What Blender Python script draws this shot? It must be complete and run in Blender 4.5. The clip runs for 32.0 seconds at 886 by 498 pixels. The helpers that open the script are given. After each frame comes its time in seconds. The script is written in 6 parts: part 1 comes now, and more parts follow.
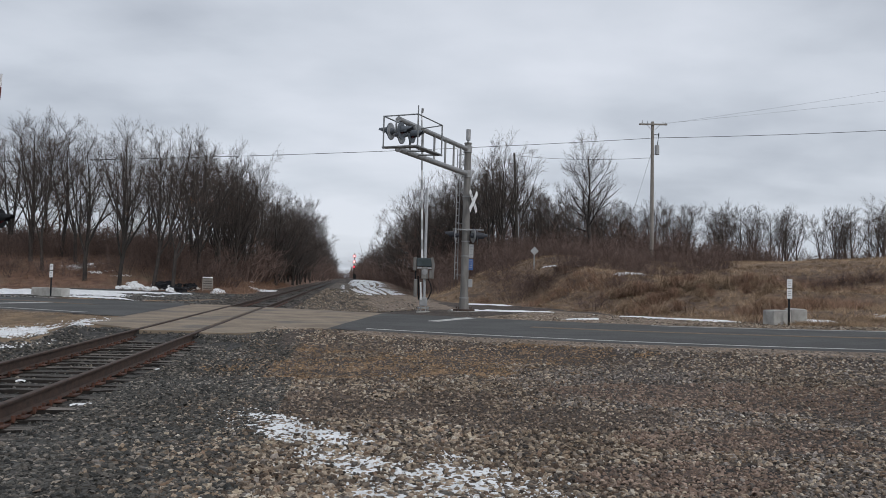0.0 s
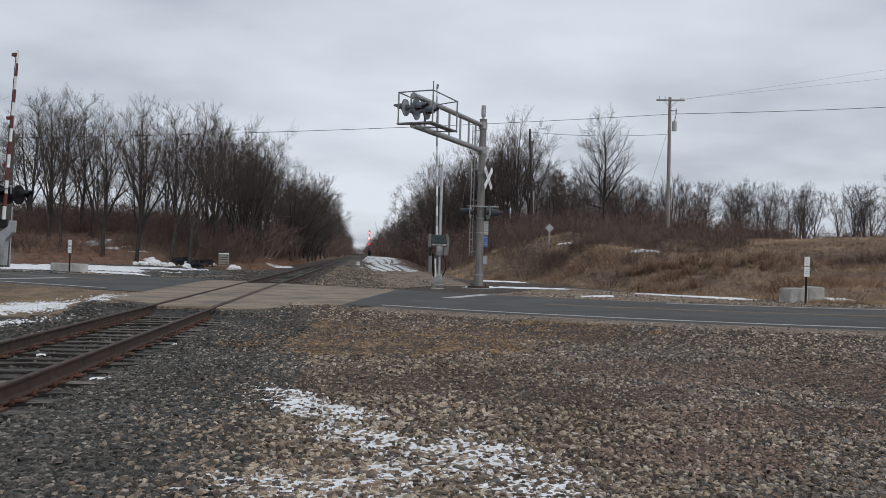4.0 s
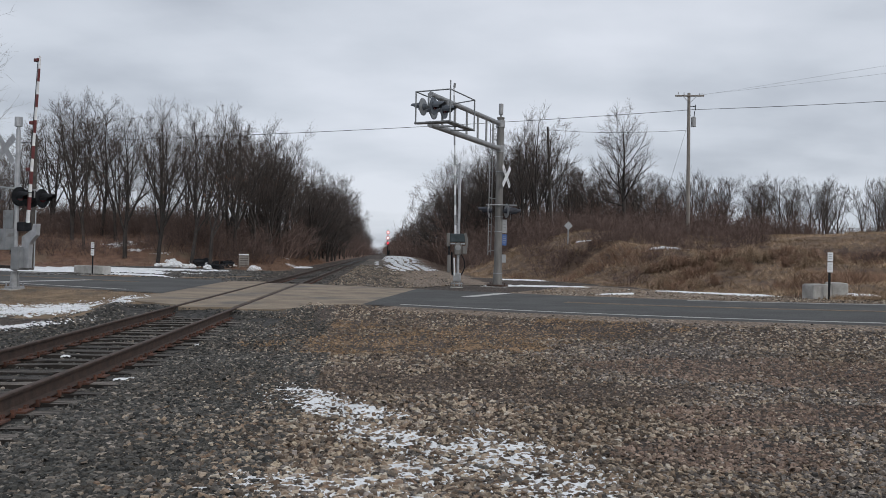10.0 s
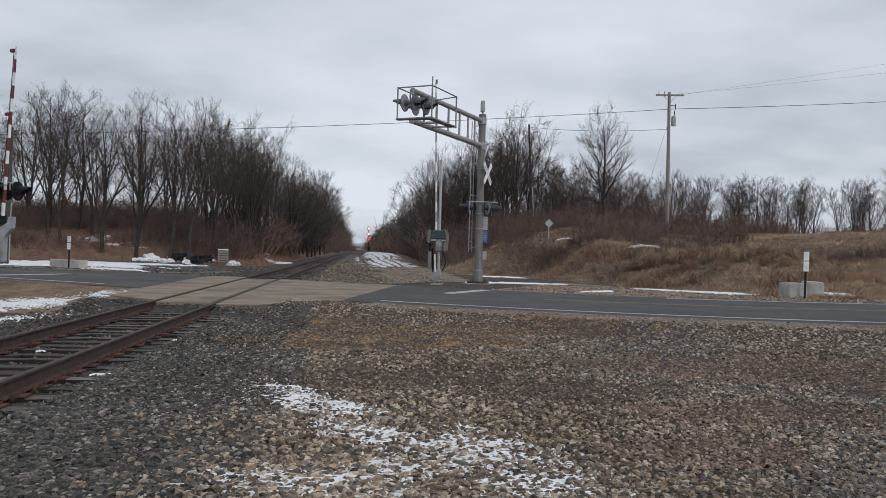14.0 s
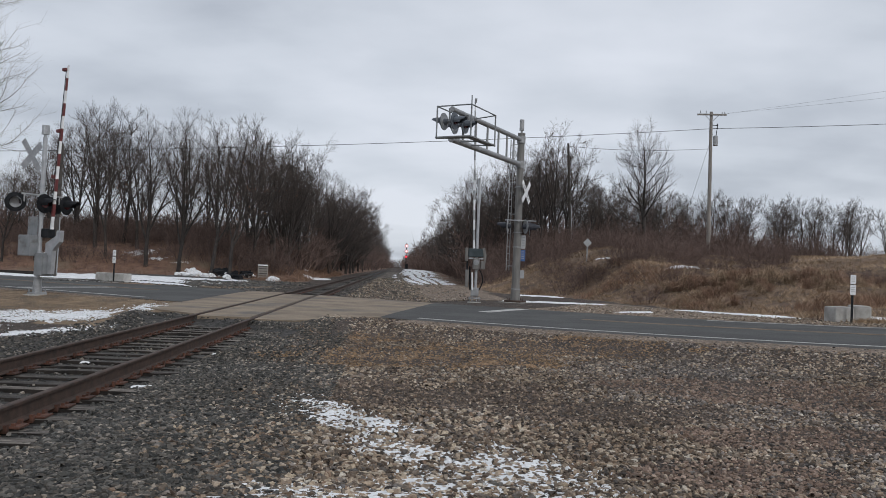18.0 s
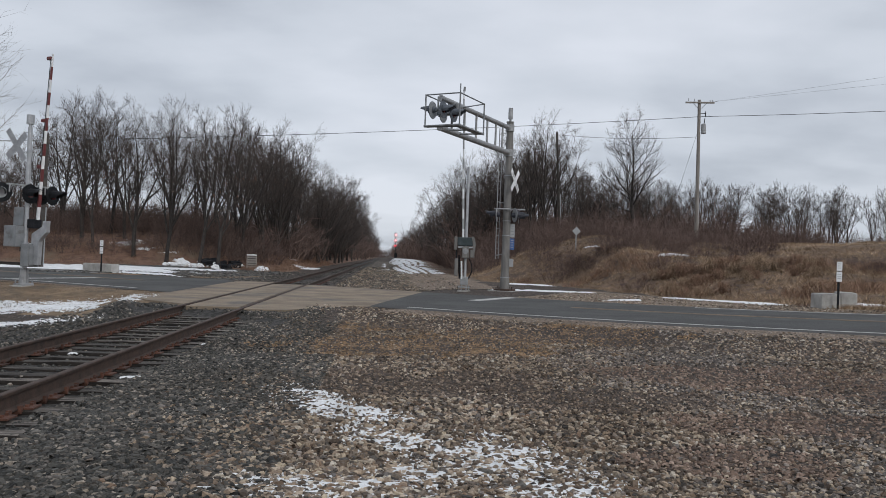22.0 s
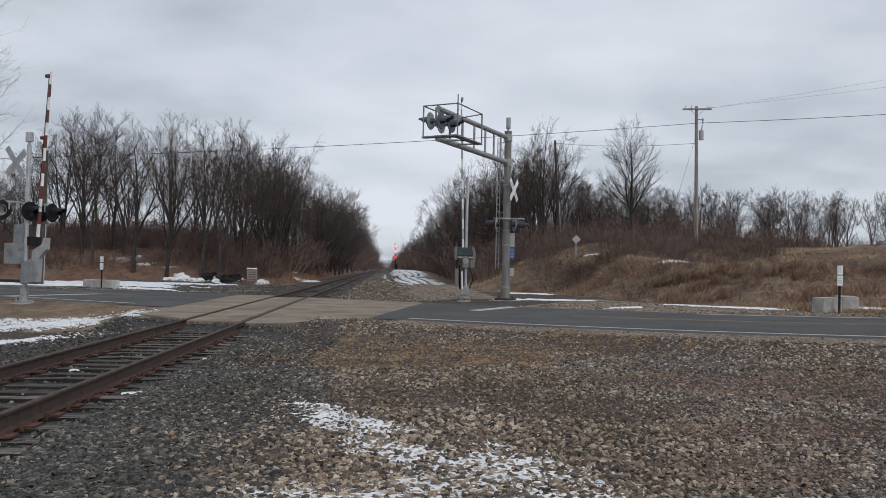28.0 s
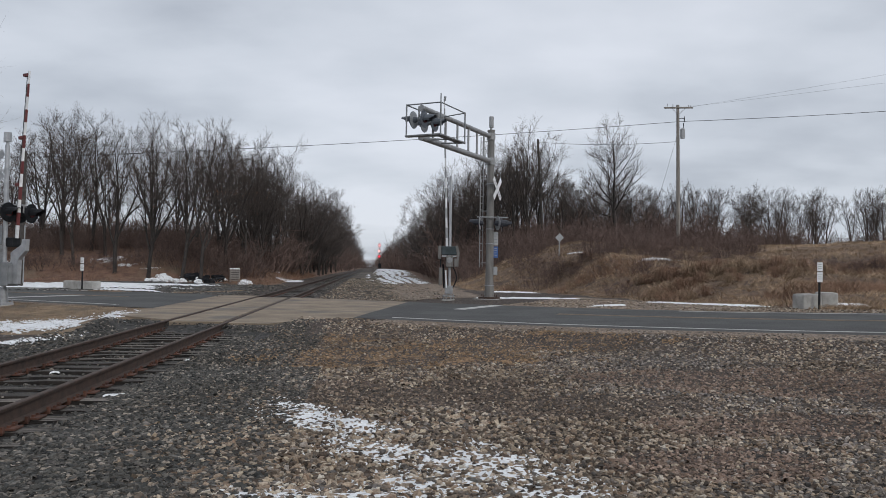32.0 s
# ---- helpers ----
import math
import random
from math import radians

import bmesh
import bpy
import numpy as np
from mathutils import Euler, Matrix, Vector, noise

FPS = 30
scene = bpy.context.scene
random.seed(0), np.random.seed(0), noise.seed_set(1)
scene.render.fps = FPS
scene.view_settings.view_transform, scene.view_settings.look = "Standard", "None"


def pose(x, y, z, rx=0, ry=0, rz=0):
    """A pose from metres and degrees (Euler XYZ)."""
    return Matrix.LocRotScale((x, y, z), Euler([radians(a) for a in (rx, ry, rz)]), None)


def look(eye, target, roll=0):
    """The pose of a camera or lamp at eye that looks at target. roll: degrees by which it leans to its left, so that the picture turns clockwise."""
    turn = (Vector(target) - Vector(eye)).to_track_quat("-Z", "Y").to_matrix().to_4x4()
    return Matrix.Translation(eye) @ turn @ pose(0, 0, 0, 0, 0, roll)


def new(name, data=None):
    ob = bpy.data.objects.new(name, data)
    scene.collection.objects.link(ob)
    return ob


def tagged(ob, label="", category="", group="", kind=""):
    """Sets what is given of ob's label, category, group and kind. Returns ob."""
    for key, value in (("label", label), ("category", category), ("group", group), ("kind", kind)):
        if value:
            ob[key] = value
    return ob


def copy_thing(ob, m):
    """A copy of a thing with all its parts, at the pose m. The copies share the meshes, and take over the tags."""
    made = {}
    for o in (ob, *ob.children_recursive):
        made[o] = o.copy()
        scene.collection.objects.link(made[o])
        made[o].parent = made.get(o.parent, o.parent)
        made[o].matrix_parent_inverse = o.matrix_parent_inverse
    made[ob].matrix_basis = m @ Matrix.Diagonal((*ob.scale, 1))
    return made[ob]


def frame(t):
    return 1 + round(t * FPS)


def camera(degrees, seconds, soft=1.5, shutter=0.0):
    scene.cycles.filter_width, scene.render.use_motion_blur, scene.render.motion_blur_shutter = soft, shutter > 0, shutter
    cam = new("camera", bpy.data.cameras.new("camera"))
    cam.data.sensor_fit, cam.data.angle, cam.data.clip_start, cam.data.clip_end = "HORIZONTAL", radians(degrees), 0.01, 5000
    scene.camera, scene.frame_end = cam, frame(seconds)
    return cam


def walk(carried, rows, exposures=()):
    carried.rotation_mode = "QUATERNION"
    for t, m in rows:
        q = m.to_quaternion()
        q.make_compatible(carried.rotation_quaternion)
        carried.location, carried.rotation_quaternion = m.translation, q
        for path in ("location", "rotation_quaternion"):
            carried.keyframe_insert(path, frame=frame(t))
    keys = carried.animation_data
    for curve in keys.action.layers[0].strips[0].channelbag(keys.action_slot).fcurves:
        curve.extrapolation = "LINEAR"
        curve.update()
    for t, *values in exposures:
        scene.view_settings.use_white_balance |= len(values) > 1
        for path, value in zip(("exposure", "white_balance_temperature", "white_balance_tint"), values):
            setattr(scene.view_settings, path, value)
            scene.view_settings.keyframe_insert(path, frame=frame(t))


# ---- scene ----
cam = camera(59.6, 32.0, soft=0.7, shutter=0.4)
EYE_HEIGHT = 1.36
# seconds, yaw, pitch, roll: a hand-held camera that stands on the gravel lot and only sways
PATH = [
    (0, -7.198, 2.290, -1.619), (0.5, -7.096, 2.100, -1.535), (1, -6.392, 1.226, -1.469),
    (1.5, -5.519, 0.758, -1.585), (2, -5.278, 0.348, -1.666), (2.5, -5.568, 0.323, -1.737),
    (3, -5.569, 0.217, -1.772), (3.5, -6.195, 0.375, -1.833), (5.5, -5.625, 1.038, -1.539),
    (6, -5.799, 1.321, -1.550), (6.5, -5.835, 1.520, -1.461), (7, -5.878, 1.638, -1.444),
    (7.5, -5.830, 1.215, -1.401), (8, -5.693, 0.765, -1.427), (8.5, -5.655, 0.905, -1.310),
    (9, -5.520, 0.950, -1.200), (9.5, -5.223, 0.883, -1.255), (10, -4.721, 0.428, -1.251),
    (10.5, -4.917, 0.252, -1.286), (11, -5.238, 0.309, -1.294), (11.5, -5.173, 0.398, -1.275),
    (12, -5.110, 0.634, -1.311), (12.5, -5.336, 0.753, -1.329), (13, -5.224, 0.477, -1.618),
    (13.5, -5.522, 0.117, -1.837), (15.5, -7.988, 0.730, -0.300), (16, -6.181, 0.748, -0.416),
    (16.5, -5.210, 0.823, -0.384), (17, -4.270, 1.039, -0.574), (17.5, -3.572, 1.200, -1.005),
    (18, -3.382, 1.449, -2.406), (18.5, -3.910, 1.758, -2.568), (19, -3.994, 2.014, -2.550),
    (19.5, -4.029, 1.913, -2.641), (20, -3.829, 1.568, -2.438), (20.5, -4.100, 1.395, -2.321),
    (21, -4.298, 1.391, -1.951), (21.5, -4.296, 1.243, -2.005), (22, -4.173, 0.658, -2.129),
    (22.5, -4.230, 0.586, -2.150), (23, -4.793, 0.732, -2.114), (23.5, -4.969, 0.929, -2.079),
    (24, -5.801, 1.662, -1.690), (24.5, -5.888, 1.954, -1.441), (25, -4.620, 1.371, -1.467),
    (25.5, -4.517, 1.431, -1.371), (27.5, -4.123, 1.253, -1.174), (28, -4.150, 1.430, -1.183),
    (28.5, -4.144, 1.587, -1.269), (29, -4.494, 1.680, -1.273), (29.5, -4.640, 1.495, -1.254),
    (30, -4.866, 1.384, -1.119), (30.5, -5.174, 1.456, -1.014), (31, -5.555, 1.334, -0.974),
    (31.5, -5.720, 1.384, -0.865), (32, -5.346, 1.377, -0.837),
]
walk(cam, [(t, pose(0, 0, EYE_HEIGHT, 90 + pitch, roll, yaw)) for t, yaw, pitch, roll in PATH])

# ---- sky and light: an overcast winter day ----
SUN_ELEVATION, SUN_TURN = radians(32), radians(150)


def build_sky():
    world = bpy.data.worlds.new("overcast_sky")
    scene.world = world
    world.use_nodes = True
    nt = world.node_tree
    nt.nodes.clear()
    N, L = nt.nodes.new, nt.links.new
    out, bg = N("ShaderNodeOutputWorld"), N("ShaderNodeBackground")
    L(bg.outputs[0], out.inputs[0])
    sky = N("ShaderNodeTexSky")
    sky.sky_type = "NISHITA"
    sky.sun_disc = False
    sky.sun_elevation, sky.sun_rotation = SUN_ELEVATION, SUN_TURN
    dim = N("ShaderNodeMix")
    dim.data_type, dim.blend_type = "RGBA", "MULTIPLY"
    dim.inputs[0].default_value = 1.0
    L(sky.outputs[0], dim.inputs[6])
    dim.inputs[7].default_value = (0.09, 0.09, 0.09, 1)
    co, sep = N("ShaderNodeTexCoord"), N("ShaderNodeSeparateXYZ")
    L(co.outputs["Generated"], sep.inputs[0])
    up = N("ShaderNodeMath")
    up.operation = "MAXIMUM"
    up.inputs[1].default_value = 0.0
    L(sep.outputs[2], up.inputs[0])
    add = N("ShaderNodeMath")
    add.inputs[1].default_value = 0.22
    L(up.outputs[0], add.inputs[0])
    dx, dy = N("ShaderNodeMath"), N("ShaderNodeMath")
    for d, k in ((dx, 0), (dy, 1)):
        d.operation = "DIVIDE"
        L(sep.outputs[k], d.inputs[0])
        L(add.outputs[0], d.inputs[1])
    flat = N("ShaderNodeCombineXYZ")
    L(dx.outputs[0], flat.inputs[0])
    L(dy.outputs[0], flat.inputs[1])
    flat.inputs[2].default_value = 3.7
    drift = N("ShaderNodeMapping")
    drift.inputs["Location"].default_value = (0, 0, 33.625)
    drift.inputs["Rotation"].default_value = (0, 0, 0.269)
    drift.inputs["Scale"].default_value = (0.8, 1.0, 1.0)
    L(flat.outputs[0], drift.inputs["Vector"])
    big, fine = N("ShaderNodeTexNoise"), N("ShaderNodeTexNoise")
    for n, sc, de, ro in ((big, 0.62, 4, 0.5), (fine, 1.9, 6, 0.5)):
        L(drift.outputs[0], n.inputs["Vector"])
        n.inputs["Scale"].default_value, n.inputs["Detail"].default_value, n.inputs["Roughness"].default_value = sc, de, ro
    both = N("ShaderNodeMix")
    both.inputs[0].default_value = 0.35
    L(big.outputs[0], both.inputs[2])
    L(fine.outputs[0], both.inputs[3])
    ramp = N("ShaderNodeValToRGB")
    cr = ramp.color_ramp
    cr.elements[0].position, cr.elements[0].color = 0.40, (0.445, 0.485, 0.555, 1)
    cr.elements[1].position, cr.elements[1].color = 0.60, (0.745, 0.785, 0.865, 1)
    mid = cr.elements.new(0.5)
    mid.color = (0.62, 0.665, 0.74, 1)
    L(both.outputs[0], ramp.inputs[0])
    mix = N("ShaderNodeMix")
    mix.data_type = "RGBA"
    mix.inputs[0].default_value = 0.93
    L(dim.outputs[2], mix.inputs[6])
    L(ramp.outputs[0], mix.inputs[7])
    L(mix.outputs[2], bg.inputs[0])
    bg.inputs[1].default_value = 1.0
    lamp = bpy.data.lights.new("sun", "SUN")
    lamp.energy, lamp.angle, lamp.color = 1.0, radians(25), (1.0, 0.97, 0.93)
    sun = new("sun", lamp)
    sun.matrix_world = look((0, 0, 50), (math.sin(SUN_TURN) * -30, math.cos(SUN_TURN) * -30, 50 - 30 * math.tan(SUN_ELEVATION)))


build_sky()

# ---- materials ----


def material(name, a, b, scale=6.0, rough=0.8, metal=0.0, bump=0.2, fine=60.0, detail=6, low=0.35, high=0.65, c=None, cscale=1.2, cut=(0.5, 0.62), island=0.0, random_ob=0.0, spec=0.5, bumpd=0.01, coords="Object", stretch=None):
    """Two colours mixed by a noise, a third in patches, fine grain and relief; island / random_ob vary the value piece by piece."""
    m = bpy.data.materials.new(name)
    m.use_nodes = True
    nt = m.node_tree
    N, L = nt.nodes.new, nt.links.new
    bs = nt.nodes["Principled BSDF"]
    bs.inputs["Roughness"].default_value, bs.inputs["Metallic"].default_value = rough, metal
    bs.inputs["Specular IOR Level"].default_value = spec
    co = N("ShaderNodeTexCoord")
    vec = co.outputs[coords]
    if stretch:
        mp = N("ShaderNodeMapping")
        mp.inputs["Scale"].default_value = stretch
        L(vec, mp.inputs["Vector"])
        vec = mp.outputs[0]

    def grain(sc, det=detail, ro=0.6):
        n = N("ShaderNodeTexNoise")
        L(vec, n.inputs["Vector"])
        n.inputs["Scale"].default_value, n.inputs["Detail"].default_value, n.inputs["Roughness"].default_value = sc, det, ro
        return n.outputs[0]

    def ramp(v, lo, hi, ca, cb):
        r = N("ShaderNodeValToRGB")
        r.color_ramp.elements[0].position, r.color_ramp.elements[0].color = lo, (*ca, 1)
        r.color_ramp.elements[1].position, r.color_ramp.elements[1].color = hi, (*cb, 1)
        L(v, r.inputs[0])
        return r.outputs[0]

    def mixed(f, x, y, kind="MIX"):
        k = N("ShaderNodeMix")
        k.data_type, k.blend_type = "RGBA", kind
        L(f, k.inputs[0]) if not isinstance(f, float) else setattr(k.inputs[0], "default_value", f)
        L(x, k.inputs[6])
        L(y, k.inputs[7])
        return k.outputs[2]

    col = ramp(grain(scale), low, high, a, b)
    if c:
        flat = ramp(grain(fine * 0.3, 2), 0.3, 0.7, tuple(v * 0.85 for v in c), c)
        col = mixed(ramp(grain(cscale, 4), cut[0], cut[1], (0, 0, 0), (1, 1, 1)), col, flat)
    g = grain(fine, 4)
    col = mixed(0.5, col, ramp(g, 0.25, 0.75, (0.45, 0.45, 0.45), (1, 1, 1)), "MULTIPLY")
    col = mixed(1.0, col, ramp(g, 0.0, 1.0, (1.25, 1.25, 1.25), (1.25, 1.25, 1.25)), "MULTIPLY")
    if island or random_ob:
        if island:
            rnd = N("ShaderNodeNewGeometry").outputs["Random Per Island"]
        else:
            rnd = N("ShaderNodeObjectInfo").outputs["Random"]
        k = island or random_ob
        col = mixed(1.0, col, ramp(rnd, 0.0, 1.0, (1 - k,) * 3, (1 + 1.35 * k, 1 + 1.3 * k, 1 + 1.25 * k)), "MULTIPLY")
    L(col, bs.inputs["Base Color"])
    if bump:
        bp = N("ShaderNodeBump")
        bp.inputs["Strength"].default_value, bp.inputs["Distance"].default_value = bump, bumpd
        L(g, bp.inputs["Height"])
        L(bp.outputs[0], bs.inputs["Normal"])
    return m


def stone_material(name, colours, patch=0.32):
    """Crushed stone: each piece takes one of several colours, with patches of dirt over many of them."""
    m = bpy.data.materials.new(name)
    m.use_nodes = True
    nt = m.node_tree
    N, L = nt.nodes.new, nt.links.new
    bs = nt.nodes["Principled BSDF"]
    bs.inputs["Roughness"].default_value = 0.85
    geo, co = N("ShaderNodeNewGeometry"), N("ShaderNodeTexCoord")
    r = N("ShaderNodeValToRGB")
    e = r.color_ramp.elements
    k = len(colours)
    e[0].position, e[0].color = 0.0, (*colours[0], 1)
    e[1].position, e[1].color = 1.0, (*colours[-1], 1)
    for i in range(1, k - 1):
        e.new(i / (k - 1)).color = (*colours[i], 1)
    L(geo.outputs["Random Per Island"], r.inputs[0])
    col = r.outputs[0]
    for sc, lo, hi, dark in ((0.35, 0.40, 0.62, 1 - patch), (55.0, 0.3, 0.7, 0.5)):
        n, rr, mx = N("ShaderNodeTexNoise"), N("ShaderNodeValToRGB"), N("ShaderNodeMix")
        L(co.outputs["Object"], n.inputs["Vector"])
        n.inputs["Scale"].default_value, n.inputs["Detail"].default_value = sc, 4
        rr.color_ramp.elements[0].position, rr.color_ramp.elements[0].color = lo, (dark, dark * 0.97, dark * 0.93, 1)
        rr.color_ramp.elements[1].position, rr.color_ramp.elements[1].color = hi, (1, 1, 1, 1)
        L(n.outputs[0], rr.inputs[0])
        mx.data_type, mx.blend_type = "RGBA", "MULTIPLY"
        mx.inputs[0].default_value = 1.0
        L(col, mx.inputs[6])
        L(rr.outputs[0], mx.inputs[7])
        col = mx.outputs[2]
    L(col, bs.inputs["Base Color"])
    return m


def gravel_material(name, colours, size, tint=None, tscale=0.3, cut=(0.5, 0.62), gap_shade=0.35, dust=0.5, mottle=(0.7, 1.15)):
    """Small packed stones and grit: cells of several colours, shade painted into the gaps, dusted with patches of
    another tint.
    """
    m = bpy.data.materials.new(name)
    m.use_nodes = True
    nt = m.node_tree
    N, L = nt.nodes.new, nt.links.new
    bs = nt.nodes["Principled BSDF"]
    bs.inputs["Roughness"].default_value = 0.92
    co = N("ShaderNodeTexCoord").outputs["Object"]

    def ramp(v, stops):
        r = N("ShaderNodeValToRGB")
        e = r.color_ramp.elements
        e[0].position, e[0].color = stops[0][0], (*stops[0][1], 1)
        e[1].position, e[1].color = stops[-1][0], (*stops[-1][1], 1)
        for p, c in stops[1:-1]:
            e.new(p).color = (*c, 1)
        L(v, r.inputs[0])
        return r.outputs[0]

    def mixed(f, x, y, kind="MIX"):
        k = N("ShaderNodeMix")
        k.data_type, k.blend_type = "RGBA", kind
        if isinstance(f, float):
            k.inputs[0].default_value = f
        else:
            L(f, k.inputs[0])
        L(x, k.inputs[6])
        L(y, k.inputs[7])
        return k.outputs[2]

    def grain(sc, det):
        n = N("ShaderNodeTexNoise")
        L(co, n.inputs["Vector"])
        n.inputs["Scale"].default_value, n.inputs["Detail"].default_value = sc, det
        return n.outputs[0]
    vo, sep = N("ShaderNodeTexVoronoi"), N("ShaderNodeSeparateColor")
    L(co, vo.inputs["Vector"])
    vo.inputs["Scale"].default_value = 1 / size
    L(vo.outputs["Color"], sep.inputs[0])
    k = len(colours)
    col = ramp(sep.outputs[0], [(0.06 + 0.88 * i / (k - 1), c) for i, c in enumerate(colours)])
    if tint:
        col = mixed(ramp(grain(tscale, 5), [(cut[0], (0, 0, 0)), (cut[1], (dust, dust, dust))]), col, ramp(grain(1 / size, 3), [(0.3, tuple(0.6 * v for v in tint)), (0.7, tint)]))
    # shade between the stones, multiplied into the colour towards cell edges
    col = mixed(1.0, col, ramp(vo.outputs["Distance"], [(0.25, (1, 1, 1)), (0.75, (gap_shade, gap_shade, gap_shade))]), "MULTIPLY")
    col = mixed(1.0, col, ramp(grain(0.9, 6), [(0.32, (mottle[0],) * 3), (0.68, (mottle[1],) * 3)]), "MULTIPLY")
    L(col, bs.inputs["Base Color"])
    bp = N("ShaderNodeBump")
    bp.invert = True
    bp.inputs["Strength"].default_value, bp.inputs["Distance"].default_value = 0.9, size * 0.5
    L(vo.outputs["Distance"], bp.inputs["Height"])
    L(bp.outputs[0], bs.inputs["Normal"])
    return m


def plain(name, colour, rough=0.5, metal=0.0):
    return material(name, tuple(v * 0.86 for v in colour), colour, scale=9, rough=rough, metal=metal, bump=0.05, fine=120)


def glowing(name, colour, strength):
    m = bpy.data.materials.new(name)
    m.use_nodes = True
    bs = m.node_tree.nodes["Principled BSDF"]
    bs.inputs["Base Color"].default_value = (*colour, 1)
    bs.inputs["Emission Color"].default_value = (*colour, 1)
    bs.inputs["Emission Strength"].default_value = strength
    return m


def clear_glass(name, tint=(0.9, 0.95, 0.95), rough=0.02):
    m = bpy.data.materials.new(name)
    m.use_nodes = True
    bs = m.node_tree.nodes["Principled BSDF"]
    bs.inputs["Base Color"].default_value = (*tint, 1)
    bs.inputs["Roughness"].default_value = rough
    bs.inputs["Transmission Weight"].default_value = 1.0
    bs.inputs["IOR"].default_value = 1.1
    return m


# dirt colours kept dark to deepen the shade in gaps between loose stones
DIRT = gravel_material("gravel_dirt", [(0.022, 0.017, 0.014), (0.124, 0.088, 0.067), (0.053, 0.040, 0.032), (0.188, 0.132, 0.099), (0.090, 0.068, 0.055), (0.035, 0.026, 0.021), (0.256, 0.192, 0.148), (0.100, 0.068, 0.051)], 0.034, (0.116, 0.078, 0.054), 0.3, (0.5, 0.64), 0.25, 0.8)
TAN_STONE = stone_material("tan_stone", [(0.206, 0.136, 0.076), (0.504, 0.336, 0.191), (0.337, 0.224, 0.132), (0.654, 0.447, 0.274), (0.147, 0.101, 0.064), (0.418, 0.279, 0.165)], 0.25)
DARK_STONE = stone_material("damp_dark_stone", [(0.049, 0.040, 0.034), (0.247, 0.190, 0.150), (0.112, 0.088, 0.073), (0.519, 0.406, 0.318), (0.164, 0.123, 0.099)], 0.3)
RED_STONE = stone_material("reddish_stone", [(0.139, 0.096, 0.074), (0.399, 0.284, 0.224), (0.249, 0.173, 0.133), (0.549, 0.418, 0.335), (0.109, 0.078, 0.063)], 0.25)
LOT_STONE = stone_material("lot_stone", [(0.055, 0.042, 0.032), (0.300, 0.220, 0.156), (0.520, 0.401, 0.294), (0.235, 0.193, 0.156), (0.036, 0.028, 0.023), (0.370, 0.254, 0.178), (0.760, 0.643, 0.490), (0.350, 0.288, 0.230), (0.150, 0.106, 0.076), (0.120, 0.101, 0.082), (0.700, 0.571, 0.446), (0.800, 0.745, 0.650)])
GREY_STONE = stone_material("blue_grey_lot_stone", [(0.059, 0.053, 0.051), (0.250, 0.224, 0.206), (0.127, 0.116, 0.110), (0.392, 0.345, 0.311), (0.181, 0.164, 0.153), (0.044, 0.040, 0.037), (0.314, 0.276, 0.249), (0.549, 0.488, 0.445), (0.196, 0.155, 0.126)], 0.2)
BALLAST = stone_material("ballast_stone", [(0.015, 0.015, 0.015), (0.119, 0.117, 0.108), (0.038, 0.039, 0.036), (0.239, 0.224, 0.205), (0.084, 0.073, 0.063), (0.150, 0.148, 0.138), (0.023, 0.024, 0.023), (0.070, 0.071, 0.068), (0.547, 0.478, 0.406)], 0.25)
TAN_DIRT = gravel_material("tan_fine_dirt", [(0.169, 0.107, 0.063), (0.380, 0.240, 0.136), (0.267, 0.171, 0.100), (0.507, 0.331, 0.199), (0.141, 0.090, 0.057)], 0.024, (0.380, 0.240, 0.131), 1.4, (0.42, 0.6), 0.5, 0.8)
# dark ballast, its colour deepened for shade between stones and sleepers
TRACK_BED = material("dark_ballast_bed", (0.018, 0.017, 0.016), (0.070, 0.066, 0.061), scale=7, rough=0.95, bump=1.0, fine=22, bumpd=0.04, low=0.38, high=0.64)
PALE_GRAVEL = gravel_material("pale_ballast_shoulder", [(0.078, 0.066, 0.056), (0.275, 0.235, 0.198), (0.145, 0.123, 0.103), (0.39, 0.335, 0.28), (0.195, 0.160, 0.130)], 0.075, (0.156, 0.113, 0.082), 0.35, (0.5, 0.65), 0.25, 0.6, (0.45, 1.35))
GREY_GRAVEL = gravel_material("blue_grey_drive", [(0.06, 0.06, 0.06), (0.165, 0.163, 0.158), (0.10, 0.10, 0.099), (0.23, 0.222, 0.21), (0.13, 0.122, 0.113)], 0.09, (0.20, 0.155, 0.105), 0.3, (0.5, 0.62), 0.4, 0.85, (0.6, 1.2))
SHOULDER = gravel_material("brown_shoulder_gravel", [(0.150, 0.113, 0.084), (0.390, 0.297, 0.222), (0.254, 0.192, 0.144), (0.520, 0.407, 0.312), (0.208, 0.154, 0.115)], 0.05, (0.345, 0.250, 0.175), 0.6, (0.45, 0.65), 0.45, 0.8)
DARK_DIRT = gravel_material("damp_dark_dirt", [(0.045, 0.033, 0.027), (0.157, 0.117, 0.086), (0.084, 0.063, 0.047), (0.235, 0.173, 0.124), (0.067, 0.051, 0.039)], 0.026, (0.112, 0.081, 0.059), 1.4, (0.45, 0.6), 0.4, 0.7)
RED_DIRT = gravel_material("reddish_dirt", [(0.094, 0.061, 0.047), (0.250, 0.167, 0.127), (0.156, 0.101, 0.077), (0.338, 0.230, 0.176), (0.112, 0.074, 0.057)], 0.026, (0.194, 0.121, 0.091), 1.4, (0.45, 0.6), 0.5, 0.8)
SNOW = material("old_snow", (0.64, 0.65, 0.66), (0.82, 0.825, 0.83), scale=3, rough=0.7, bump=0.6, fine=30, bumpd=0.02)
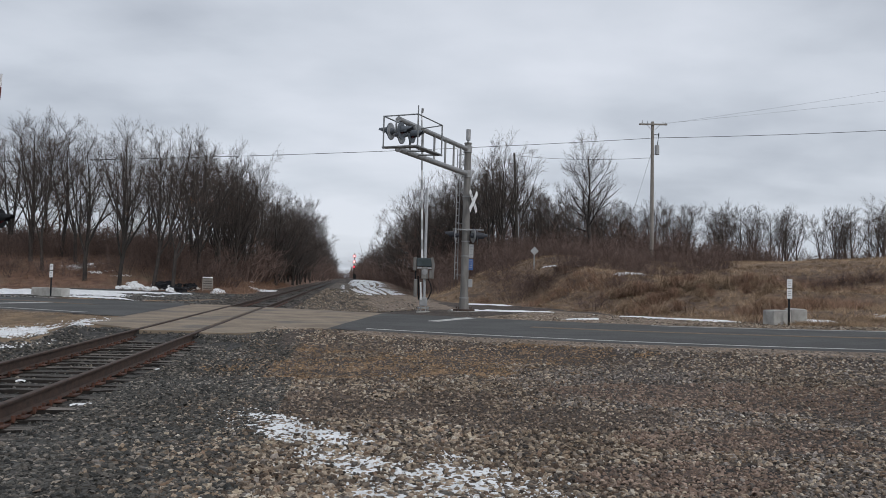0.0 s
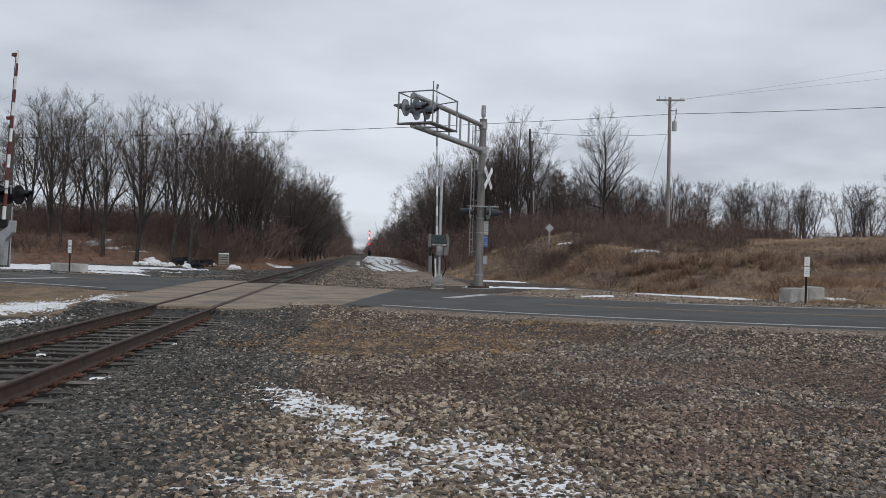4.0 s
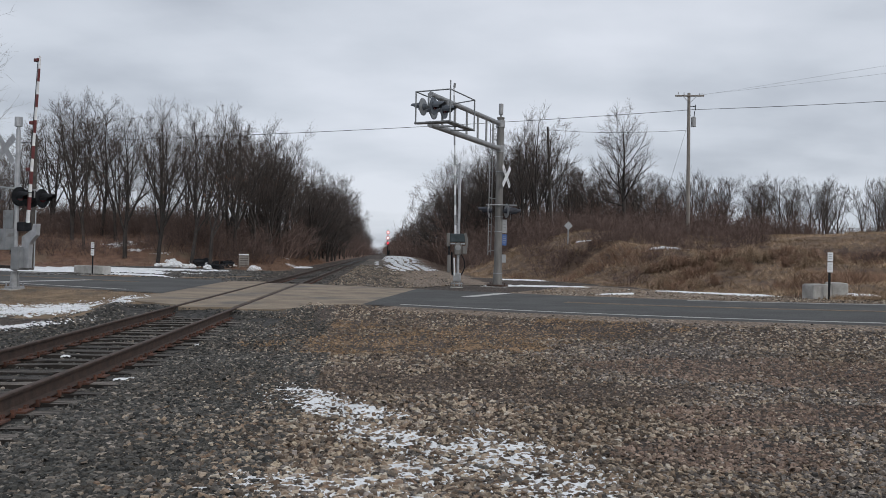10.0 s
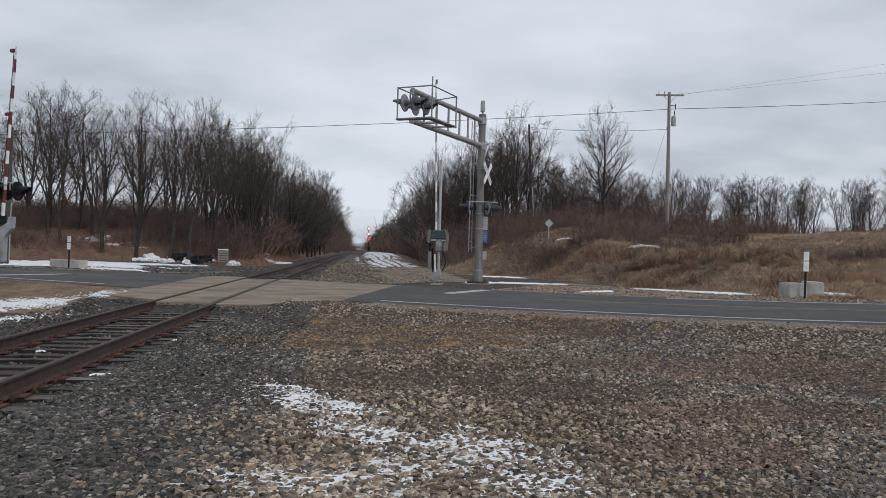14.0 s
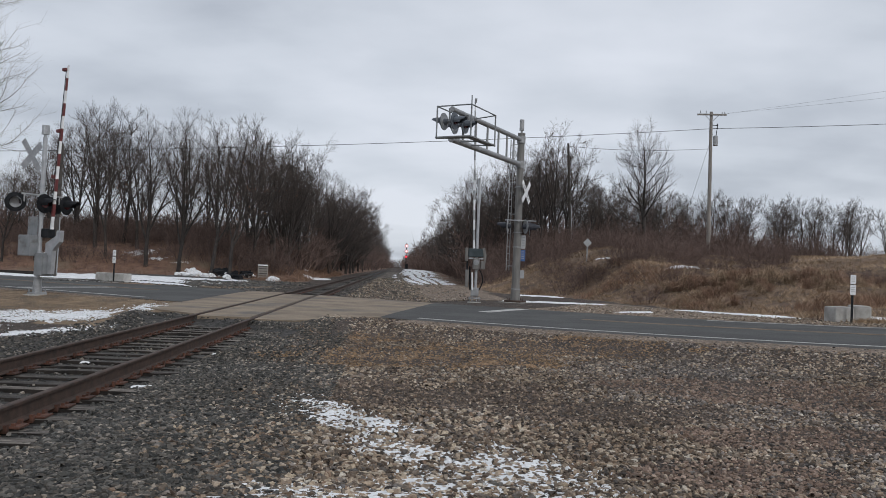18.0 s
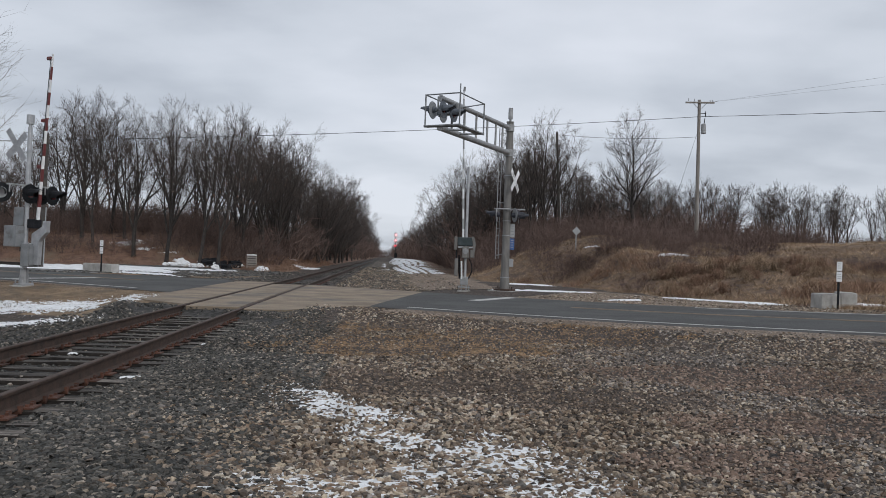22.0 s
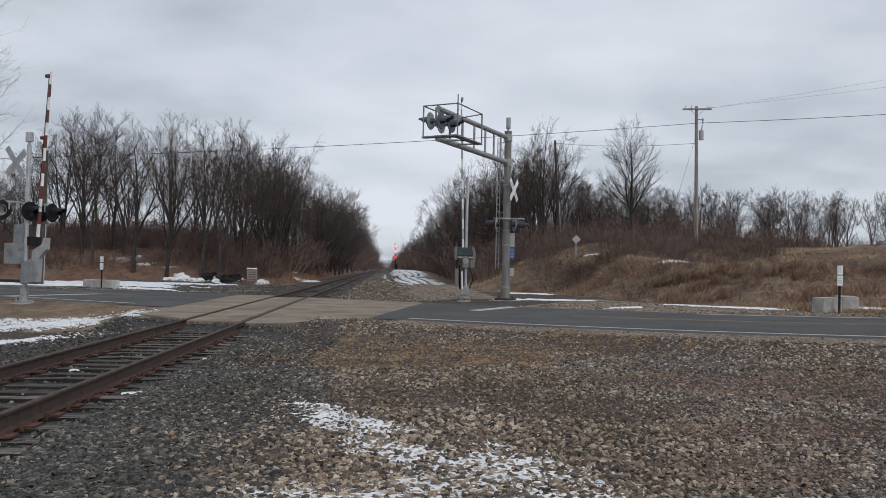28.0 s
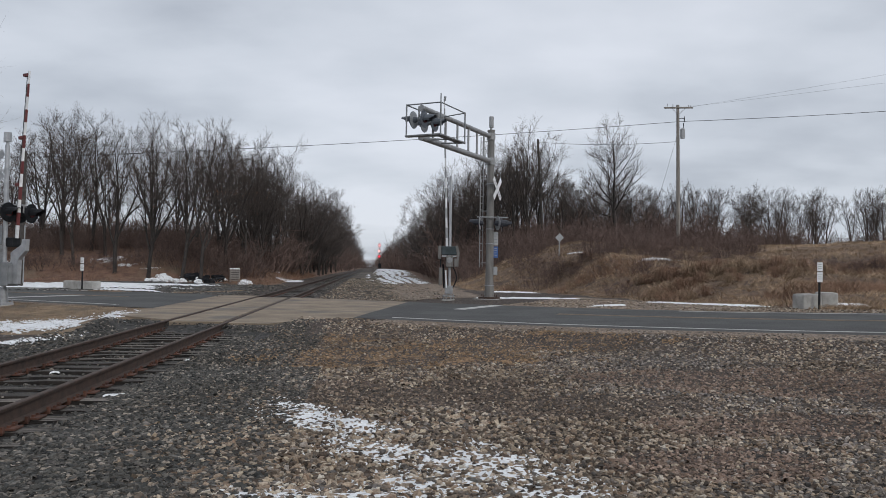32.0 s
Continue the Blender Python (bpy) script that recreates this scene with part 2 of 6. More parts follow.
ASPHALT = material("worn_asphalt", (0.060, 0.060, 0.059), (0.092, 0.091, 0.088), scale=0.5, rough=0.9, bump=0.4, fine=160, spec=0.3, c=(0.07, 0.068, 0.066), cscale=0.3, cut=(0.5, 0.6))
TAN_PAVING = material("dusty_paving", (0.165, 0.128, 0.092), (0.275, 0.217, 0.157), scale=0.9, rough=0.9, bump=0.4, fine=90, c=(0.125, 0.112, 0.098), cscale=0.4, cut=(0.52, 0.68))
WHITE_LINE = material("worn_white_line", (0.32, 0.315, 0.30), (0.53, 0.52, 0.495), scale=3, rough=0.8, fine=50)
YELLOW_LINE = material("worn_yellow_line", (0.135, 0.105, 0.08), (0.25, 0.175, 0.11), scale=2, rough=0.8, fine=50)
RUST = material("rusty_steel", (0.034, 0.022, 0.017), (0.072, 0.043, 0.031), scale=8, rough=0.75, bump=0.3, fine=70)
RUST_RED = material("rusty_fastening", (0.042, 0.022, 0.016), (0.105, 0.046, 0.03), scale=12, rough=0.85, bump=0.3, fine=70, random_ob=0.3)
RAIL_TOP = material("worn_rail_top", (0.12, 0.115, 0.115), (0.22, 0.215, 0.21), scale=4, rough=0.4, metal=0.7, bump=0.05, fine=60)
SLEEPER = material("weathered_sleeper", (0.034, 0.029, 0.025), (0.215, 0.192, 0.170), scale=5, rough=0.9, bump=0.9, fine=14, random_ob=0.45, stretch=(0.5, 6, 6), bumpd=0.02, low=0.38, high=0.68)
# creosote brown, taken near black to include the shade on sleeper sides
CREOSOTE = material("creosote_and_shade_sleeper_side", (0.010, 0.008, 0.007), (0.030, 0.024, 0.020), scale=5, rough=0.9, bump=0.6, fine=20, bumpd=0.01)
GALV = material("galvanised_steel", (0.23, 0.235, 0.24), (0.34, 0.345, 0.35), scale=5, rough=0.55, metal=0.35, bump=0.06, fine=70)
GREY_PAINT = material("grey_painted_steel", (0.15, 0.162, 0.170), (0.24, 0.25, 0.262), scale=3, rough=0.55, bump=0.05, fine=60, c=(0.11, 0.10, 0.09), cscale=2.0, cut=(0.56, 0.7))
DIRTY_GALV = material("dirty_galvanised_mast", (0.135, 0.130, 0.122), (0.215, 0.208, 0.198), scale=2.2, rough=0.6, metal=0.25, bump=0.06, fine=70, stretch=(3, 3, 0.5))
TEAL_PAINT = material("dark_blue_green_paint", (0.022, 0.034, 0.038), (0.05, 0.066, 0.072), scale=4, rough=0.6, bump=0.05, fine=60)
ALUMINIUM = material("dull_aluminium", (0.33, 0.34, 0.355), (0.45, 0.46, 0.475), scale=4, rough=0.45, metal=0.5, bump=0.05, fine=60)
BLACK = material("black_painted_metal", (0.010, 0.011, 0.013), (0.022, 0.023, 0.026), scale=5, rough=0.6, bump=0.05, fine=60, spec=0.15)
LAMP_BLACK = material("weathered_black_enamel", (0.013, 0.015, 0.022), (0.026, 0.029, 0.040), scale=5, rough=0.5, bump=0.05, fine=60)
LAMP_GREY = material("blue_grey_enamel", (0.060, 0.070, 0.084), (0.105, 0.120, 0.140), scale=5, rough=0.5, bump=0.05, fine=60)
SIGN_WHITE = material("sign_white", (0.62, 0.63, 0.64), (0.74, 0.75, 0.76), scale=3, rough=0.5, bump=0.03, fine=60)
SIGN_BLUE = plain("sign_blue", (0.045, 0.11, 0.30))
SIGN_GREY = plain("sign_back", (0.34, 0.35, 0.36))
RED_BAND = plain("red_reflective_band", (0.13, 0.028, 0.028))
CONCRETE = material("weathered_concrete", (0.26, 0.25, 0.235), (0.42, 0.41, 0.385), scale=2.2, rough=0.9, bump=0.4, fine=50)
OLD_WOOD = material("grey_pole_wood", (0.16, 0.145, 0.13), (0.29, 0.265, 0.24), scale=3, rough=0.9, bump=0.4, fine=20, stretch=(6, 6, 0.4))
DARK_WOOD = material("dark_pole_wood", (0.045, 0.04, 0.037), (0.09, 0.08, 0.072), scale=3, rough=0.9, bump=0.4, fine=40)
WIRE = plain("black_cable", (0.02, 0.021, 0.023))
LENS_DARK = material("unlit_red_lens", (0.05, 0.012, 0.012), (0.09, 0.02, 0.02), rough=0.15, bump=0.0)
# pale base colour paints the sky's reflection onto an unlit lens
LENS_PALE = plain("sky_lit_lens", (0.55, 0.57, 0.60), rough=0.15)
RED_GLOW = glowing("red_signal_light", (1.0, 0.03, 0.05), 3.0)
PINK_GLOW = glowing("pale_red_signal_light", (1.0, 0.36, 0.36), 3.0)
BARK = material("grey_brown_bark", (0.025, 0.021, 0.019), (0.056, 0.048, 0.044), scale=2.5, rough=0.95, bump=0.5, fine=20, random_ob=0.25)
TWIG = material("twig_bark", (0.056, 0.044, 0.039), (0.104, 0.083, 0.073), scale=1.0, rough=0.95, bump=0.0, fine=20, random_ob=0.2)
PALE_BARK = material("pale_bark", (0.14, 0.13, 0.12), (0.23, 0.215, 0.20), scale=2.5, rough=0.95, bump=0.4, fine=20)
BRUSH = material("bare_brush_stems", (0.078, 0.053, 0.045), (0.150, 0.104, 0.088), scale=0.8, rough=0.95, bump=0.0, fine=12, island=0.35)
DRY_GRASS = material("dry_grass", (0.153, 0.106, 0.070), (0.399, 0.291, 0.193), scale=0.35, rough=0.95, bump=0.0, fine=5, island=0.35)
STRAW = material("pale_straw", (0.157, 0.110, 0.074), (0.380, 0.279, 0.190), scale=0.8, rough=0.95, bump=0.0, fine=6, island=0.4)
RED_GRASS = material("dead_weed_stems", (0.134, 0.081, 0.054), (0.291, 0.185, 0.129), scale=0.6, rough=0.95, bump=0.0, fine=6, island=0.4)
LEAF_BROWN = material("dead_oak_leaf", (0.09, 0.045, 0.026), (0.17, 0.085, 0.045), scale=2, rough=0.9, bump=0.0, fine=10, island=0.4)

# ---- helpers for building ----
UX, UY, NX, NY, W0, S0 = 0.857, -0.515, 0.515, 0.857, 18.19, -9.9  # along and across the road
TRACK_X, GAUGE_HALF = -4.12, 0.74


def smooth(v):
    v = min(1.0, max(0.0, v))
    return v * v * (3 - 2 * v)


def road_xy(s, w):
    return (UX * s + NX * (w + W0), UY * s + NY * (w + W0))


def road_z(s):
    d = s - S0
    if d <= 0:
        return 0.0
    return 0.0013 * d * d if d < 12 else 0.187 + 0.031 * min(d - 12, 60)


def bumps(x, y, f, seed=0.0):
    return noise.noise(Vector((x * f, y * f, seed)))


def bank_foot(s):
    """How far from the road's edge line the grassy bank begins."""
    return 24.0 - 13.2 * min(1.0, max(-0.08, (s + 14.0) / 14.2))


def ground(x, y):
    """Height of the ground: gravel lot, the road's bed, the grassy bank, the wood's slopes and the trackside."""
    s, w = UX * x + UY * y, NX * x + NY * y - W0
    zr = road_z(s)
    lot = -0.2 + zr * smooth((w + 14) / 12) + 0.035 * bumps(x, y, 0.35) + 0.02 * bumps(x, y, 1.3, 4)
    off = abs(x - TRACK_X)
    lot -= 0.08 * smooth((off - 2.3) / 2.5) * smooth(1 - (x - TRACK_X + 1) / 2) * smooth((19 - y) / 4)
    z = lot
    if w > 8:
        # bank on the far side of the road, rising away from it, cut off along the railway
        side = smooth((x - 5.0 - 0.02 * max(0, y - 40)) / 10.0)
        foot = bank_foot(s)
        z += 0.2 * smooth((w - 8) / 3) * smooth((x - 1) / 3) * smooth((75 - y) / 15)
        lump = 0.10 * bumps(x, y, 0.16, 2) + 0.13 * bumps(x, y, 0.5, 3)
        # a grown-over path climbs along the brow; past it the field rises further
        t = min(1.3, max(-0.08, ((x - 12.3) * 0.455 - (y - 50) * 0.891) / 21.3))
        d = 0.891 * (x - 12.3) + 0.455 * (y - 50)
        brow = 2.95 - 3.6 * t + 1.5 * t * t
        rise = smooth((w - foot) / 7.5)
        if d > 0.4:
            brow += (max(3.1, brow) - brow) * smooth((d - 0.4) / 15)
        elif d > -2.4:
            brow += 0.3 * math.sin((d + 2.4) / 2.8 * math.pi)
        z += side * (rise * brow + lump * smooth((w - foot) / 4))
        # the wood's floor on the other side of the track
        left = smooth((-11.0 - x) / 7.0) * smooth((w - 17) / 12.0) * smooth((y - 60.5) / 11)
        z += left * (1.75 + 0.4 * bumps(x, y, 0.1, 5) + 0.2 * bumps(x, y, 0.4, 6))
        z += 1.0 * smooth((-7.2 - x) / 3.6) * smooth((y - 60) / 12)
        # the lane beside the track climbs a little
        z += 1.0 * smooth((x - 0.2) / 1.6) * smooth((9 - x) / 3) * smooth((y - 74) / 45)
        far = smooth((y - 95) / 60)
        z += far * (smooth((x - 6.5) / 6) * 1.4 * (1 - side * rise))
    near = -1.3 - 3.4 * smooth((3.2 - abs(x + 4.3)) / 1.2)
    dist = max(near - w, w - 9.0, 0.0)
    z += (zr - 0.014 - z) * smooth(1 - dist / 2.6)
    if off < 2.4:
        bed = -0.2 - 0.035 * smooth((1.3 - off) / 0.3) + 0.02 * bumps(x, y, 2.0, 8)
        inside = smooth(1 - max(-4.3 - w, w - 9.4, 0) / 0.5)
        bed = bed + (-0.06 - bed) * inside
        z += (bed - z) * smooth((2.4 - off) / 0.6)
    return z


def part(name, bm, mat, parent, label="", smooth_faces=False):
    me = bpy.data.meshes.new(name)
    bm.to_mesh(me)
    bm.free()
    me.materials.append(mat)
    if smooth_faces:
        me.shade_smooth()
    ob = new(name, me)
    ob.parent = parent
    if label:
        ob["label"] = label
    return ob


def raw(name, V, F, mat, parent=None, smooth_faces=False):
    me = bpy.data.meshes.new(name)
    me.from_pydata(V, [], F)
    me.materials.append(mat)
    if smooth_faces:
        me.shade_smooth()
    ob = new(name, me)
    ob.parent = parent
    return ob


def thing(name, m, label, category, group="", kind=""):
    ob = new(name)
    ob.empty_display_size = 0.2
    ob.matrix_basis = m
    return tagged(ob, label, category, group, kind)


def box(bm, c, size, bevel=0.0, rot=None):
    g = bmesh.ops.create_cube(bm, size=1.0)["verts"]
    m = Matrix.Translation(c) @ (rot.to_4x4() if rot else Matrix()) @ Matrix.Diagonal((*size, 1))
    bmesh.ops.transform(bm, matrix=m, verts=g)
    if bevel:
        es = {e for v in g for e in v.link_edges}
        bmesh.ops.bevel(bm, geom=list(es), offset=bevel, segments=2, affect="EDGES", profile=0.6)
    return bm


def rod(bm, p, q, r, r2=None, n=10, caps=True):
    p, q = Vector(p), Vector(q)
    d = q - p
    turn = Vector((0, 0, 1)).rotation_difference(d.normalized()).to_matrix().to_4x4()
    bmesh.ops.create_cone(bm, cap_ends=caps, segments=n, radius1=r, radius2=r if r2 is None else r2, depth=d.length,
                          matrix=Matrix.Translation((p + q) / 2) @ turn)
    return bm


def B():
    return bmesh.new()


def tube(V, F, pts, radii, n=3):
    """Adds a tapered tube along pts to the lists."""
    base = len(V)
    for i, p in enumerate(pts):
        d = (pts[min(i + 1, len(pts) - 1)] - pts[max(i - 1, 0)])
        a = d.cross(Vector((0.31, 0.87, 0.11)))
        a.normalize()
        b = d.cross(a)
        b.normalize()
        for k in range(n):
            t = 2 * math.pi * k / n
            V.append(tuple(p + (a * math.cos(t) + b * math.sin(t)) * radii[i]))
    for i in range(len(pts) - 1):
        for k in range(n):
            k2 = (k + 1) % n
            F.append((base + i * n + k, base + i * n + k2, base + (i + 1) * n + k2, base + (i + 1) * n + k))


# ---- ground, road, crossing ----


def build_ground():
    def steps(marks):
        v = []
        for (a, st), (b, _) in zip(marks, marks[1:]):
            k = max(1, round((b - a) / st))
            v += [a + (b - a) * i / k for i in range(k)]
        return v + [marks[-1][0]]
    xs = steps([(-1500, 300), (-300, 40), (-100, 6), (-40, 1.5), (-12, 0.5), (20, 0.9), (50, 3), (110, 20), (300, 300), (1500, 1)])
    ys = steps([(-1500, 300), (-200, 40), (-20, 4), (0, 0.8), (4, 0.5), (34, 0.7), (75, 2.5), (180, 10), (400, 100), (1000, 500), (2500, 1)])
    V, F = [], []
    for y in ys:
        for x in xs:
            V.append((x, y, ground(x, y)))
    nx = len(xs)
    for j in range(len(ys) - 1):
        for i in range(nx - 1):
            F.append((j * nx + i, j * nx + i + 1, (j + 1) * nx + i + 1, (j + 1) * nx + i))
    ob = raw("ground", V, F, DIRT, smooth_faces=True)
    me = ob.data
    for m in (BANK, WOOD_FLOOR, VERGE, TRACK_BED):
        me.materials.append(m)
    for p in me.polygons:
        x, y, _ = p.center
        w = NX * x + NY * y - W0
        edge = 0.8 * bumps(x, y, 0.5, 11)
        if abs(x - TRACK_X) < 2.6 + 0.6 * edge and y < 20:
            p.material_index = 4
        elif w > bank_foot(UX * x + UY * y) - 0.3 + edge and x > 5.6 + edge + 0.015 * max(0, y - 40):
            p.material_index = 1
        elif (x < -7.4 + edge * 0.5 and y > 58 and w > 16) or (x > 5 and y > 75) or (w > 24 and x < -8):
            p.material_index = 2
        elif x < -6.3 + edge * 0.6 and -7 < w < -0.9 + 0.3 * edge:
            p.material_index = 3
    tagged(ob, "wet gravel and dirt lot running into dry grass banks and leaf-strewn wood floor", "ground", kind="structure")


BANK = material("dry_grass_bank", (0.084, 0.055, 0.040), (0.222, 0.149, 0.098), scale=2.3, rough=0.95, bump=1.0, fine=14, c=(0.074, 0.048, 0.034), cscale=0.3, cut=(0.52, 0.7), bumpd=0.1)
WOOD_FLOOR = material("leaf_litter", (0.105, 0.058, 0.041), (0.225, 0.130, 0.088), scale=1.6, rough=0.95, bump=0.9, fine=10, bumpd=0.08, c=(0.20, 0.145, 0.10), cscale=0.2, cut=(0.52, 0.66))
VERGE = material("thin_winter_turf", (0.115, 0.078, 0.047), (0.255, 0.180, 0.110), scale=2.6, rough=0.95, bump=0.9, fine=22, bumpd=0.04, c=(0.10, 0.078, 0.058), cscale=0.5, cut=(0.54, 0.68))
build_ground()


def strip(name, s0, s1, w0, w1, lift, mat, label, category, step=2.0, wobble=0.0, parent=None, stop=None, begin=None):
    """A paved strip along the road, with thickness."""
    k = max(1, round((s1 - s0) / step))
    V, F = [], []
    for i in range(k + 1):
        s = s0 + (s1 - s0) * i / k
        for j, w in enumerate((w0, w0 * 0.75 + w1 * 0.25, (w0 + w1) / 2, w0 * 0.25 + w1 * 0.75, w1)):
            if j in (0, 4) and wobble:
                w += wobble * bumps(s, w, 0.9, 20) + wobble * 0.5 * bumps(s, w, 3.0, 21)
            e = s if stop is None else min(s, (stop - NX * (w + W0)) / UX)
            if begin is not None:
                e = max(e, begin[0] + (begin[1] - begin[0]) * (w + 0.75) / 9.25 + 0.12 * bumps(w, 0, 1.1, 23))
            x, y = road_xy(e, w)
            V.append((x, y, road_z(e) + lift))
        for w in (w0, w1):
            x, y = road_xy(s, w)
            V.append((x, y, road_z(s) + lift - 0.08))
    for i in range(k):
        a, b = i * 7, (i + 1) * 7
        for j in range(4):
            F.append((a + j, a + j + 1, b + j + 1, b + j))
        if not wobble:
            F += [(a + 5, a, b, b + 5), (a + 4, a + 6, b + 6, b + 4)]
    ob = raw(name, V, F, mat, parent)
    if label:
        tagged(ob, label, category, kind="structure")
    return ob


ROAD_EAST = strip("road", -15.4, 210, -0.75, 8.5, 0.0, ASPHALT, "worn dark grey two-lane asphalt road", "road", step=0.5, wobble=0.12, begin=(-11.0, -14.3))
ROAD_WEST = strip("road", -640, -18.0, -0.75, 8.5, 0.0, ASPHALT, "worn dark grey two-lane asphalt road", "road", wobble=0.12, stop=-6.6)
strip("white_line", -10.2, 210, -0.06, 0.07, 0.006, WHITE_LINE, "", "", parent=ROAD_EAST)
strip("white_line", -640, -20.5, -0.06, 0.07, 0.006, WHITE_LINE, "", "", parent=ROAD_WEST)
strip("white_line", -4.0, 210, 7.95, 8.08, 0.006, WHITE_LINE, "", "", parent=ROAD_EAST)
strip("white_line", -640, -30, 7.95, 8.08, 0.006, WHITE_LINE, "", "", parent=ROAD_WEST)
for w in (4.22, 4.48):
    strip("yellow_line", -7, 210, w, w + 0.11, 0.006, YELLOW_LINE, "", "", parent=ROAD_EAST)
    strip("yellow_line", -640, -25, w, w + 0.11, 0.006, YELLOW_LINE, "", "", parent=ROAD_WEST)
strip("stop_line", -10.7, -10.25, 4.9, 8.3, 0.006, WHITE_LINE, "", "", step=0.6, parent=ROAD_EAST)
strip("stop_line", -27.6, -27.0, 0.2, 4.1, 0.006, WHITE_LINE, "", "", step=0.6, parent=ROAD_WEST)


def slab(name, corners, top, thick, mat, parent, label=""):
    bm = B()
    up = [bm.verts.new((x, y, top)) for x, y in corners]
    lo = [bm.verts.new((x, y, top - thick)) for x, y in corners]
    bm.faces.new(up)
    k = len(corners)
    for i in range(k):
        bm.faces.new((lo[i], lo[(i + 1) % k], up[(i + 1) % k], up[i]))
    bmesh.ops.recalc_face_normals(bm, faces=bm.faces)
    return part(name, bm, mat, parent, label)


def build_crossing():
    top = thing("level_crossing", pose(0, 0, 0), "dusty tan paved level crossing between the rails and the road lanes", "level crossing", kind="structure")
    xl, xr = TRACK_X - GAUGE_HALF, TRACK_X + GAUGE_HALF

    def across(x, w):
        return (w + W0 - NX * x) / NY
    # approach paving either side, cut back from the rails
    east = [(xr + 0.08, 18.5), (-2.35, 18.35), (-1.75, 19.6), road_xy(-11.4, -0.8), road_xy(-10.7, -0.75), road_xy(-14.0, 8.6), (xr + 0.08, across(xr, 8.9))]
    west = [(xl - 0.08, across(xl, 9.2)), (-6.7, across(-6.7, 8.8)), (-6.7, across(-6.7, -0.8)), (-6.9, 21.4), (-6.2, 20.6), (xl - 0.08, 19.5)]
    slab("approach", east, -0.006, 0.2, TAN_PAVING, top)
    slab("approach", west, -0.006, 0.2, TAN_PAVING, top)
    y0, y1 = 18.9, 33.4
    k = 6
    for i in range(k):
        a, b = y0 + (y1 - y0) * i / k + 0.008, y0 + (y1 - y0) * (i + 1) / k - 0.008
        bm = B()
        box(bm, ((xl + xr) / 2, (a + b) / 2, -0.086), (2 * GAUGE_HALF - 0.23, b - a, 0.16), 0.01)
        part("panel", bm, TAN_PAVING, top)
    return top


build_crossing()


def drape(name, y0, y1, left, right, mat, label, category, step=0.8, cols=5, lift=0.012):
    """A strip of other ground along the track, laid on the ground with a wandering edge."""
    V, F = [], []
    k = round((y1 - y0) / step)
    for i in range(k + 1):
        y = y0 + (y1 - y0) * i / k
        a, b = left(y), right(y)
        for j in range(cols):
            x = a + (b - a) * j / (cols - 1)
            if j in (0, cols - 1):
                x += 0.25 * bumps(x, y, 0.5, 51) + 0.2 * bumps(x, y, 1.7, 52)
            V.append((x, y, ground(x, y) + (lift if 0 < j < cols - 1 else -0.01)))
    for i in range(k):
        for j in range(cols - 1):
            F.append((i * cols + j, i * cols + j + 1, (i + 1) * cols + j + 1, (i + 1) * cols + j))
    tagged(raw(name, V, F, mat, smooth_faces=True), label, category, kind="structure")


drape("ballast_bed", 34.4, 330, lambda y: TRACK_X - 1.9, lambda y: TRACK_X + 1.5, TRACK_BED, "dark crushed-stone bed under the far track", "track bed", lift=0.03)
drape("ballast_shoulder", 35.0, 200, lambda y: TRACK_X + 1.45, lambda y: 1.2 - 0.004 * y, PALE_GRAVEL, "pale crushed-stone shoulder beside the far track", "gravel", lift=0.02)


def shoulder(s0, s1, inner, outer, mat, label, step=0.6, cols=7, lift=0.012):
    """Loose shoulder beside the road, laid on the ground between two wandering edges."""
    V, F = [], []
    k = round((s1 - s0) / step)
    for i in range(k + 1):
        s = s0 + (s1 - s0) * i / k
        for j in range(cols):
            w = inner + (outer(s) - inner) * j / (cols - 1)
            if j == cols - 1:
                w += 0.5 * bumps(s, w, 0.5, 61) + 0.3 * bumps(s, w, 1.6, 62)
            x, y = road_xy(s, w)
            V.append((x, y, ground(x, y) + (lift if j < cols - 1 else -0.015)))
    for i in range(k):
        for j in range(cols - 1):
            q = (i * cols + j, i * cols + j + 1, (i + 1) * cols + j + 1, (i + 1) * cols + j)
            F.append(q if outer(0) > inner else q[::-1])
    tagged(raw("road_shoulder", V, F, mat, smooth_faces=True), label, "road shoulder", kind="structure")


shoulder(-10.5, 45, 8.45, lambda s: bank_foot(s) - 0.2, SHOULDER, "pinkish-brown gravel shoulder below the grass bank")
shoulder(-10.0, 45, -0.7, lambda s: -1.9, SHOULDER, "narrow brown gravel shoulder at the road's edge")
shoulder(-80, -20.5, -0.7, lambda s: -1.3, SHOULDER, "narrow brown gravel shoulder at the road's edge")
drape("dirt_lane", 35.3, 150, lambda y: 0.9 - 0.004 * y, lambda y: 5.4 + 0.01 * y, SHOULDER, "brown gravel lane running beside the track", "gravel lane", cols=7)
drape("gravel_drive", 37.5, 62, lambda y: -34 + 0.2 * y, lambda y: TRACK_X - 2.0 - 0.05 * (y - 37), GREY_GRAVEL, "blue-grey packed gravel drive beside the track", "gravel", cols=14)

drape("dirt_strip", 37.6, 47, lambda y: -14.6 + 0.75 * (y - 38), lambda y: -11.2 + 0.75 * (y - 38) * 0.6, TAN_DIRT, "strip of bare tan dirt between road and gravel drive", "dirt", cols=5, lift=0.03)

# ---- railway track ----


def rail_profile():
    return [(-0.075, -0.178), (0.075, -0.178), (0.075, -0.166), (0.012, -0.148), (0.009, -0.045), (0.036, -0.032), (0.037, -0.008), (0.026, 0.0),
            (-0.026, 0.0), (-0.037, -0.008), (-0.036, -0.032), (-0.009, -0.045), (-0.012, -0.148), (-0.075, -0.166)]


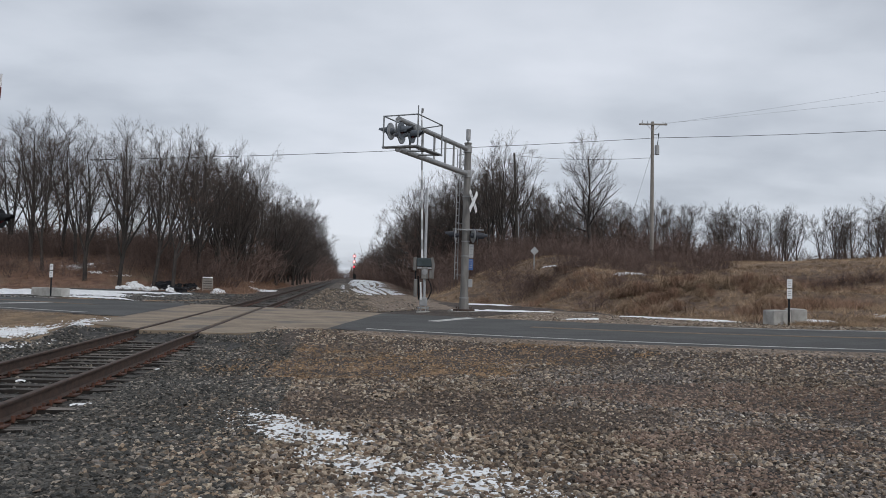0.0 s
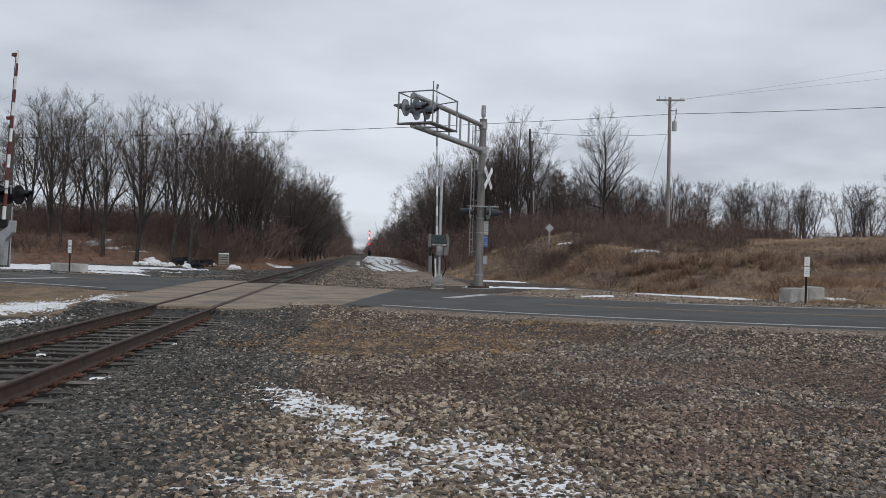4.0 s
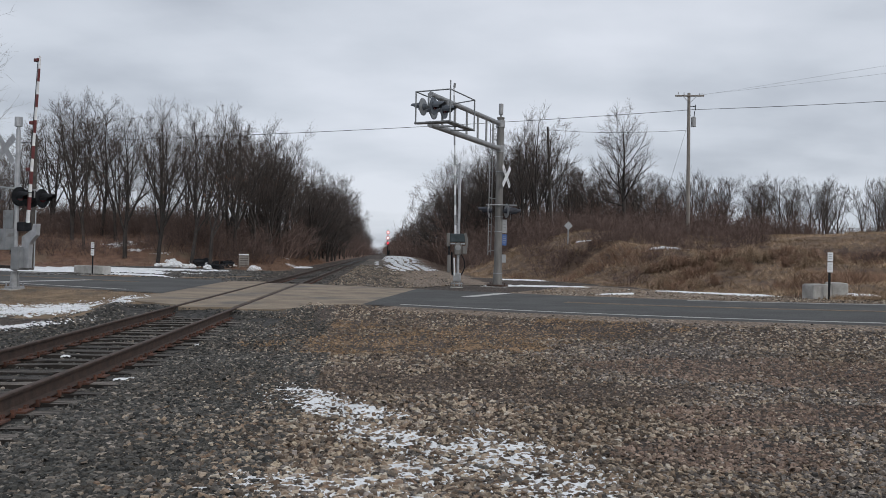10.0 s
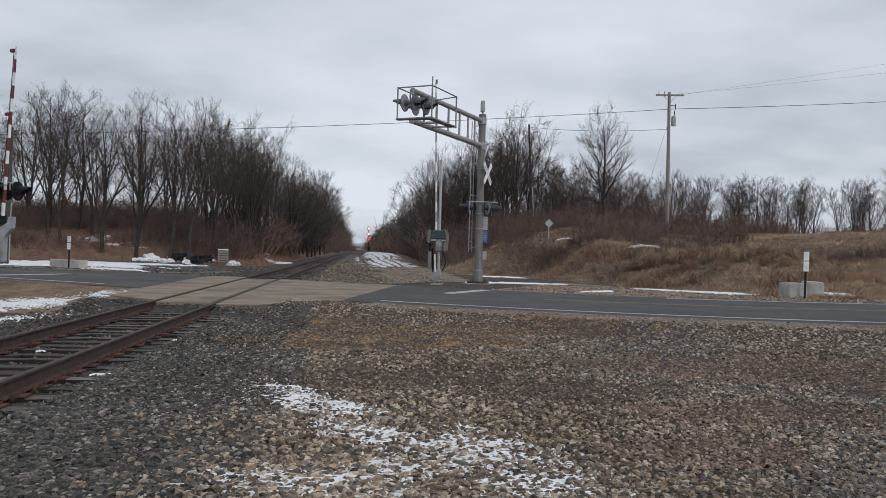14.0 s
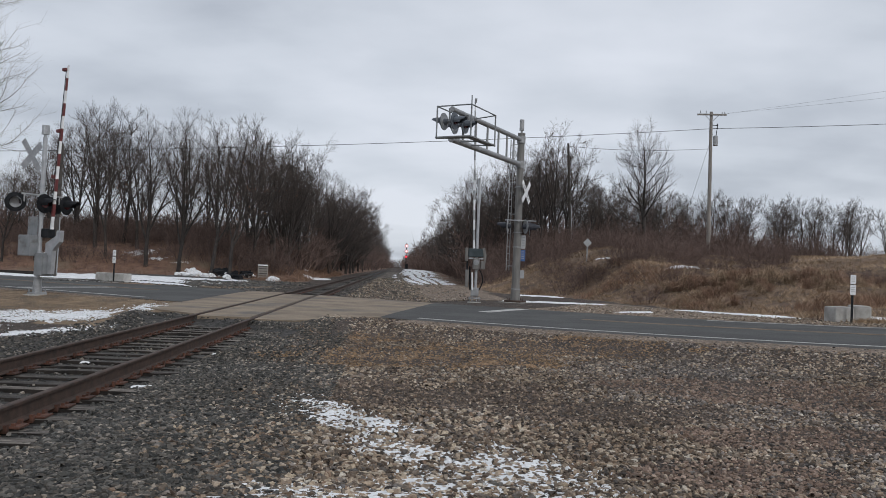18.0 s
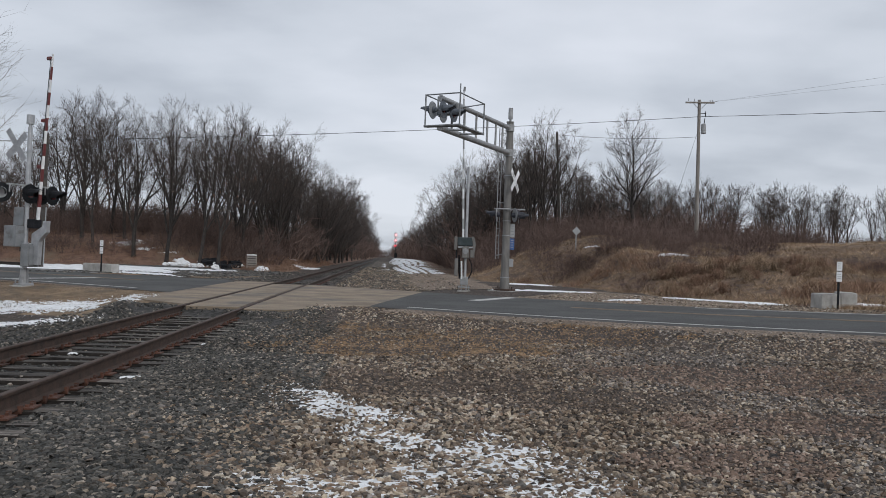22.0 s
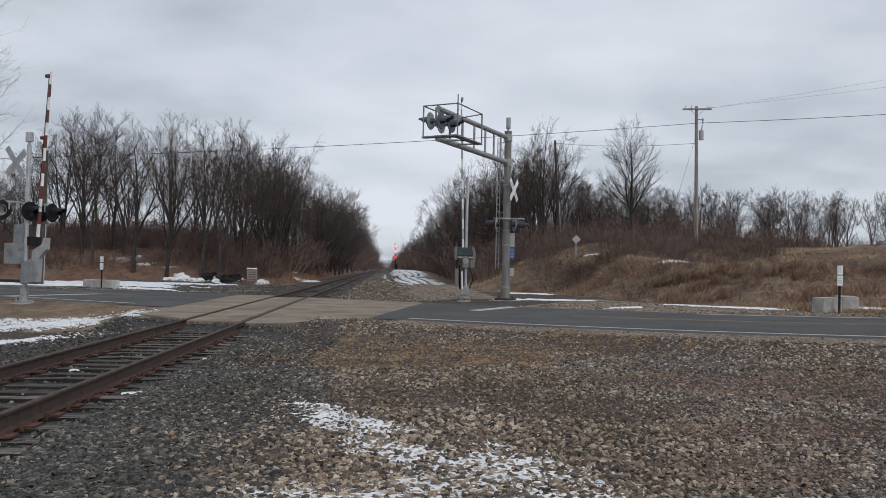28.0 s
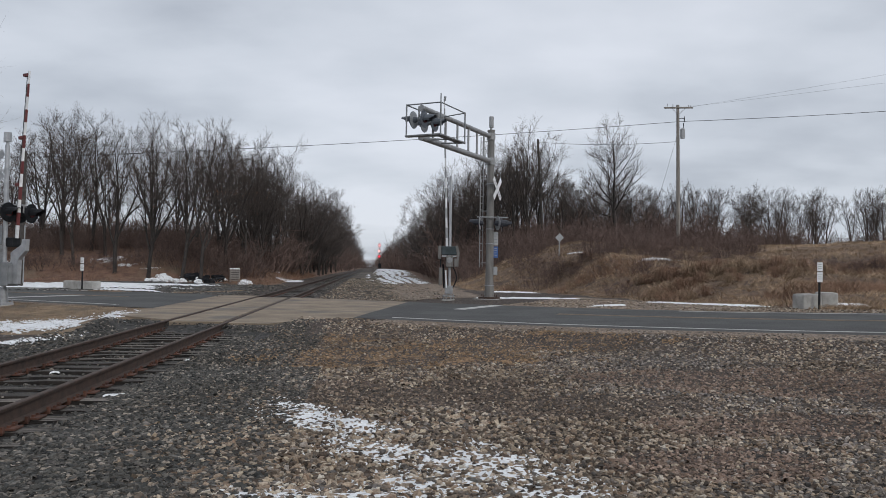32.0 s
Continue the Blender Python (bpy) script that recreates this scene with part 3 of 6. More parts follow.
def build_track():
    track = thing("railway_track", pose(0, 0, 0), "single rusty-railed railway track on weathered wooden sleepers", "railway track", kind="structure")
    prof = rail_profile()
    for side in (-1, 1):
        x0 = TRACK_X + side * GAUGE_HALF
        V, F = [], []
        ys = [-60 + 6 * i for i in range(24)] + [84 + 20 * i for i in range(20)]
        k = len(prof)
        for y in ys:
            V += [(x0 + px, y, pz + 0.002) for px, pz in prof]
        for j in range(len(ys) - 1):
            for i in range(k):
                F.append((j * k + i, j * k + (i + 1) % k, (j + 1) * k + (i + 1) % k, (j + 1) * k + i))
        ob = raw("rail", V, F, RUST, track)
        ob.data.materials.append(RAIL_TOP)
        for p in ob.data.polygons:
            if p.normal.z > 0.9 and p.center.z > -0.01:
                p.material_index = 1
    sl = []
    for v in range(5):
        bm = B()
        box(bm, (0, 0, 0), (2.6, 0.185, 0.18), 0.012)
        bmesh.ops.subdivide_edges(bm, edges=[e for e in bm.edges if e.calc_length() > 1.5], cuts=9)
        for ve in bm.verts:
            ve.co += Vector((0.06 * noise.noise(ve.co * 3 + Vector((v * 7, 0, 0))), 0.03 * noise.noise(ve.co * 2.3 + Vector((v * 7, 5, 0))), 0.016 * noise.noise(ve.co * 4 + Vector((v, 9, 0)))))
        me = bpy.data.meshes.new("sleeper")
        bm.to_mesh(me)
        bm.free()
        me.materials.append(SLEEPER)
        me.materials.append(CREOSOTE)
        # weathered tops; other faces get creosote with side shade in its colour
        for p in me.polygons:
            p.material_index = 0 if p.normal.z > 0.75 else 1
        sl.append(me)
    bm = B()
    box(bm, (0, 0, 0), (0.36, 0.19, 0.02), 0.004)
    for sx in (-0.11, 0.11):
        for sy in (-0.05, 0.05):
            box(bm, (sx, sy, 0.018), (0.03, 0.025, 0.03))
    plate = bpy.data.meshes.new("tie_plate")
    bm.to_mesh(plate)
    bm.free()
    plate.materials.append(RUST_RED)
    bm = B()
    box(bm, (0, 0, 0), (0.19, 0.03, 0.05))
    box(bm, (0.085, 0, 0.02), (0.03, 0.05, 0.06))
    box(bm, (-0.085, 0, 0.02), (0.03, 0.05, 0.06))
    anchor = bpy.data.meshes.new("rail_anchor")
    bm.to_mesh(anchor)
    bm.free()
    anchor.materials.append(RUST_RED)
    rnd = random.Random(5)
    y = -16.0
    i = 0
    while y < 100:
        if not 19.2 < y < 33.2:
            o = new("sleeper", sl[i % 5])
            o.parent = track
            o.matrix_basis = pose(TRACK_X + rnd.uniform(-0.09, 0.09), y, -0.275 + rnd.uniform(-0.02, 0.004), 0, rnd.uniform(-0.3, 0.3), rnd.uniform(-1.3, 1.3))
            if y < 45:
                for side in (-1, 1):
                    p = new("tie_plate", plate)
                    p.parent = track
                    p.matrix_basis = pose(TRACK_X + side * GAUGE_HALF, y, -0.175)
                    if y < 26:
                        for dy in (-0.13, 0.13):
                            if rnd.random() < 0.75:
                                a = new("rail_anchor", anchor)
                                a.parent = track
                                a.matrix_basis = pose(TRACK_X + side * GAUGE_HALF, y + dy, -0.19)
        y += 0.5 + rnd.uniform(-0.03, 0.05)
        i += 1


build_track()


# ---- trees and brush ----


def spike(V, F, p, q, r):
    """A thin three-sided twig that ends in a point."""
    d = q - p
    a = d.cross(Vector((0.31, 0.87, 0.11)))
    a.normalize()
    b = d.cross(a)
    b.normalize()
    n = len(V)
    V.extend((tuple(p + a * r), tuple(p - a * (r * 0.5) + b * (r * 0.87)), tuple(p - a * (r * 0.5) - b * (r * 0.87)), tuple(q)))
    F.extend(((n, n + 1, n + 3), (n + 1, n + 2, n + 3), (n + 2, n, n + 3)))


def bend(p, d, length, k, rnd, wander, lift):
    pts = [p.copy()]
    d = d.normalized()
    for _ in range(k):
        d = (d + Vector((rnd.uniform(-1, 1), rnd.uniform(-1, 1), rnd.uniform(-1, 1))) * wander + Vector((0, 0, lift))).normalized()
        pts.append(pts[-1] + d * (length / k))
    return pts


def along(pts, f):
    f = f * (len(pts) - 1)
    i = min(int(f), len(pts) - 2)
    return pts[i].lerp(pts[i + 1], f - i), (pts[i + 1] - pts[i]).normalized()


def outward(d, angle, spin):
    side = d.orthogonal().normalized()
    side.rotate(Matrix.Rotation(spin, 3, d))
    return d * math.cos(angle) + side * math.sin(angle)


HEIGHT_OF = {}


def make_tree(seed, height, radius, stems=3, fork=0.3, limbs=9, branches=6, twigs=5, spread=0.75, limb_len=0.27, splay=0.32, bark=None, twig=None, leaves=0.0, twig_r=0.0085, shoots=2, low=0.12):
    """A bare winter tree: a trunk that parts into crooked rising stems with bent limbs, in one mesh, the fine twigs in another. Grows from the origin."""
    rnd = random.Random(seed)
    V, F, TV, TF, LV, LF = [], [], [], [], [], []
    hf = height * fork
    lean = Vector((rnd.uniform(-0.07, 0.07), rnd.uniform(-0.07, 0.07), 1))
    trunk = bend(Vector((0, 0, -0.3)), lean, hf + 0.3, 5, rnd, 0.06, 0.02)
    tube(V, F, trunk, [radius * k for k in (1.2, 1.0, 0.94, 0.9, 0.87, 0.84)], 7)
    leaders = []
    for k in range(stems):
        p, d = along(trunk, 0.985 if k == 0 else rnd.uniform(0.6, 0.98))
        angle = rnd.uniform(0.02, 0.14) if k == 0 else splay * rnd.uniform(0.7, 1.5)
        ln = (height - p.z) * (1.04 if k == 0 else rnd.uniform(0.84, 1.02))
        pts = bend(p, outward(d, angle, k * 6.28 / max(1, stems - 1) + rnd.uniform(0, 0.9)), ln, 9, rnd, 0.085, 0.06)
        r = radius * (0.78 if k == 0 else rnd.uniform(0.45, 0.62))
        tube(V, F, pts, [r * (1 - 0.9 * (n / 9) ** 0.9) for n in range(10)], 6)
        leaders.append((pts, r, limbs if k == 0 else max(4, round(limbs * 0.75))))
    for pts0, r0, count in leaders:
        turn = rnd.uniform(0, 6.28)
        for i in range(count):
            f = min(0.985, low + (1 - low) * (i + rnd.random()) / count)
            p, d = along(pts0, f)
            ln = height * limb_len * (1.08 - 0.62 * f) * rnd.uniform(0.6, 1.25)
            limb = bend(p, outward(d, spread * rnd.uniform(0.65, 1.35), turn + i * 2.4 + rnd.uniform(-0.5, 0.5)), ln, 5, rnd, 0.11, 0.10)
            lr = max(0.02, r0 * (1 - 0.9 * f) * rnd.uniform(0.45, 0.7))
            tube(V, F, limb, [lr * (1 - 0.78 * k / 5) for k in range(6)], 4)
            for j in range(branches):
                g = min(0.99, 0.2 + 0.8 * (j + rnd.random()) / branches)
                q, e = along(limb, g)
                bl = ln * (0.62 - 0.32 * g) * rnd.uniform(0.6, 1.3) + 0.3
                br = bend(q, outward(e, rnd.uniform(0.35, 0.8), j * 2.4 + rnd.random()), bl, 3, rnd, 0.15, 0.08)
                b0 = max(0.012, lr * (1 - 0.7 * g) * 0.55)
                if twig_r > 0.015:
                    spike(V, F, br[0], br[3], b0)
                    br = [br[0], br[3]]
                else:
                    tube(V, F, br, [b0, b0 * 0.85, b0 * 0.65, b0 * 0.35], 3)
                for k in range(twigs):
                    h = min(0.99, 0.15 + 0.85 * (k + rnd.random()) / twigs)
                    a, dd = along(br, h)
                    tl = bl * 0.34 * rnd.uniform(0.6, 1.3) + 0.3
                    way = outward(dd, rnd.uniform(0.3, 0.8), k * 2.4 + rnd.random())
                    way.z += 0.15
                    tip = a + way * tl
                    spike(TV, TF, a, tip, twig_r)
                    for m in range(shoots):
                        c, e3 = along([a, tip], rnd.uniform(0.2, 0.8))
                        spike(TV, TF, c, c + outward(e3, rnd.uniform(0.4, 0.9), rnd.uniform(0, 6.28)) * tl * rnd.uniform(0.4, 0.7), twig_r * 0.8)
                    if leaves and tip.z < height * 0.72 and rnd.random() < leaves:
                        for _ in range(3):
                            o = tip + Vector((rnd.uniform(-1, 1), rnd.uniform(-1, 1), rnd.uniform(-1, 1))) * 0.14
                            s1 = Vector((rnd.uniform(-1, 1), rnd.uniform(-1, 1), rnd.uniform(-1, 1))) * 0.09
                            s2 = Vector((rnd.uniform(-1, 1), rnd.uniform(-1, 1), rnd.uniform(-1, 1))) * 0.05
                            b = len(LV)
                            LV.extend([tuple(o - s1), tuple(o + s2), tuple(o + s1), tuple(o - s2)])
                            LF.append((b, b + 1, b + 2, b + 3))
    top = new("tree")
    raw("trunk", V, F, bark or BARK, top, True)
    raw("crown", TV, TF, twig or TWIG, top)
    if LF:
        raw("leaves", LV, LF, LEAF_BROWN, top)
    HEIGHT_OF[top] = height
    return top


PARK = pose(0, 0, 0)
KINDS = [
    make_tree(11, 13.0, 0.164, stems=2, fork=0.40, limbs=15, spread=0.62, splay=0.2, limb_len=0.24),
    make_tree(12, 13.0, 0.172, stems=3, fork=0.36, limbs=12),
    make_tree(13, 13.0, 0.148, stems=3, fork=0.24, limbs=12, splay=0.24),
    make_tree(14, 13.0, 0.189, stems=4, fork=0.32, limbs=11),
    make_tree(15, 12.0, 0.131, stems=2, fork=0.30, limbs=14, limb_len=0.3),
    make_tree(16, 13.0, 0.197, stems=5, fork=0.28, limbs=11, splay=0.4),
    make_tree(17, 12.5, 0.189, stems=3, fork=0.30, limbs=13, spread=0.9, limb_len=0.32, leaves=0.16),
    make_tree(18, 12.0, 0.164, stems=5, fork=0.20, limbs=11, spread=0.85, limb_len=0.30, splay=0.42),
]
FAR_KINDS = [
    make_tree(21, 12.5, 0.180, stems=2, fork=0.36, limbs=13, branches=5, twigs=5, twig_r=0.0155, shoots=1),
    make_tree(22, 13.0, 0.197, stems=3, fork=0.40, limbs=11, branches=5, twigs=5, twig_r=0.0155, shoots=1),
    make_tree(23, 12.0, 0.164, stems=3, fork=0.26, limbs=11, branches=5, twigs=5, twig_r=0.0155, shoots=1),
    make_tree(24, 12.5, 0.189, stems=4, fork=0.31, limbs=10, branches=5, twigs=5, twig_r=0.0155, shoots=1),
    make_tree(25, 11.5, 0.164, stems=4, fork=0.20, limbs=11, branches=6, twigs=5, spread=0.9, limb_len=0.34, splay=0.42, twig_r=0.0155, shoots=1),
]
OPEN_TREE = make_tree(35, 12.2, 0.24, stems=2, fork=0.36, limbs=20, branches=7, twigs=6, spread=0.95, limb_len=0.33, splay=0.28, low=0.0)
ROUND_TREE = make_tree(32, 11.5, 0.20, stems=6, fork=0.12, limbs=9, branches=6, twigs=6, spread=0.85, limb_len=0.33, splay=0.46, shoots=2)
PALE_TREE = make_tree(33, 14.0, 0.26, stems=3, fork=0.2, limbs=15, branches=7, twigs=6, spread=1.1, limb_len=0.48, splay=0.35, bark=PALE_BARK, twig=PALE_BARK, twig_r=0.007)
USED = set()
FAR_TREES = ([], [])


def plant(kind, x, y, size=1.0, label="", group="trees of the wood", turn=None, rnd=random.Random(77)):
    turn = rnd.uniform(0, 360) if turn is None else turn
    m = pose(x, y, ground(x, y) - 0.05, rnd.uniform(-2.5, 2.5), rnd.uniform(-2.5, 2.5), turn) @ Matrix.Scale(size, 4)
    if group.startswith("far "):
        for c in kind.children:
            co = np.empty(len(c.data.vertices) * 3)
            c.data.vertices.foreach_get("co", co)
            base = len(FAR_TREES[0])
            FAR_TREES[0].extend((co.reshape(-1, 3) @ np.array(m.to_3x3()).T + np.array(m.translation)).tolist())
            FAR_TREES[1].extend([tuple(base + k for k in p.vertices) for p in c.data.polygons])
        return
    label = label or "bare grey-brown deciduous tree in the winter wood"
    if kind.name not in USED:
        USED.add(kind.name)
        ob = kind
        ob.matrix_basis = m
    else:
        ob = copy_thing(kind, PARK)
        ob.matrix_basis = m
    tagged(ob, label, "tree", group)


def profile(v, marks):
    """A value read off straight lines between marks."""
    for (a, p), (b, q) in zip(marks, marks[1:]):
        if v <= b:
            return p + (q - p) * max(0.0, (v - a) / (b - a))
    return marks[-1][1]


# how tall the woods stand: over x at 67 m on the drive's side, at 76 m on the bank's side
WEST_WOOD = ((-42, 7.5), (-30.5, 8.0), (-28.8, 11.8), (-26.5, 12.2), (-22.4, 11.9), (-15.8, 11.5), (-12.5, 11.9), (-10.0, 12.2), (-8.0, 11.5))
BANK_WOOD = ((8, 8.2), (10.5, 11.0), (13.4, 11.8), (15.1, 12.6), (17, 11.4), (17.9, 9.8), (19, 7.6), (21, 7.8), (25, 7.6), (27.3, 6.8), (31, 5.8), (36, 5.0))


def build_woods():
    rnd = random.Random(42)
    # deep stand beyond the road, on the far side of the track from the cantilever
    for row, (y0, n) in enumerate(((65, 15), (70, 17), (76, 16), (84, 14), (93, 12), (103, 10))):
        for i in range(n):
            x = -11.6 - row * 0.2 - (i + rnd.random() * 0.9) * (44 + row * 6) / n
            y = y0 + rnd.uniform(-3, 3) - 0.14 * (x + 12)
            if row > 1 and x < -24 and rnd.random() < 0.6:
                continue
            kind = rnd.choice(((KINDS[3], KINDS[5], KINDS[6], KINDS[7]) if x > -18 else KINDS[:7]) if row < 3 else FAR_KINDS)
            plant(kind, x, y, profile(x * 67 / y, WEST_WOOD) * rnd.uniform(0.83, 0.96) * (0.92 + 0.08 * y / 67) / HEIGHT_OF[kind])
    for x, y, k in ((-10.9, 78, 5), (-10.2, 83, 3), (-11.6, 74, 6), (-9.9, 88, 5), (-12.6, 69, 5), (-13.6, 72, 3)):
        plant(KINDS[k], x, y, (12.0 if y > 77 else 10.6) / HEIGHT_OF[KINDS[k]])
    # along the track, both sides, to the distance
    for i in range(34):
        y = 100 + i * 8 * (1 + i * 0.03) + rnd.uniform(-3, 3)
        k = (ROUND_TREE, KINDS[7]) if i < 8 else (FAR_KINDS[2], FAR_KINDS[4], FAR_KINDS[3])
        plant(rnd.choice(k), -7.6 - rnd.uniform(0, 1.4), y, rnd.uniform(0.98, 1.08))
        plant(rnd.choice(FAR_KINDS), -14 - rnd.uniform(0, 4), y + 3, rnd.uniform(0.95, 1.08))
    for i in range(34):
        y = 80 + i * 8 * (1 + i * 0.03) + rnd.uniform(-3, 3)
        k = (ROUND_TREE, KINDS[7], KINDS[4]) if i < 8 else (FAR_KINDS[2], FAR_KINDS[4])
        plant(rnd.choice(k), 7.9 + rnd.uniform(0, 1.4), y, rnd.uniform(0.92, 1.02) - 0.03 * min(i, 8) + 0.003 * i)
        plant(rnd.choice(FAR_KINDS), 13.5 + rnd.uniform(0, 4), y + 4, rnd.uniform(0.82, 0.95))
    for i in range(14):
        plant(ROUND_TREE, -7.8 - rnd.uniform(0, 2.5), 98 + i * 5 + rnd.uniform(-2, 2), rnd.uniform(0.8, 1.0))
    for i in range(9):
        if i % 2:
            plant(ROUND_TREE, -10.6 - rnd.uniform(0, 4.5), 74 + i * 3.4, rnd.uniform(0.7, 0.85))
        plant(ROUND_TREE, 8.4 + rnd.uniform(0, 3.5), 84 + i * 4, rnd.uniform(0.68, 0.8))
    # wood behind the cantilever signal, on the bank
    for x, y, k in ((10.6, 76, 7), (12.4, 79, 3), (15.0, 75, 5), (13.6, 74, 1), (16.6, 78, 3), (18.2, 74, 4), (19.4, 77, 7), (20.8, 75, 2), (22.4, 81, 4), (24.4, 79, 7), (26.2, 76, 2),
                    (12, 90, 6), (15.4, 92, 1), (18.2, 93, 3), (22, 92, 2), (26.5, 86, 4), (29, 90, 2), (31.5, 86, 7), (14.5, 101, 5), (18, 103, 0), (23, 101, 1), (27, 98, 3), (32, 96, 0), (36, 94, 4),
                    (34, 88, 2), (13.4, 84, 7), (16.8, 86, 5), (19.6, 86, 7), (21.4, 88, 6), (25, 92, 7), (28, 84, 6), (30, 82, 7), (20.2, 97, 6), (16, 97, 7)):
        x += rnd.uniform(-0.3, 0.3)
        plant(KINDS[k], x, y, profile(x * 76 / y, BANK_WOOD) * (0.85 + 0.15 * y / 76) * rnd.uniform(0.84, 0.93) / HEIGHT_OF[KINDS[k]])
    plant(OPEN_TREE, 23.4, 72, 0.91, "tall bare spreading tree standing clear of the wood on the bank", "trees on the bank", 40)
    # far hedge line past the field
    for i in range(104):
        f = i / 103
        x = 31 + f * 92 + rnd.uniform(-0.6, 0.6)
        y = 128 - f * 26 + rnd.uniform(-6, 6)
        plant(FAR_KINDS[(0, 1, 3, 0, 1, 2, 1, 0, 3, 1, 4)[i % 11]], x, y, rnd.uniform(0.74, 0.92) * (1 - 0.08 * f), "bare tree in the far hedge line past the field", "far hedge trees")
    # the wood closes in where the line runs out of sight
    for i in range(26):
        plant(rnd.choice(FAR_KINDS), -3 + (i - 12.5) * 3.2 + rnd.uniform(-1, 1), 640 + abs(i - 12.5) * 6 + rnd.uniform(-15, 15), rnd.uniform(0.6, 1.0) * (0.55 if abs(i - 13.5) < 1.6 else 1.0), "bare tree far down the railway line", "far trackside trees")
    tagged(raw("far_trees", *FAR_TREES, TWIG), "bare trees of the far hedge line and far down the railway", "trees", kind="stuff")
    plant(PALE_TREE, -18.9, 30.0, 0.84, "pale-barked bare tree beside the road", "roadside trees", 20)


def twig_mesh(name, seed, count, h, spread, r, mat, kids=3):
    rnd = random.Random(seed)
    V, F = [], []
    for i in range(count):
        a = rnd.uniform(0, 6.283)
        q = spread * math.sqrt(rnd.random())
        p = Vector((math.cos(a) * q, math.sin(a) * q, -0.1))
        hh = h * rnd.uniform(0.5, 1.1) * (1 - 0.45 * (q / spread) ** 2)
        st = bend(p, Vector((math.cos(a) * 0.5, math.sin(a) * 0.5, 1)), hh, 3, rnd, 0.30, 0.04)
        tube(V, F, st[:3], [r, r * 0.8, r * 0.6], 3)
        spike(V, F, st[2], st[3], r * 0.6)
        for k in range(kids):
            b, d = along(st, rnd.uniform(0.25, 0.95))
            spike(V, F, b, b + outward(d, rnd.uniform(0.4, 1.25), rnd.uniform(0, 6.28)) * hh * rnd.uniform(0.2, 0.5), r * 0.65)
    me = bpy.data.meshes.new(name)
    me.from_pydata(V, [], F)
    me.materials.append(mat)
    return me


def build_brush():
    rnd = random.Random(9)
    shrubs = [twig_mesh("shrub", 50 + i, 44, 3.0, 1.8, 0.018, BRUSH, 9) for i in range(4)]
    coarse = [twig_mesh("shrub", 60 + i, 30, 3.0, 1.7, 0.032, BRUSH, 7) for i in range(3)]

    far_v, far_f = [], []

    def shrub(x, y, s, label="dense brown bare-stemmed shrub", group="wood-edge shrubs"):
        if group in ("wood thicket", "far hedge shrubs") or y > 100 or s < 0.42:
            me = rnd.choice(coarse if y > 74 else shrubs)
            m = pose(x, y, ground(x, y) - 0.05, 0, 0, rnd.uniform(0, 360)) @ Matrix.Diagonal((s, s, s * rnd.uniform(0.8, 1.15), 1))
            co = np.empty(len(me.vertices) * 3)
            me.vertices.foreach_get("co", co)
            base = len(far_v)
            far_v.extend((co.reshape(-1, 3) @ np.array(m.to_3x3()).T + np.array(m.translation)).tolist())
            far_f.extend([tuple(base + k for k in p.vertices) for p in me.polygons])
            return
        o = new("shrub", rnd.choice(coarse if y > 74 else shrubs))
        o.matrix_basis = pose(x, y, ground(x, y) - 0.05, 0, 0, rnd.uniform(0, 360)) @ Matrix.Diagonal((s, s, s * rnd.uniform(0.8, 1.15), 1))
        tagged(o, label, "shrub", group)
    for i in range(64):
        x = -10.2 - i * 0.66 + rnd.uniform(-0.6, 0.6)
        if x > -19:
            shrub(x, 66 + rnd.uniform(-1.2, 5) - 0.16 * (x + 12), rnd.uniform(0.7, 1.25))
        else:
            shrub(x, rnd.uniform(63, 76) - 0.16 * (x + 12), rnd.uniform(0.2, 0.6) if i % 3 else rnd.uniform(0.7, 1.0))
        if i % 2:
            shrub(x, (72 if x > -19 else 76) + rnd.uniform(-2, 6) - 0.16 * (x + 12), rnd.uniform(1.0, 1.5))
    for i in range(34):
        y = 70 + i * 6 + rnd.uniform(-2, 2)
        shrub(-11.4 - rnd.uniform(0, 2), y, rnd.uniform(0.9, 1.4))
        shrub(8.2 + rnd.uniform(0, 2.5), y + 8, rnd.uniform(1.0, 1.6))
    for i in range(48):
        x = 9.0 + i * 0.62 + rnd.uniform(-0.5, 0.5)
        shrub(x, 66 + rnd.uniform(-4, 6), rnd.uniform(0.7, 1.3))
        shrub(x + 0.3, 70 + rnd.uniform(-4, 4), rnd.uniform(0.7, 1.15), "tall brown sapling thicket among the trunks", "wood thicket")
        if i % 2:
            shrub(x, 75 + rnd.uniform(-3, 6), rnd.uniform(0.9, 1.5))
    for i in range(30):
        y = 58 + i * 3.4 + rnd.uniform(-1, 1)
        shrub(6.6 + rnd.uniform(0, 2.0) + 0.004 * y, y, rnd.uniform(0.4, 0.85), "low brown bare shrub beside the track", "trackside shrubs")
        shrub(-10.6 - rnd.uniform(0, 2.5), 84 + i * 3, rnd.uniform(1.3, 2.0), "tall brown sapling thicket among the trunks", "wood thicket")
    for i in range(44):
        y = 170 + i * 10
        for e in (-1, 1):
            shrub(e * (8.2 + rnd.uniform(0, 5)) - 0.8, y + rnd.uniform(-4, 4), rnd.uniform(2.0, 3.0), "tall brown sapling thicket among the trunks", "wood thicket")
    for i in range(40):
        x = (i - 19.5) * 2.4
        shrub(x, 650 + rnd.uniform(-20, 20), rnd.uniform(2.6, 3.8) * (0.45 if abs(x + 3) < 3 else 1), "tall brown sapling thicket among the trunks", "wood thicket")
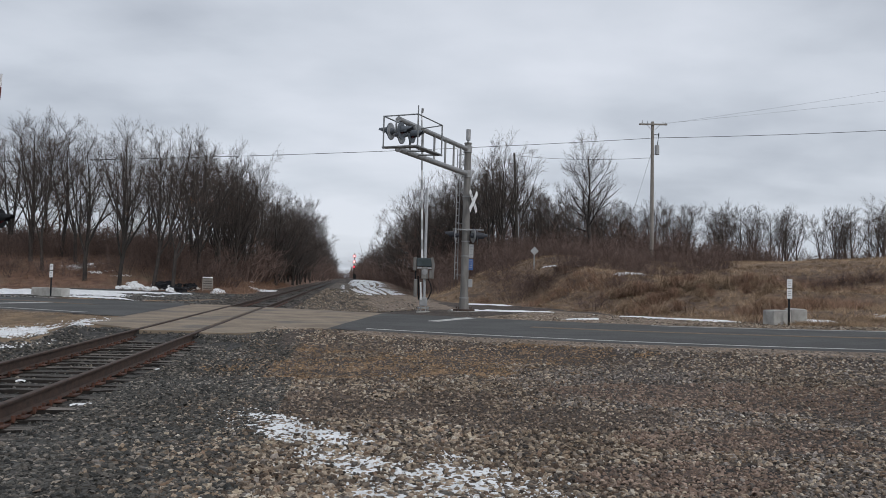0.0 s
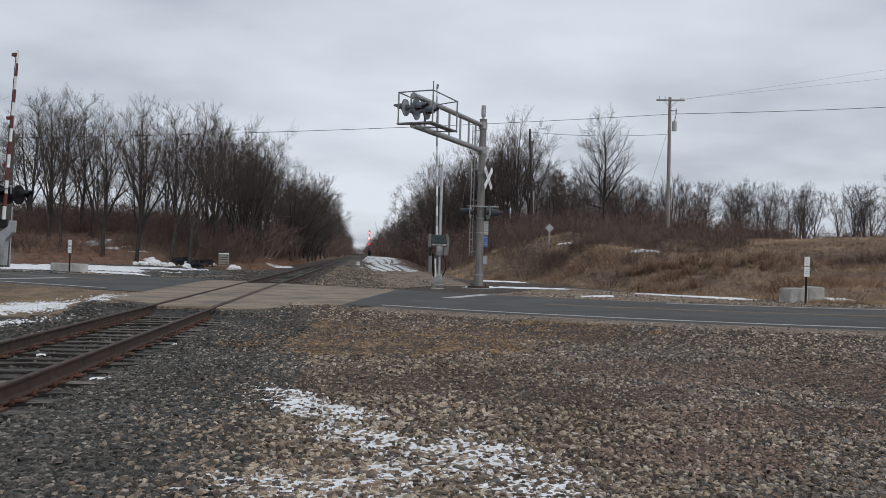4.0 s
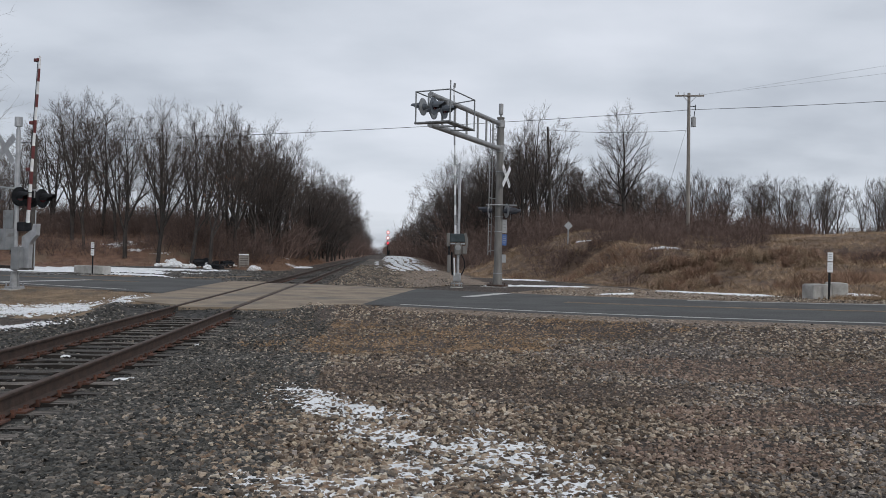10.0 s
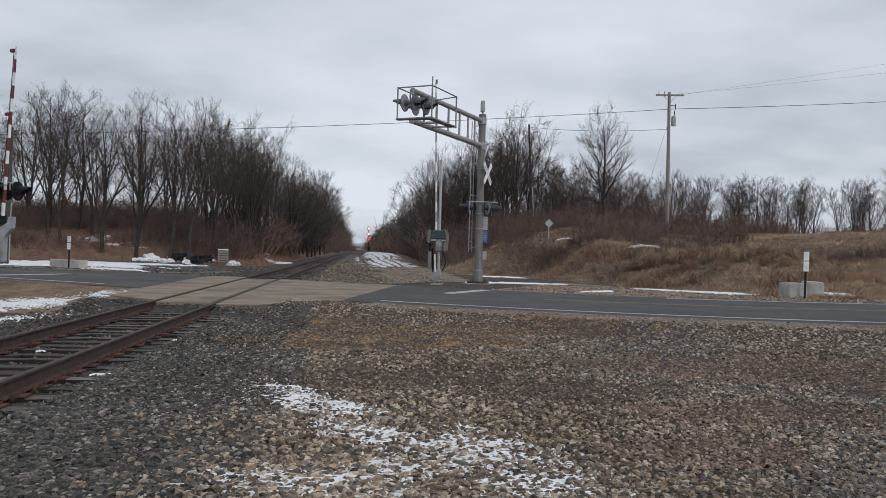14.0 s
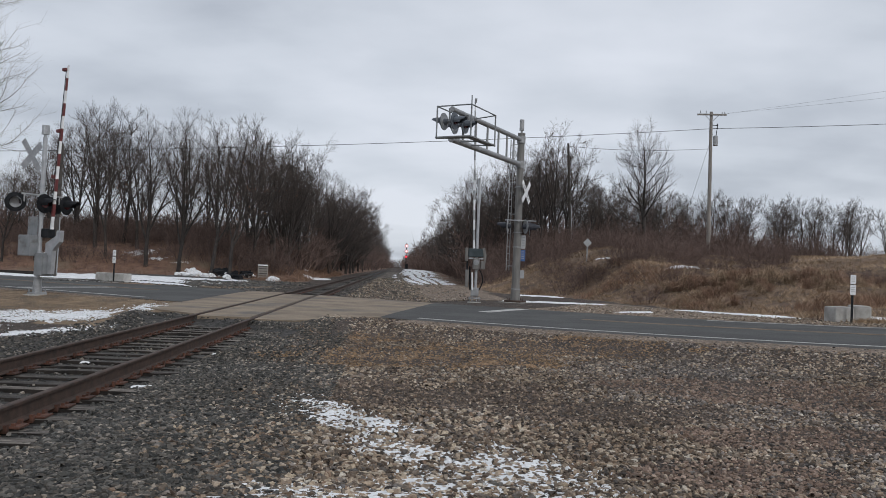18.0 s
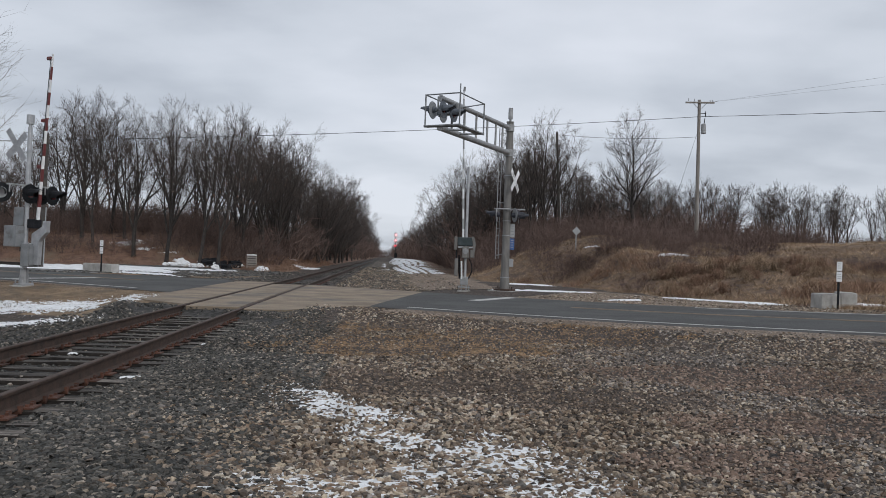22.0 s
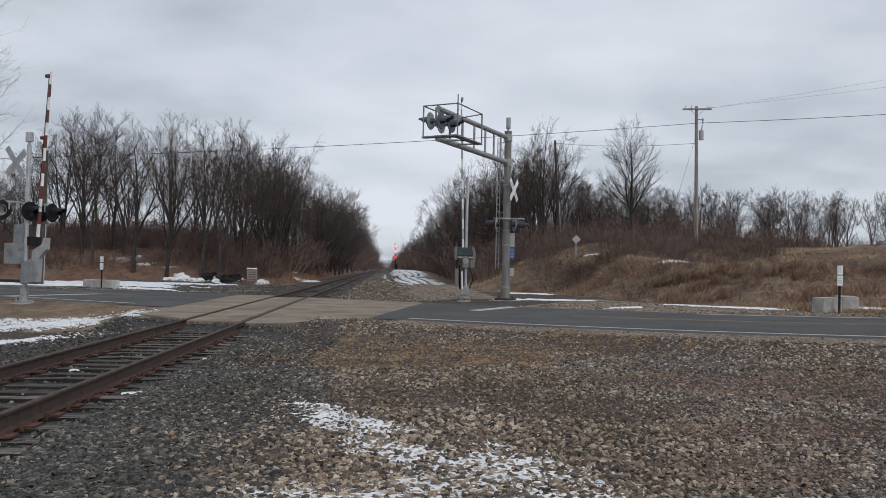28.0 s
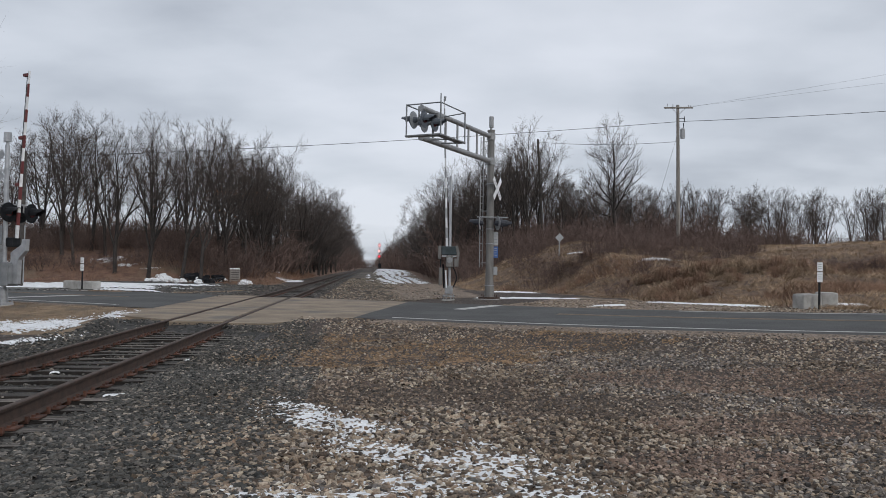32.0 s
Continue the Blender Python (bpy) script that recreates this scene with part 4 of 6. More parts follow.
    for i in range(70):
        x = -14 - i * 0.42 + rnd.uniform(-0.4, 0.4)
        shrub(x, 69 + rnd.uniform(-1.5, 4.5) - 0.14 * (x + 12), rnd.uniform(0.55, 1.0), "leggy brown undergrowth before the trunks", "wood thicket")
    for i in range(90):
        f = (i / 89) ** 0.75
        shrub(36 + f * 96, 121 - f * 26 + rnd.uniform(-2, 2), rnd.uniform(1.0, 1.6) + 0.9 * f, "brown bare shrub at the far hedge line", "far hedge shrubs")
    # tall thicket between the trunks
    for i in range(70):
        x = -10.5 - i * 0.64 + rnd.uniform(-0.5, 0.5)
        shrub(x, rnd.uniform(76, 96) - 0.14 * (x + 12), rnd.uniform(1.3, 2.0), "tall brown sapling thicket among the trunks", "wood thicket")
    for i in range(64):
        shrub(9.0 + i * 0.38 + rnd.uniform(-0.5, 0.5), rnd.uniform(76, 98), rnd.uniform(1.3, 2.1), "tall brown sapling thicket among the trunks", "wood thicket")
    for i in range(64):
        f = i / 63
        shrub(32 + f * 94 + rnd.uniform(-1, 1), 130 - f * 26 + rnd.uniform(-3, 3), rnd.uniform(1.3, 2.0), "brown bare shrub at the far hedge line", "far hedge shrubs")
    for i in range(60):
        f = i / 59
        shrub(32 + f * 94 + rnd.uniform(-1, 1), 124 - f * 26 + rnd.uniform(-3, 3), rnd.uniform(0.7, 1.2), "brown bare shrub at the far hedge line", "far hedge shrubs")
    for x, y, s in ((19.5, 57, .8), (18.2, 52, .6), (21.5, 60, .8), (23.5, 58, .6), (16.5, 55, .5), (27, 61, .5), (30, 56, .35), (12.3, 37.6, 0.5), *((rnd.uniform(10, 24), rnd.uniform(44, 60), rnd.uniform(0.25, 0.62)) for _ in range(100)), *((rnd.uniform(24, 48), rnd.uniform(56, 66), rnd.uniform(0.15, 0.3)) for _ in range(16)), *((14.2 + k * 0.3 + rnd.uniform(-0.3, 0.3), 39.6 - 0.42 * (k * 0.3) + rnd.uniform(-1.2, 2.0), rnd.uniform(0.16, 0.36)) for k in range(44))):
        shrub(x, y, s, "small reddish-brown shrub on the grassy bank", "bank shrubs")
    tagged(raw("thicket", far_v, far_f, BRUSH), "brown thicket among the trunks, on the bank and along the far hedge", "thicket", kind="stuff")


def blades(name, spots, h, mat, label, seed, width=0.012, lean=0.5):
    """Grass blades as thin three-sided stems, one object of stuff."""
    rnd = random.Random(seed)
    V, F = [], []
    for x, y, k in spots:
        z = ground(x, y)
        a = rnd.uniform(0, 6.283)
        for _ in range(k):
            px, py = x + rnd.gauss(0, 0.13), y + rnd.gauss(0, 0.13)
            b = a + rnd.gauss(0, 1.2)
            hh = h * rnd.uniform(0.5, 1.25)
            dx, dy = math.cos(b) * lean * hh * rnd.uniform(0.3, 1.3), math.sin(b) * lean * hh * rnd.uniform(0.3, 1.3)
            n = len(V)
            w = width
            V += [(px - w, py, z - 0.05), (px + w, py - w, z - 0.05), (px, py + w, z - 0.05), (px + dx, py + dy, z + hh)]
            F += [(n, n + 1, n + 3), (n + 1, n + 2, n + 3), (n + 2, n, n + 3)]
    ob = raw(name, V, F, mat)
    tagged(ob, label, "grass", kind="stuff")


def build_grass():
    rnd = random.Random(3)
    bank, weeds, verge = [], [], []
    while len(bank) < 21000:
        s, w = rnd.uniform(-26, 26), 11 + 34 * rnd.random() ** 1.5
        x, y = road_xy(s, w)
        if w > bank_foot(s) - 0.1 + 0.8 * bumps(x, y, 0.4, 12) and x > 6.0 + 0.6 * bumps(x, y, 0.7) + 0.015 * max(0, y - 40) and bumps(x, y, 0.35, 30) + 0.6 * bumps(x, y, 1.1, 31) > -0.42:
            bank.append((x, y, 5))
    while len(weeds) < 1500:
        x, y = rnd.uniform(8, 34), rnd.uniform(26, 56)
        w = NX * x + NY * y - W0
        if bank_foot(UX * x + UY * y) + 0.3 < w < 27 and bumps(x, y, 0.33, 33) > 0.16:
            weeds.append((x, y, 6))
    for _ in range(2600):
        x, y = (-7.6 - 4 * rnd.random(), rnd.uniform(60, 112)) if rnd.random() < 0.45 else (rnd.uniform(-36, -12), 61.5 + 14 * rnd.random())
        weeds.append((x, y, 6))
    while len(verge) < 3200:
        s, w = rnd.uniform(-40, -17), rnd.uniform(-7, -0.9)
        x, y = road_xy(s, w)
        if x < -6.6:
            verge.append((x, y, 4))
    blades("dry_grass", bank, 0.14, DRY_GRASS, "matted straw-coloured dry grass covering the bank", 1, 0.015, 1.9)
    blades("dead_weeds", weeds, 0.36, RED_GRASS, "thin reddish dead weeds on the banks and the wood floor", 2, 0.011, 1.2)
    blades("verge_grass", verge, 0.06, DRY_GRASS, "thin short winter turf beside the track", 4, 0.006, 1.2)


def build_clumps():
    """Drooping straw tussocks along the crest of the cutting, each a thing of its own."""
    rnd = random.Random(61)
    meshes = []
    for k in range(4):
        V, F = [], []
        for i in range(150):
            a, out = rnd.uniform(0, 6.283), rnd.uniform(0.1, 0.75)
            up = rnd.uniform(0.2, 0.95)
            p = Vector((rnd.gauss(0, 0.1), rnd.gauss(0, 0.1), -0.1))
            d = Vector((math.cos(a), math.sin(a), 0))
            m1, m2, e = p + d * out * 0.35 + Vector((0, 0, up)), p + d * out * 0.8 + Vector((0, 0, up * 0.92)), p + d * out * 1.25 + Vector((0, 0, up * rnd.uniform(0.2, 0.7)))
            tube(V, F, [p, m1, m2], [0.008, 0.010, 0.011], 3)
            spike(V, F, m2, e, 0.012)
        me = bpy.data.meshes.new("grass_clump")
        me.from_pydata(V, [], F)
        me.materials.append(STRAW if k < 3 else RED_GRASS)
        meshes.append(me)
    spots = [(13.6 + i * 0.30 + rnd.uniform(-0.15, 0.15), 38.4 - 0.42 * i * 0.5 + rnd.uniform(-0.6, 0.6), rnd.uniform(0.5, 0.95)) for i in range(22)]
    spots += [(rnd.uniform(12.5, 21), rnd.uniform(32.4, 35.5), rnd.uniform(0.35, 0.65)) for _ in range(26)]
    spots += [(rnd.uniform(8.5, 14), rnd.uniform(40, 50), rnd.uniform(0.3, 0.5)) for _ in range(14)]
    for x, y, q in spots:
        if NX * x + NY * y - W0 < bank_foot(UX * x + UY * y) + 0.3:
            continue
        k = rnd.choice((0, 1, 2, 3, 3))
        o = new("grass_clump", meshes[k])
        o.matrix_basis = pose(x, y, ground(x, y), rnd.uniform(-8, 8), rnd.uniform(-8, 8), rnd.uniform(0, 360)) @ Matrix.Scale(q, 4)
        tagged(o, "drooping clump of pale straw grass on the bank" if k < 3 else "reddish clump of dead weeds on the bank", "grass clump", "grass clumps on the bank")


build_woods()
build_brush()
build_grass()
build_clumps()

# ---- stones and snow ----


def stones(name, spots, mat, label, seed):
    """Crushed stones as uneven twelve-triangle blocks, joined."""
    rs = np.random.RandomState(seed)
    n = len(spots)
    P = np.array([(x, y, z) for x, y, z, _ in spots])
    S = np.array([q for *_, q in spots])
    cube = np.array([(-1, -1, -1), (1, -1, -1), (1, 1, -1), (-1, 1, -1), (-1, -1, 1), (1, -1, 1), (1, 1, 1), (-1, 1, 1)], float) * 0.5
    c = cube[None] * (1 + rs.uniform(-0.45, 0.35, (n, 8, 3)))
    c[:, 4:, :2] *= rs.uniform(0.4, 0.8, (n, 1, 1))
    c *= (S[:, None] * np.stack([rs.uniform(1.0, 1.9, n), rs.uniform(0.6, 1.1, n), rs.uniform(0.38, 0.72, n)], 1))[:, None]
    a, t = rs.uniform(0, 6.283, n), rs.normal(0, 0.35, n)
    ca, sa, ct, st = np.cos(a), np.sin(a), np.cos(t), np.sin(t)
    x, y, z = c[..., 0], c[..., 1], c[..., 2]
    x, z = x * ct[:, None] - z * st[:, None], x * st[:, None] + z * ct[:, None]
    x, y = x * ca[:, None] - y * sa[:, None], x * sa[:, None] + y * ca[:, None]
    V = (np.stack([x, y, z], -1) + P[:, None]).reshape(-1, 3)
    q = np.array([(4, 5, 6, 7), (0, 1, 5, 4), (1, 2, 6, 5), (2, 3, 7, 6), (3, 0, 4, 7)])
    F = (q[None] + 8 * np.arange(n)[:, None, None]).reshape(-1, 4)
    me = bpy.data.meshes.new(name)
    me.from_pydata(V.tolist(), [], F.tolist())
    me.materials.append(mat)
    tagged(new(name, me), label, "gravel", kind="stuff")


TAN_SPOTS = ((0.4, 13.4, 2.6, 1.5, 0), (3.2, 15.2, 2.4, 1.3, 0), (-1.0, 16.6, 1.6, 1.0, 0))
DARK_SPOTS = ((0.6, 9.3, 2.0, 1.0, 0), (2.4, 8.6, 1.6, 0.7, 0))
RED_SPOTS = ((4.6, 10.6, 1.6, 1.0, 0), (4.2, 7.4, 1.2, 0.7, 0), (6.8, 9.4, 1.8, 1.2, 0), (3.0, 6.0, 1.0, 0.5, 0))
BARE = TAN_SPOTS + DARK_SPOTS + RED_SPOTS


def build_stones():
    rnd = random.Random(21)
    lot, bal, grey, tones = [], [], [], ([], [], [])
    while len(lot) < 44000:
        y = 4.3 + 17 * rnd.random() ** 1.5
        x = rnd.uniform(-0.5 * y - 0.5, 0.70 * y + 0.8)
        s, w = UX * x + UY * y, NX * x + NY * y - W0
        if w > -1.0 or (w > -1.7 and rnd.random() < 0.6) or x < -2.9 + 0.5 * bumps(x, y, 0.6, 40):
            continue
        bare = bumps(x, y, 0.33, 41)
        if bare > 0.2 and rnd.random() < 0.15:
            continue
        near = max((1 - math.hypot((x - a) / c, (y - b) / d) for a, b, c, d, _ in BARE), default=0) + 0.5 * bumps(x, y, 1.3, 44)
        pale = max((1 - math.hypot((x - a) / c, (y - b) / d) for a, b, c, d, _ in TAN_SPOTS + RED_SPOTS), default=0) + 0.5 * bumps(x, y, 1.3, 44)
        if near > 0.05 and rnd.random() < (0.35 if pale > 0.05 else 0.15):
            continue
        fade = 1 - 0.22 * smooth(near * 3)
        cobble = smooth((3.2 - x) / 3) * smooth((11 - y) / 5)
        q = (0.0145 + (0.027 + 0.016 * cobble) * rnd.random() ** 1.5) * (1.0 if y < 9 else 1.12) * fade
        item = (x, y, ground(x, y) + q * 0.3, q)
        spot = [max((1 - math.hypot((x - a) / c, (y - b) / d) for a, b, c, d, _ in k)) + 0.6 * bumps(x, y, 0.9, 46) + 0.3 * bumps(x, y, 3.0, 47) for k in (TAN_SPOTS, DARK_SPOTS, RED_SPOTS)]
        if max(spot) > 0.0 and rnd.random() < 0.75:
            tones[spot.index(max(spot))].append(item)
            continue
        if rnd.random() < (0.15 + 0.6 * smooth((x - 1.5) / 3)) * min(1.0, max(0.0, 0.75 + 1.1 * bumps(x, y, 0.35, 48))):
            grey.append(item)
            continue
        mix = (-0.75 - 0.05 * y + 0.6 * bumps(x, y, 0.5, 42) - x) / 1.5
        if rnd.random() < mix + 0.2 + 0.2 * smooth((9 - y) / 4) * smooth((1 - x) / 2):
            bal.append(item)
        else:
            lot.append(item)
    for k in range(46000):
        if k < 20000:
            y, x = 3.5 + 8.5 * rnd.random(), TRACK_X + rnd.uniform(0.95, 3.4)
        else:
            y = 3 + 17 * rnd.random() ** 1.2 if rnd.random() < 0.86 else rnd.uniform(33.5, 60)
            x = TRACK_X + rnd.choice((-1, 1)) * rnd.uniform(0.0, 2.9)
        if abs(x - TRACK_X) < 1.25 and rnd.random() < 0.55:
            continue
        q = rnd.uniform(0.022, 0.050)
        bal.append((x, y, ground(x, y) + q * (0.1 + 0.3 * rnd.random()), q))
    for _ in range(5200):
        x, y, q = rnd.uniform(-3.3, -1.0), rnd.uniform(14.5, 19.4), rnd.uniform(0.022, 0.055)
        if NX * x + NY * y - W0 < -2.2 - 0.7 * (x > -2.4):
            bal.append((x, y, ground(x, y) + q * 0.15, q))
    for _ in range(7000):
        x, y, q = TRACK_X + rnd.uniform(-2.9, 2.9), rnd.uniform(-8, 3.5), rnd.uniform(0.022, 0.05)
        if abs(x - TRACK_X) > 1.25 or rnd.random() < 0.5:
            bal.append((x, y, ground(x, y) + q * 0.2, q))
    for _ in range(6000):
        x, y, q = rnd.uniform(-2.6, 6), rnd.uniform(-5, 4.5), rnd.uniform(0.015, 0.045)
        (bal if x < -1.4 + rnd.uniform(-1, 1) else lot).append((x, y, ground(x, y) + q * 0.15, q))
    for _ in range(11000):
        y = 34.5 + 65 * rnd.random() ** 1.6
        x = rnd.uniform(-2.4, 1.3 + rnd.uniform(-0.5, 0.5) + 2.5 * (rnd.random() < 0.12))
        q = rnd.uniform(0.03, 0.07) * (1 + 0.012 * (y - 34))
        (lot if rnd.random() < 0.6 else bal).append((x, y, ground(x, y) + 0.02 + q * 0.12, q))
    for _ in range(4200):
        s = rnd.uniform(-10.5, 6)
        w = rnd.uniform(8.7, min(16.0, bank_foot(s)))
        x, y = road_xy(s, w)
        q = rnd.uniform(0.025, 0.06)
        lot.append((x, y, ground(x, y) + 0.012 + q * 0.12, q))
    for _ in range(3600):
        y = rnd.uniform(38, 61)
        x, q = rnd.uniform(-17, -6.3), rnd.uniform(0.04, 0.085)
        bal.append((x, y, ground(x, y) + 0.012 + q * 0.12, q))
    for k, mat, label in ((0, TAN_STONE, "yellowish tan crushed gravel on the lot"), (1, DARK_STONE, "damp dark crushed gravel on the lot"), (2, RED_STONE, "reddish crushed gravel on the lot")):
        stones("lot_gravel", tones[k], mat, label, 5 + k)
    stones("lot_gravel", lot, LOT_STONE, "loose mixed tan and grey crushed gravel on the lot", 1)
    stones("lot_gravel", grey, GREY_STONE, "blue-grey crushed gravel spread over the lot", 3)
    stones("track_ballast", bal, BALLAST, "blue-grey crushed ballast stones along the track", 2)


def snow(patches, step, thick, seed, cut=0.0, rag=2.2, mat=None, name="snow_patch", label="thin ragged patch of melting snow on gravel", category="snow", fine=0.25, ruts=()):
    """Melting snow lying in ragged sheets: (x, y, half length, half width, turn)."""
    for x0, y0, a, b, turn in patches:
        V, F, ids = [], [], {}
        c, s = math.cos(radians(turn)), math.sin(radians(turn))
        ni, nj = int(1.3 * a / step), int(1.3 * b / step)

        def height(i, j):
            px, py = i * step, j * step
            x, y = x0 + px * c - py * s, y0 + px * s + py * c
            m = 1 - math.hypot(px / a, py / b) + 0.55 * noise.noise(Vector((x * rag, y * rag, seed))) + 0.45 * noise.noise(Vector((x * rag * 2.6, y * rag * 4.6, seed + 3))) + fine * noise.noise(Vector((x * rag * 5, y * rag * 9, seed + 7))) - cut
            if any(abs(py - o - 0.35 * math.sin(px * 0.16 + o)) < 0.15 for o in ruts):
                m -= 1.5
            return x, y, m
        def vert(i, j):
            if (i, j) not in ids:
                x, y, m = height(i, j)
                ids[(i, j)] = len(V)
                V.append((x, y, ground(x, y) - 0.012 + thick * min(1.0, max(-0.4, m * 2.2))))
            return ids[(i, j)]
        for i in range(-ni, ni):
            for j in range(-nj, nj):
                if height(i + 0.5, j + 0.5)[2] > -0.08:
                    F.append((vert(i, j), vert(i + 1, j), vert(i + 1, j + 1), vert(i, j + 1)))
        if F:
            ob = raw(name, V, F, mat or SNOW, smooth_faces=True)
            tagged(ob, label, category, category + " patches", kind="stuff")


build_stones()
snow([(-0.65, 8.1, 1.05, 0.38, -66), (-0.12, 7.6, 0.55, 0.26, -50), (0.12, 6.5, 0.75, 0.36, -42), (0.38, 5.6, 0.5, 0.36, -20), (-0.31, 5.15, 0.8, 0.36, 0), (0.95, 5.9, 0.85, 0.58, -60), (1.25, 5.1, 0.5, 0.36, 0)], 0.018, 0.036, 1, 0.02, 4.4, fine=1.35)
for i, (x, y, q) in enumerate(((0.46, 5.66, 0.09), (0.78, 5.6, 0.11), (0.62, 5.95, 0.07), (0.36, 5.35, 0.06), (0.05, 6.0, 0.05), (0.95, 5.2, 0.07))):
    stones("stone", [(x, y, ground(x, y) + 0.015, q)], BALLAST, "dark grey stone lying in the snow", 70 + i)
for i, (x, y) in enumerate(((-2.95, 9.45), (-4.4, 11.4), (-2.9, 12.9))):
    V, F = [], []
    for a in range(9):
        for b in range(5):
            u, v = (a / 4 - 1), (b / 2 - 1)
            h = 1 - u * u * 0.9 - v * v + 0.7 * noise.noise(Vector((a * 0.7, b * 0.9, i * 3.1)))
            V.append((x + u * (0.15 if i < 1 else 0.07), y + v * (0.045 if i < 1 else 0.025) + 0.02 * math.sin(a * 1.3), -0.197 + 0.022 * h))
    for a in range(8):
        for b in range(4):
            F.append((a * 5 + b, a * 5 + b + 5, a * 5 + b + 6, a * 5 + b + 1))
    tagged(raw("snow_patch", V, F, SNOW, smooth_faces=True), "small strip of old snow lying on a sleeper", "snow", "snow patches", kind="stuff")
for mat, label, spots in ((TAN_DIRT, "patch of bare tan dirt among the gravel", TAN_SPOTS), (DARK_DIRT, "patch of damp dark dirt among the gravel", DARK_SPOTS),
                          (RED_DIRT, "patch of reddish dirt among the gravel", RED_SPOTS)):
    snow(spots, 0.08, 0.012, 9, 0.15, 1.4, mat, "dirt_patch", label, "dirt", 0.9)
snow([(-8.0, 20.0, 3.2, 1.5, 66), (-7.0, 15.9, 1.6, 0.6, 70), (-9.9, 18.6, 3.0, 1.2, 70)], 0.045, 0.035, 2, 0.20, 3.2, fine=1.1)
snow([(-22.0, 53.0, 8.5, 3.4, -16), (-13.6, 43.4, 3.6, 1.5, -42), (-25, 47.0, 6, 1.6, -31), (-17.0, 58.0, 5.0, 1.6, -10)], 0.2, 0.12, 3, -0.2, 0.5)
snow([(2.3, 84, 13, 2.6, 92), (2.4, 106, 16, 2.4, 90), (2.4, 138, 30, 2.4, 90)], 0.12, 0.07, 4, -0.1, 0.8, fine=0.5, ruts=(-1.5, -0.6, 0.35, 1.3))
snow([(7.3, 35.0, 2.6, 0.42, -6), (8.4, 43.5, 1.2, 0.5, -10), (8.8, 28.3, 0.9, 0.14, 12), (13.0, 29.2, 3.3, 0.42, -57), (16.6, 25.5, 1.2, 0.3, -31), (21, 25.0, 2.4, 0.4, -31)], 0.08, 0.08, 5, 0.0, 0.9)
snow([(13.3, 49.2, 0.9, 0.16, -28), (14.7, 47.6, 0.6, 0.16, -28), (15.9, 41.0, 1.3, 0.2, -40), (-7.6, 75, 3.4, 0.9, 80), (-9.8, 82, 1.6, 0.3, 80)], 0.12, 0.1, 6, 0.0, 0.9)
snow([(-21.9, 67.6, 1.7, 1.5, 10), (-20.2, 66.2, 1.2, 0.5, 10), (-30, 67.5, 1.2, 0.6, 10), (-18.2, 65.4, 0.8, 0.4, 10)], 0.06, 0.05, 6, 0.5, 2.2, fine=1.3)


# ---- crossing equipment ----


def ring_disc(bm, c, axis, r, thick, n=24):
    axis = Vector(axis).normalized()
    rod(bm, Vector(c) - axis * thick / 2, Vector(c) + axis * thick / 2, r, n=n)
    return bm


def flasher(parent, c, facing, pale=False, skin=None, rear=None):
    """One crossing lamp: round black backboard, housing, lens and a long hood."""
    c, f = Vector(c), Vector(facing).normalized()
    skin = skin or LAMP_BLACK
    bm = B()
    ring_disc(bm, c, f, 0.315, 0.02, 28)
    lamp = part("flasher", bm, skin, parent, "round black flashing-light backboard")
    # default pale back disc stands in for sky glints on the backboard
    bm = B()
    ring_disc(bm, c - f * 0.016, f, 0.305, 0.012, 28)
    part("back_face", bm, rear or ALUMINIUM, lamp, "" if rear else "pale back of the backboard, sky glint put into its colour")
    bm = B()
    rod(bm, c - f * 0.16, c - f * 0.022, 0.08, 0.12, 16)
    part("housing", bm, skin, lamp)
    bm = B()
    ring_disc(bm, c + f * 0.02, f, 0.18 if pale else 0.14, 0.03, 20)
    part("lens", bm, LENS_PALE if pale else LENS_DARK, lamp, "unlit lens with a sky glint put into its colour" if pale else "unlit red lens")
    # hood: an open half tube over the lens
    side = f.cross(Vector((0, 0, 1))).normalized()
    up = side.cross(f)
    V, F = [], []
    for k in range(11):
        a = radians(-25 + 23 * k)
        for r in (0.165, 0.178):
            for d in (0.0, 0.44):
                ln = d * (1.0 if 1 < k < 9 else 0.6)
                V.append(tuple(c + f * ln + (side * math.cos(a) + up * math.sin(a)) * (r - 0.03 * (d > 0))))
    for k in range(10):
        o = 4 * k
        F += [(o, o + 4, o + 5, o + 1), (o + 2, o + 3, o + 7, o + 6), (o + 1, o + 5, o + 7, o + 3)]
    raw("hood", V, F, skin, lamp)
    return lamp


def crossbuck(parent, c, facing, back=False):
    c, f = Vector(c), Vector(facing).normalized()
    side = Vector((0, 0, 1)).cross(f).normalized()
    rot = Matrix((side, f, Vector((0, 0, 1)))).transposed()
    for i, a in enumerate((45, -45)):
        bm = B()
        box(bm, (0, 0.012 * i, 0), (1.22, 0.008, 0.23), 0.002)
        b = part("crossbuck_blade", bm, ALUMINIUM if back else SIGN_WHITE, parent, "bare metal back of a white crossbuck blade" if back else "white crossbuck blade with black lettering")
        m = Matrix.Translation(c) @ rot.to_4x4() @ Matrix.Rotation(radians(a), 4, "Y")
        b.matrix_basis = m
        if not back:
            for tx, word in (((-0.32, "RAIL"), (0.32, "ROAD")) if i == 0 else ((0.0, "CROSSING"),)):
                lettering(word, 0.15, BLACK, b, Matrix.Translation((tx, 0.008 + 0.001, -0.055)) @ Matrix.Rotation(radians(90), 4, "X") @ Matrix.Rotation(radians(180), 4, "Y"))


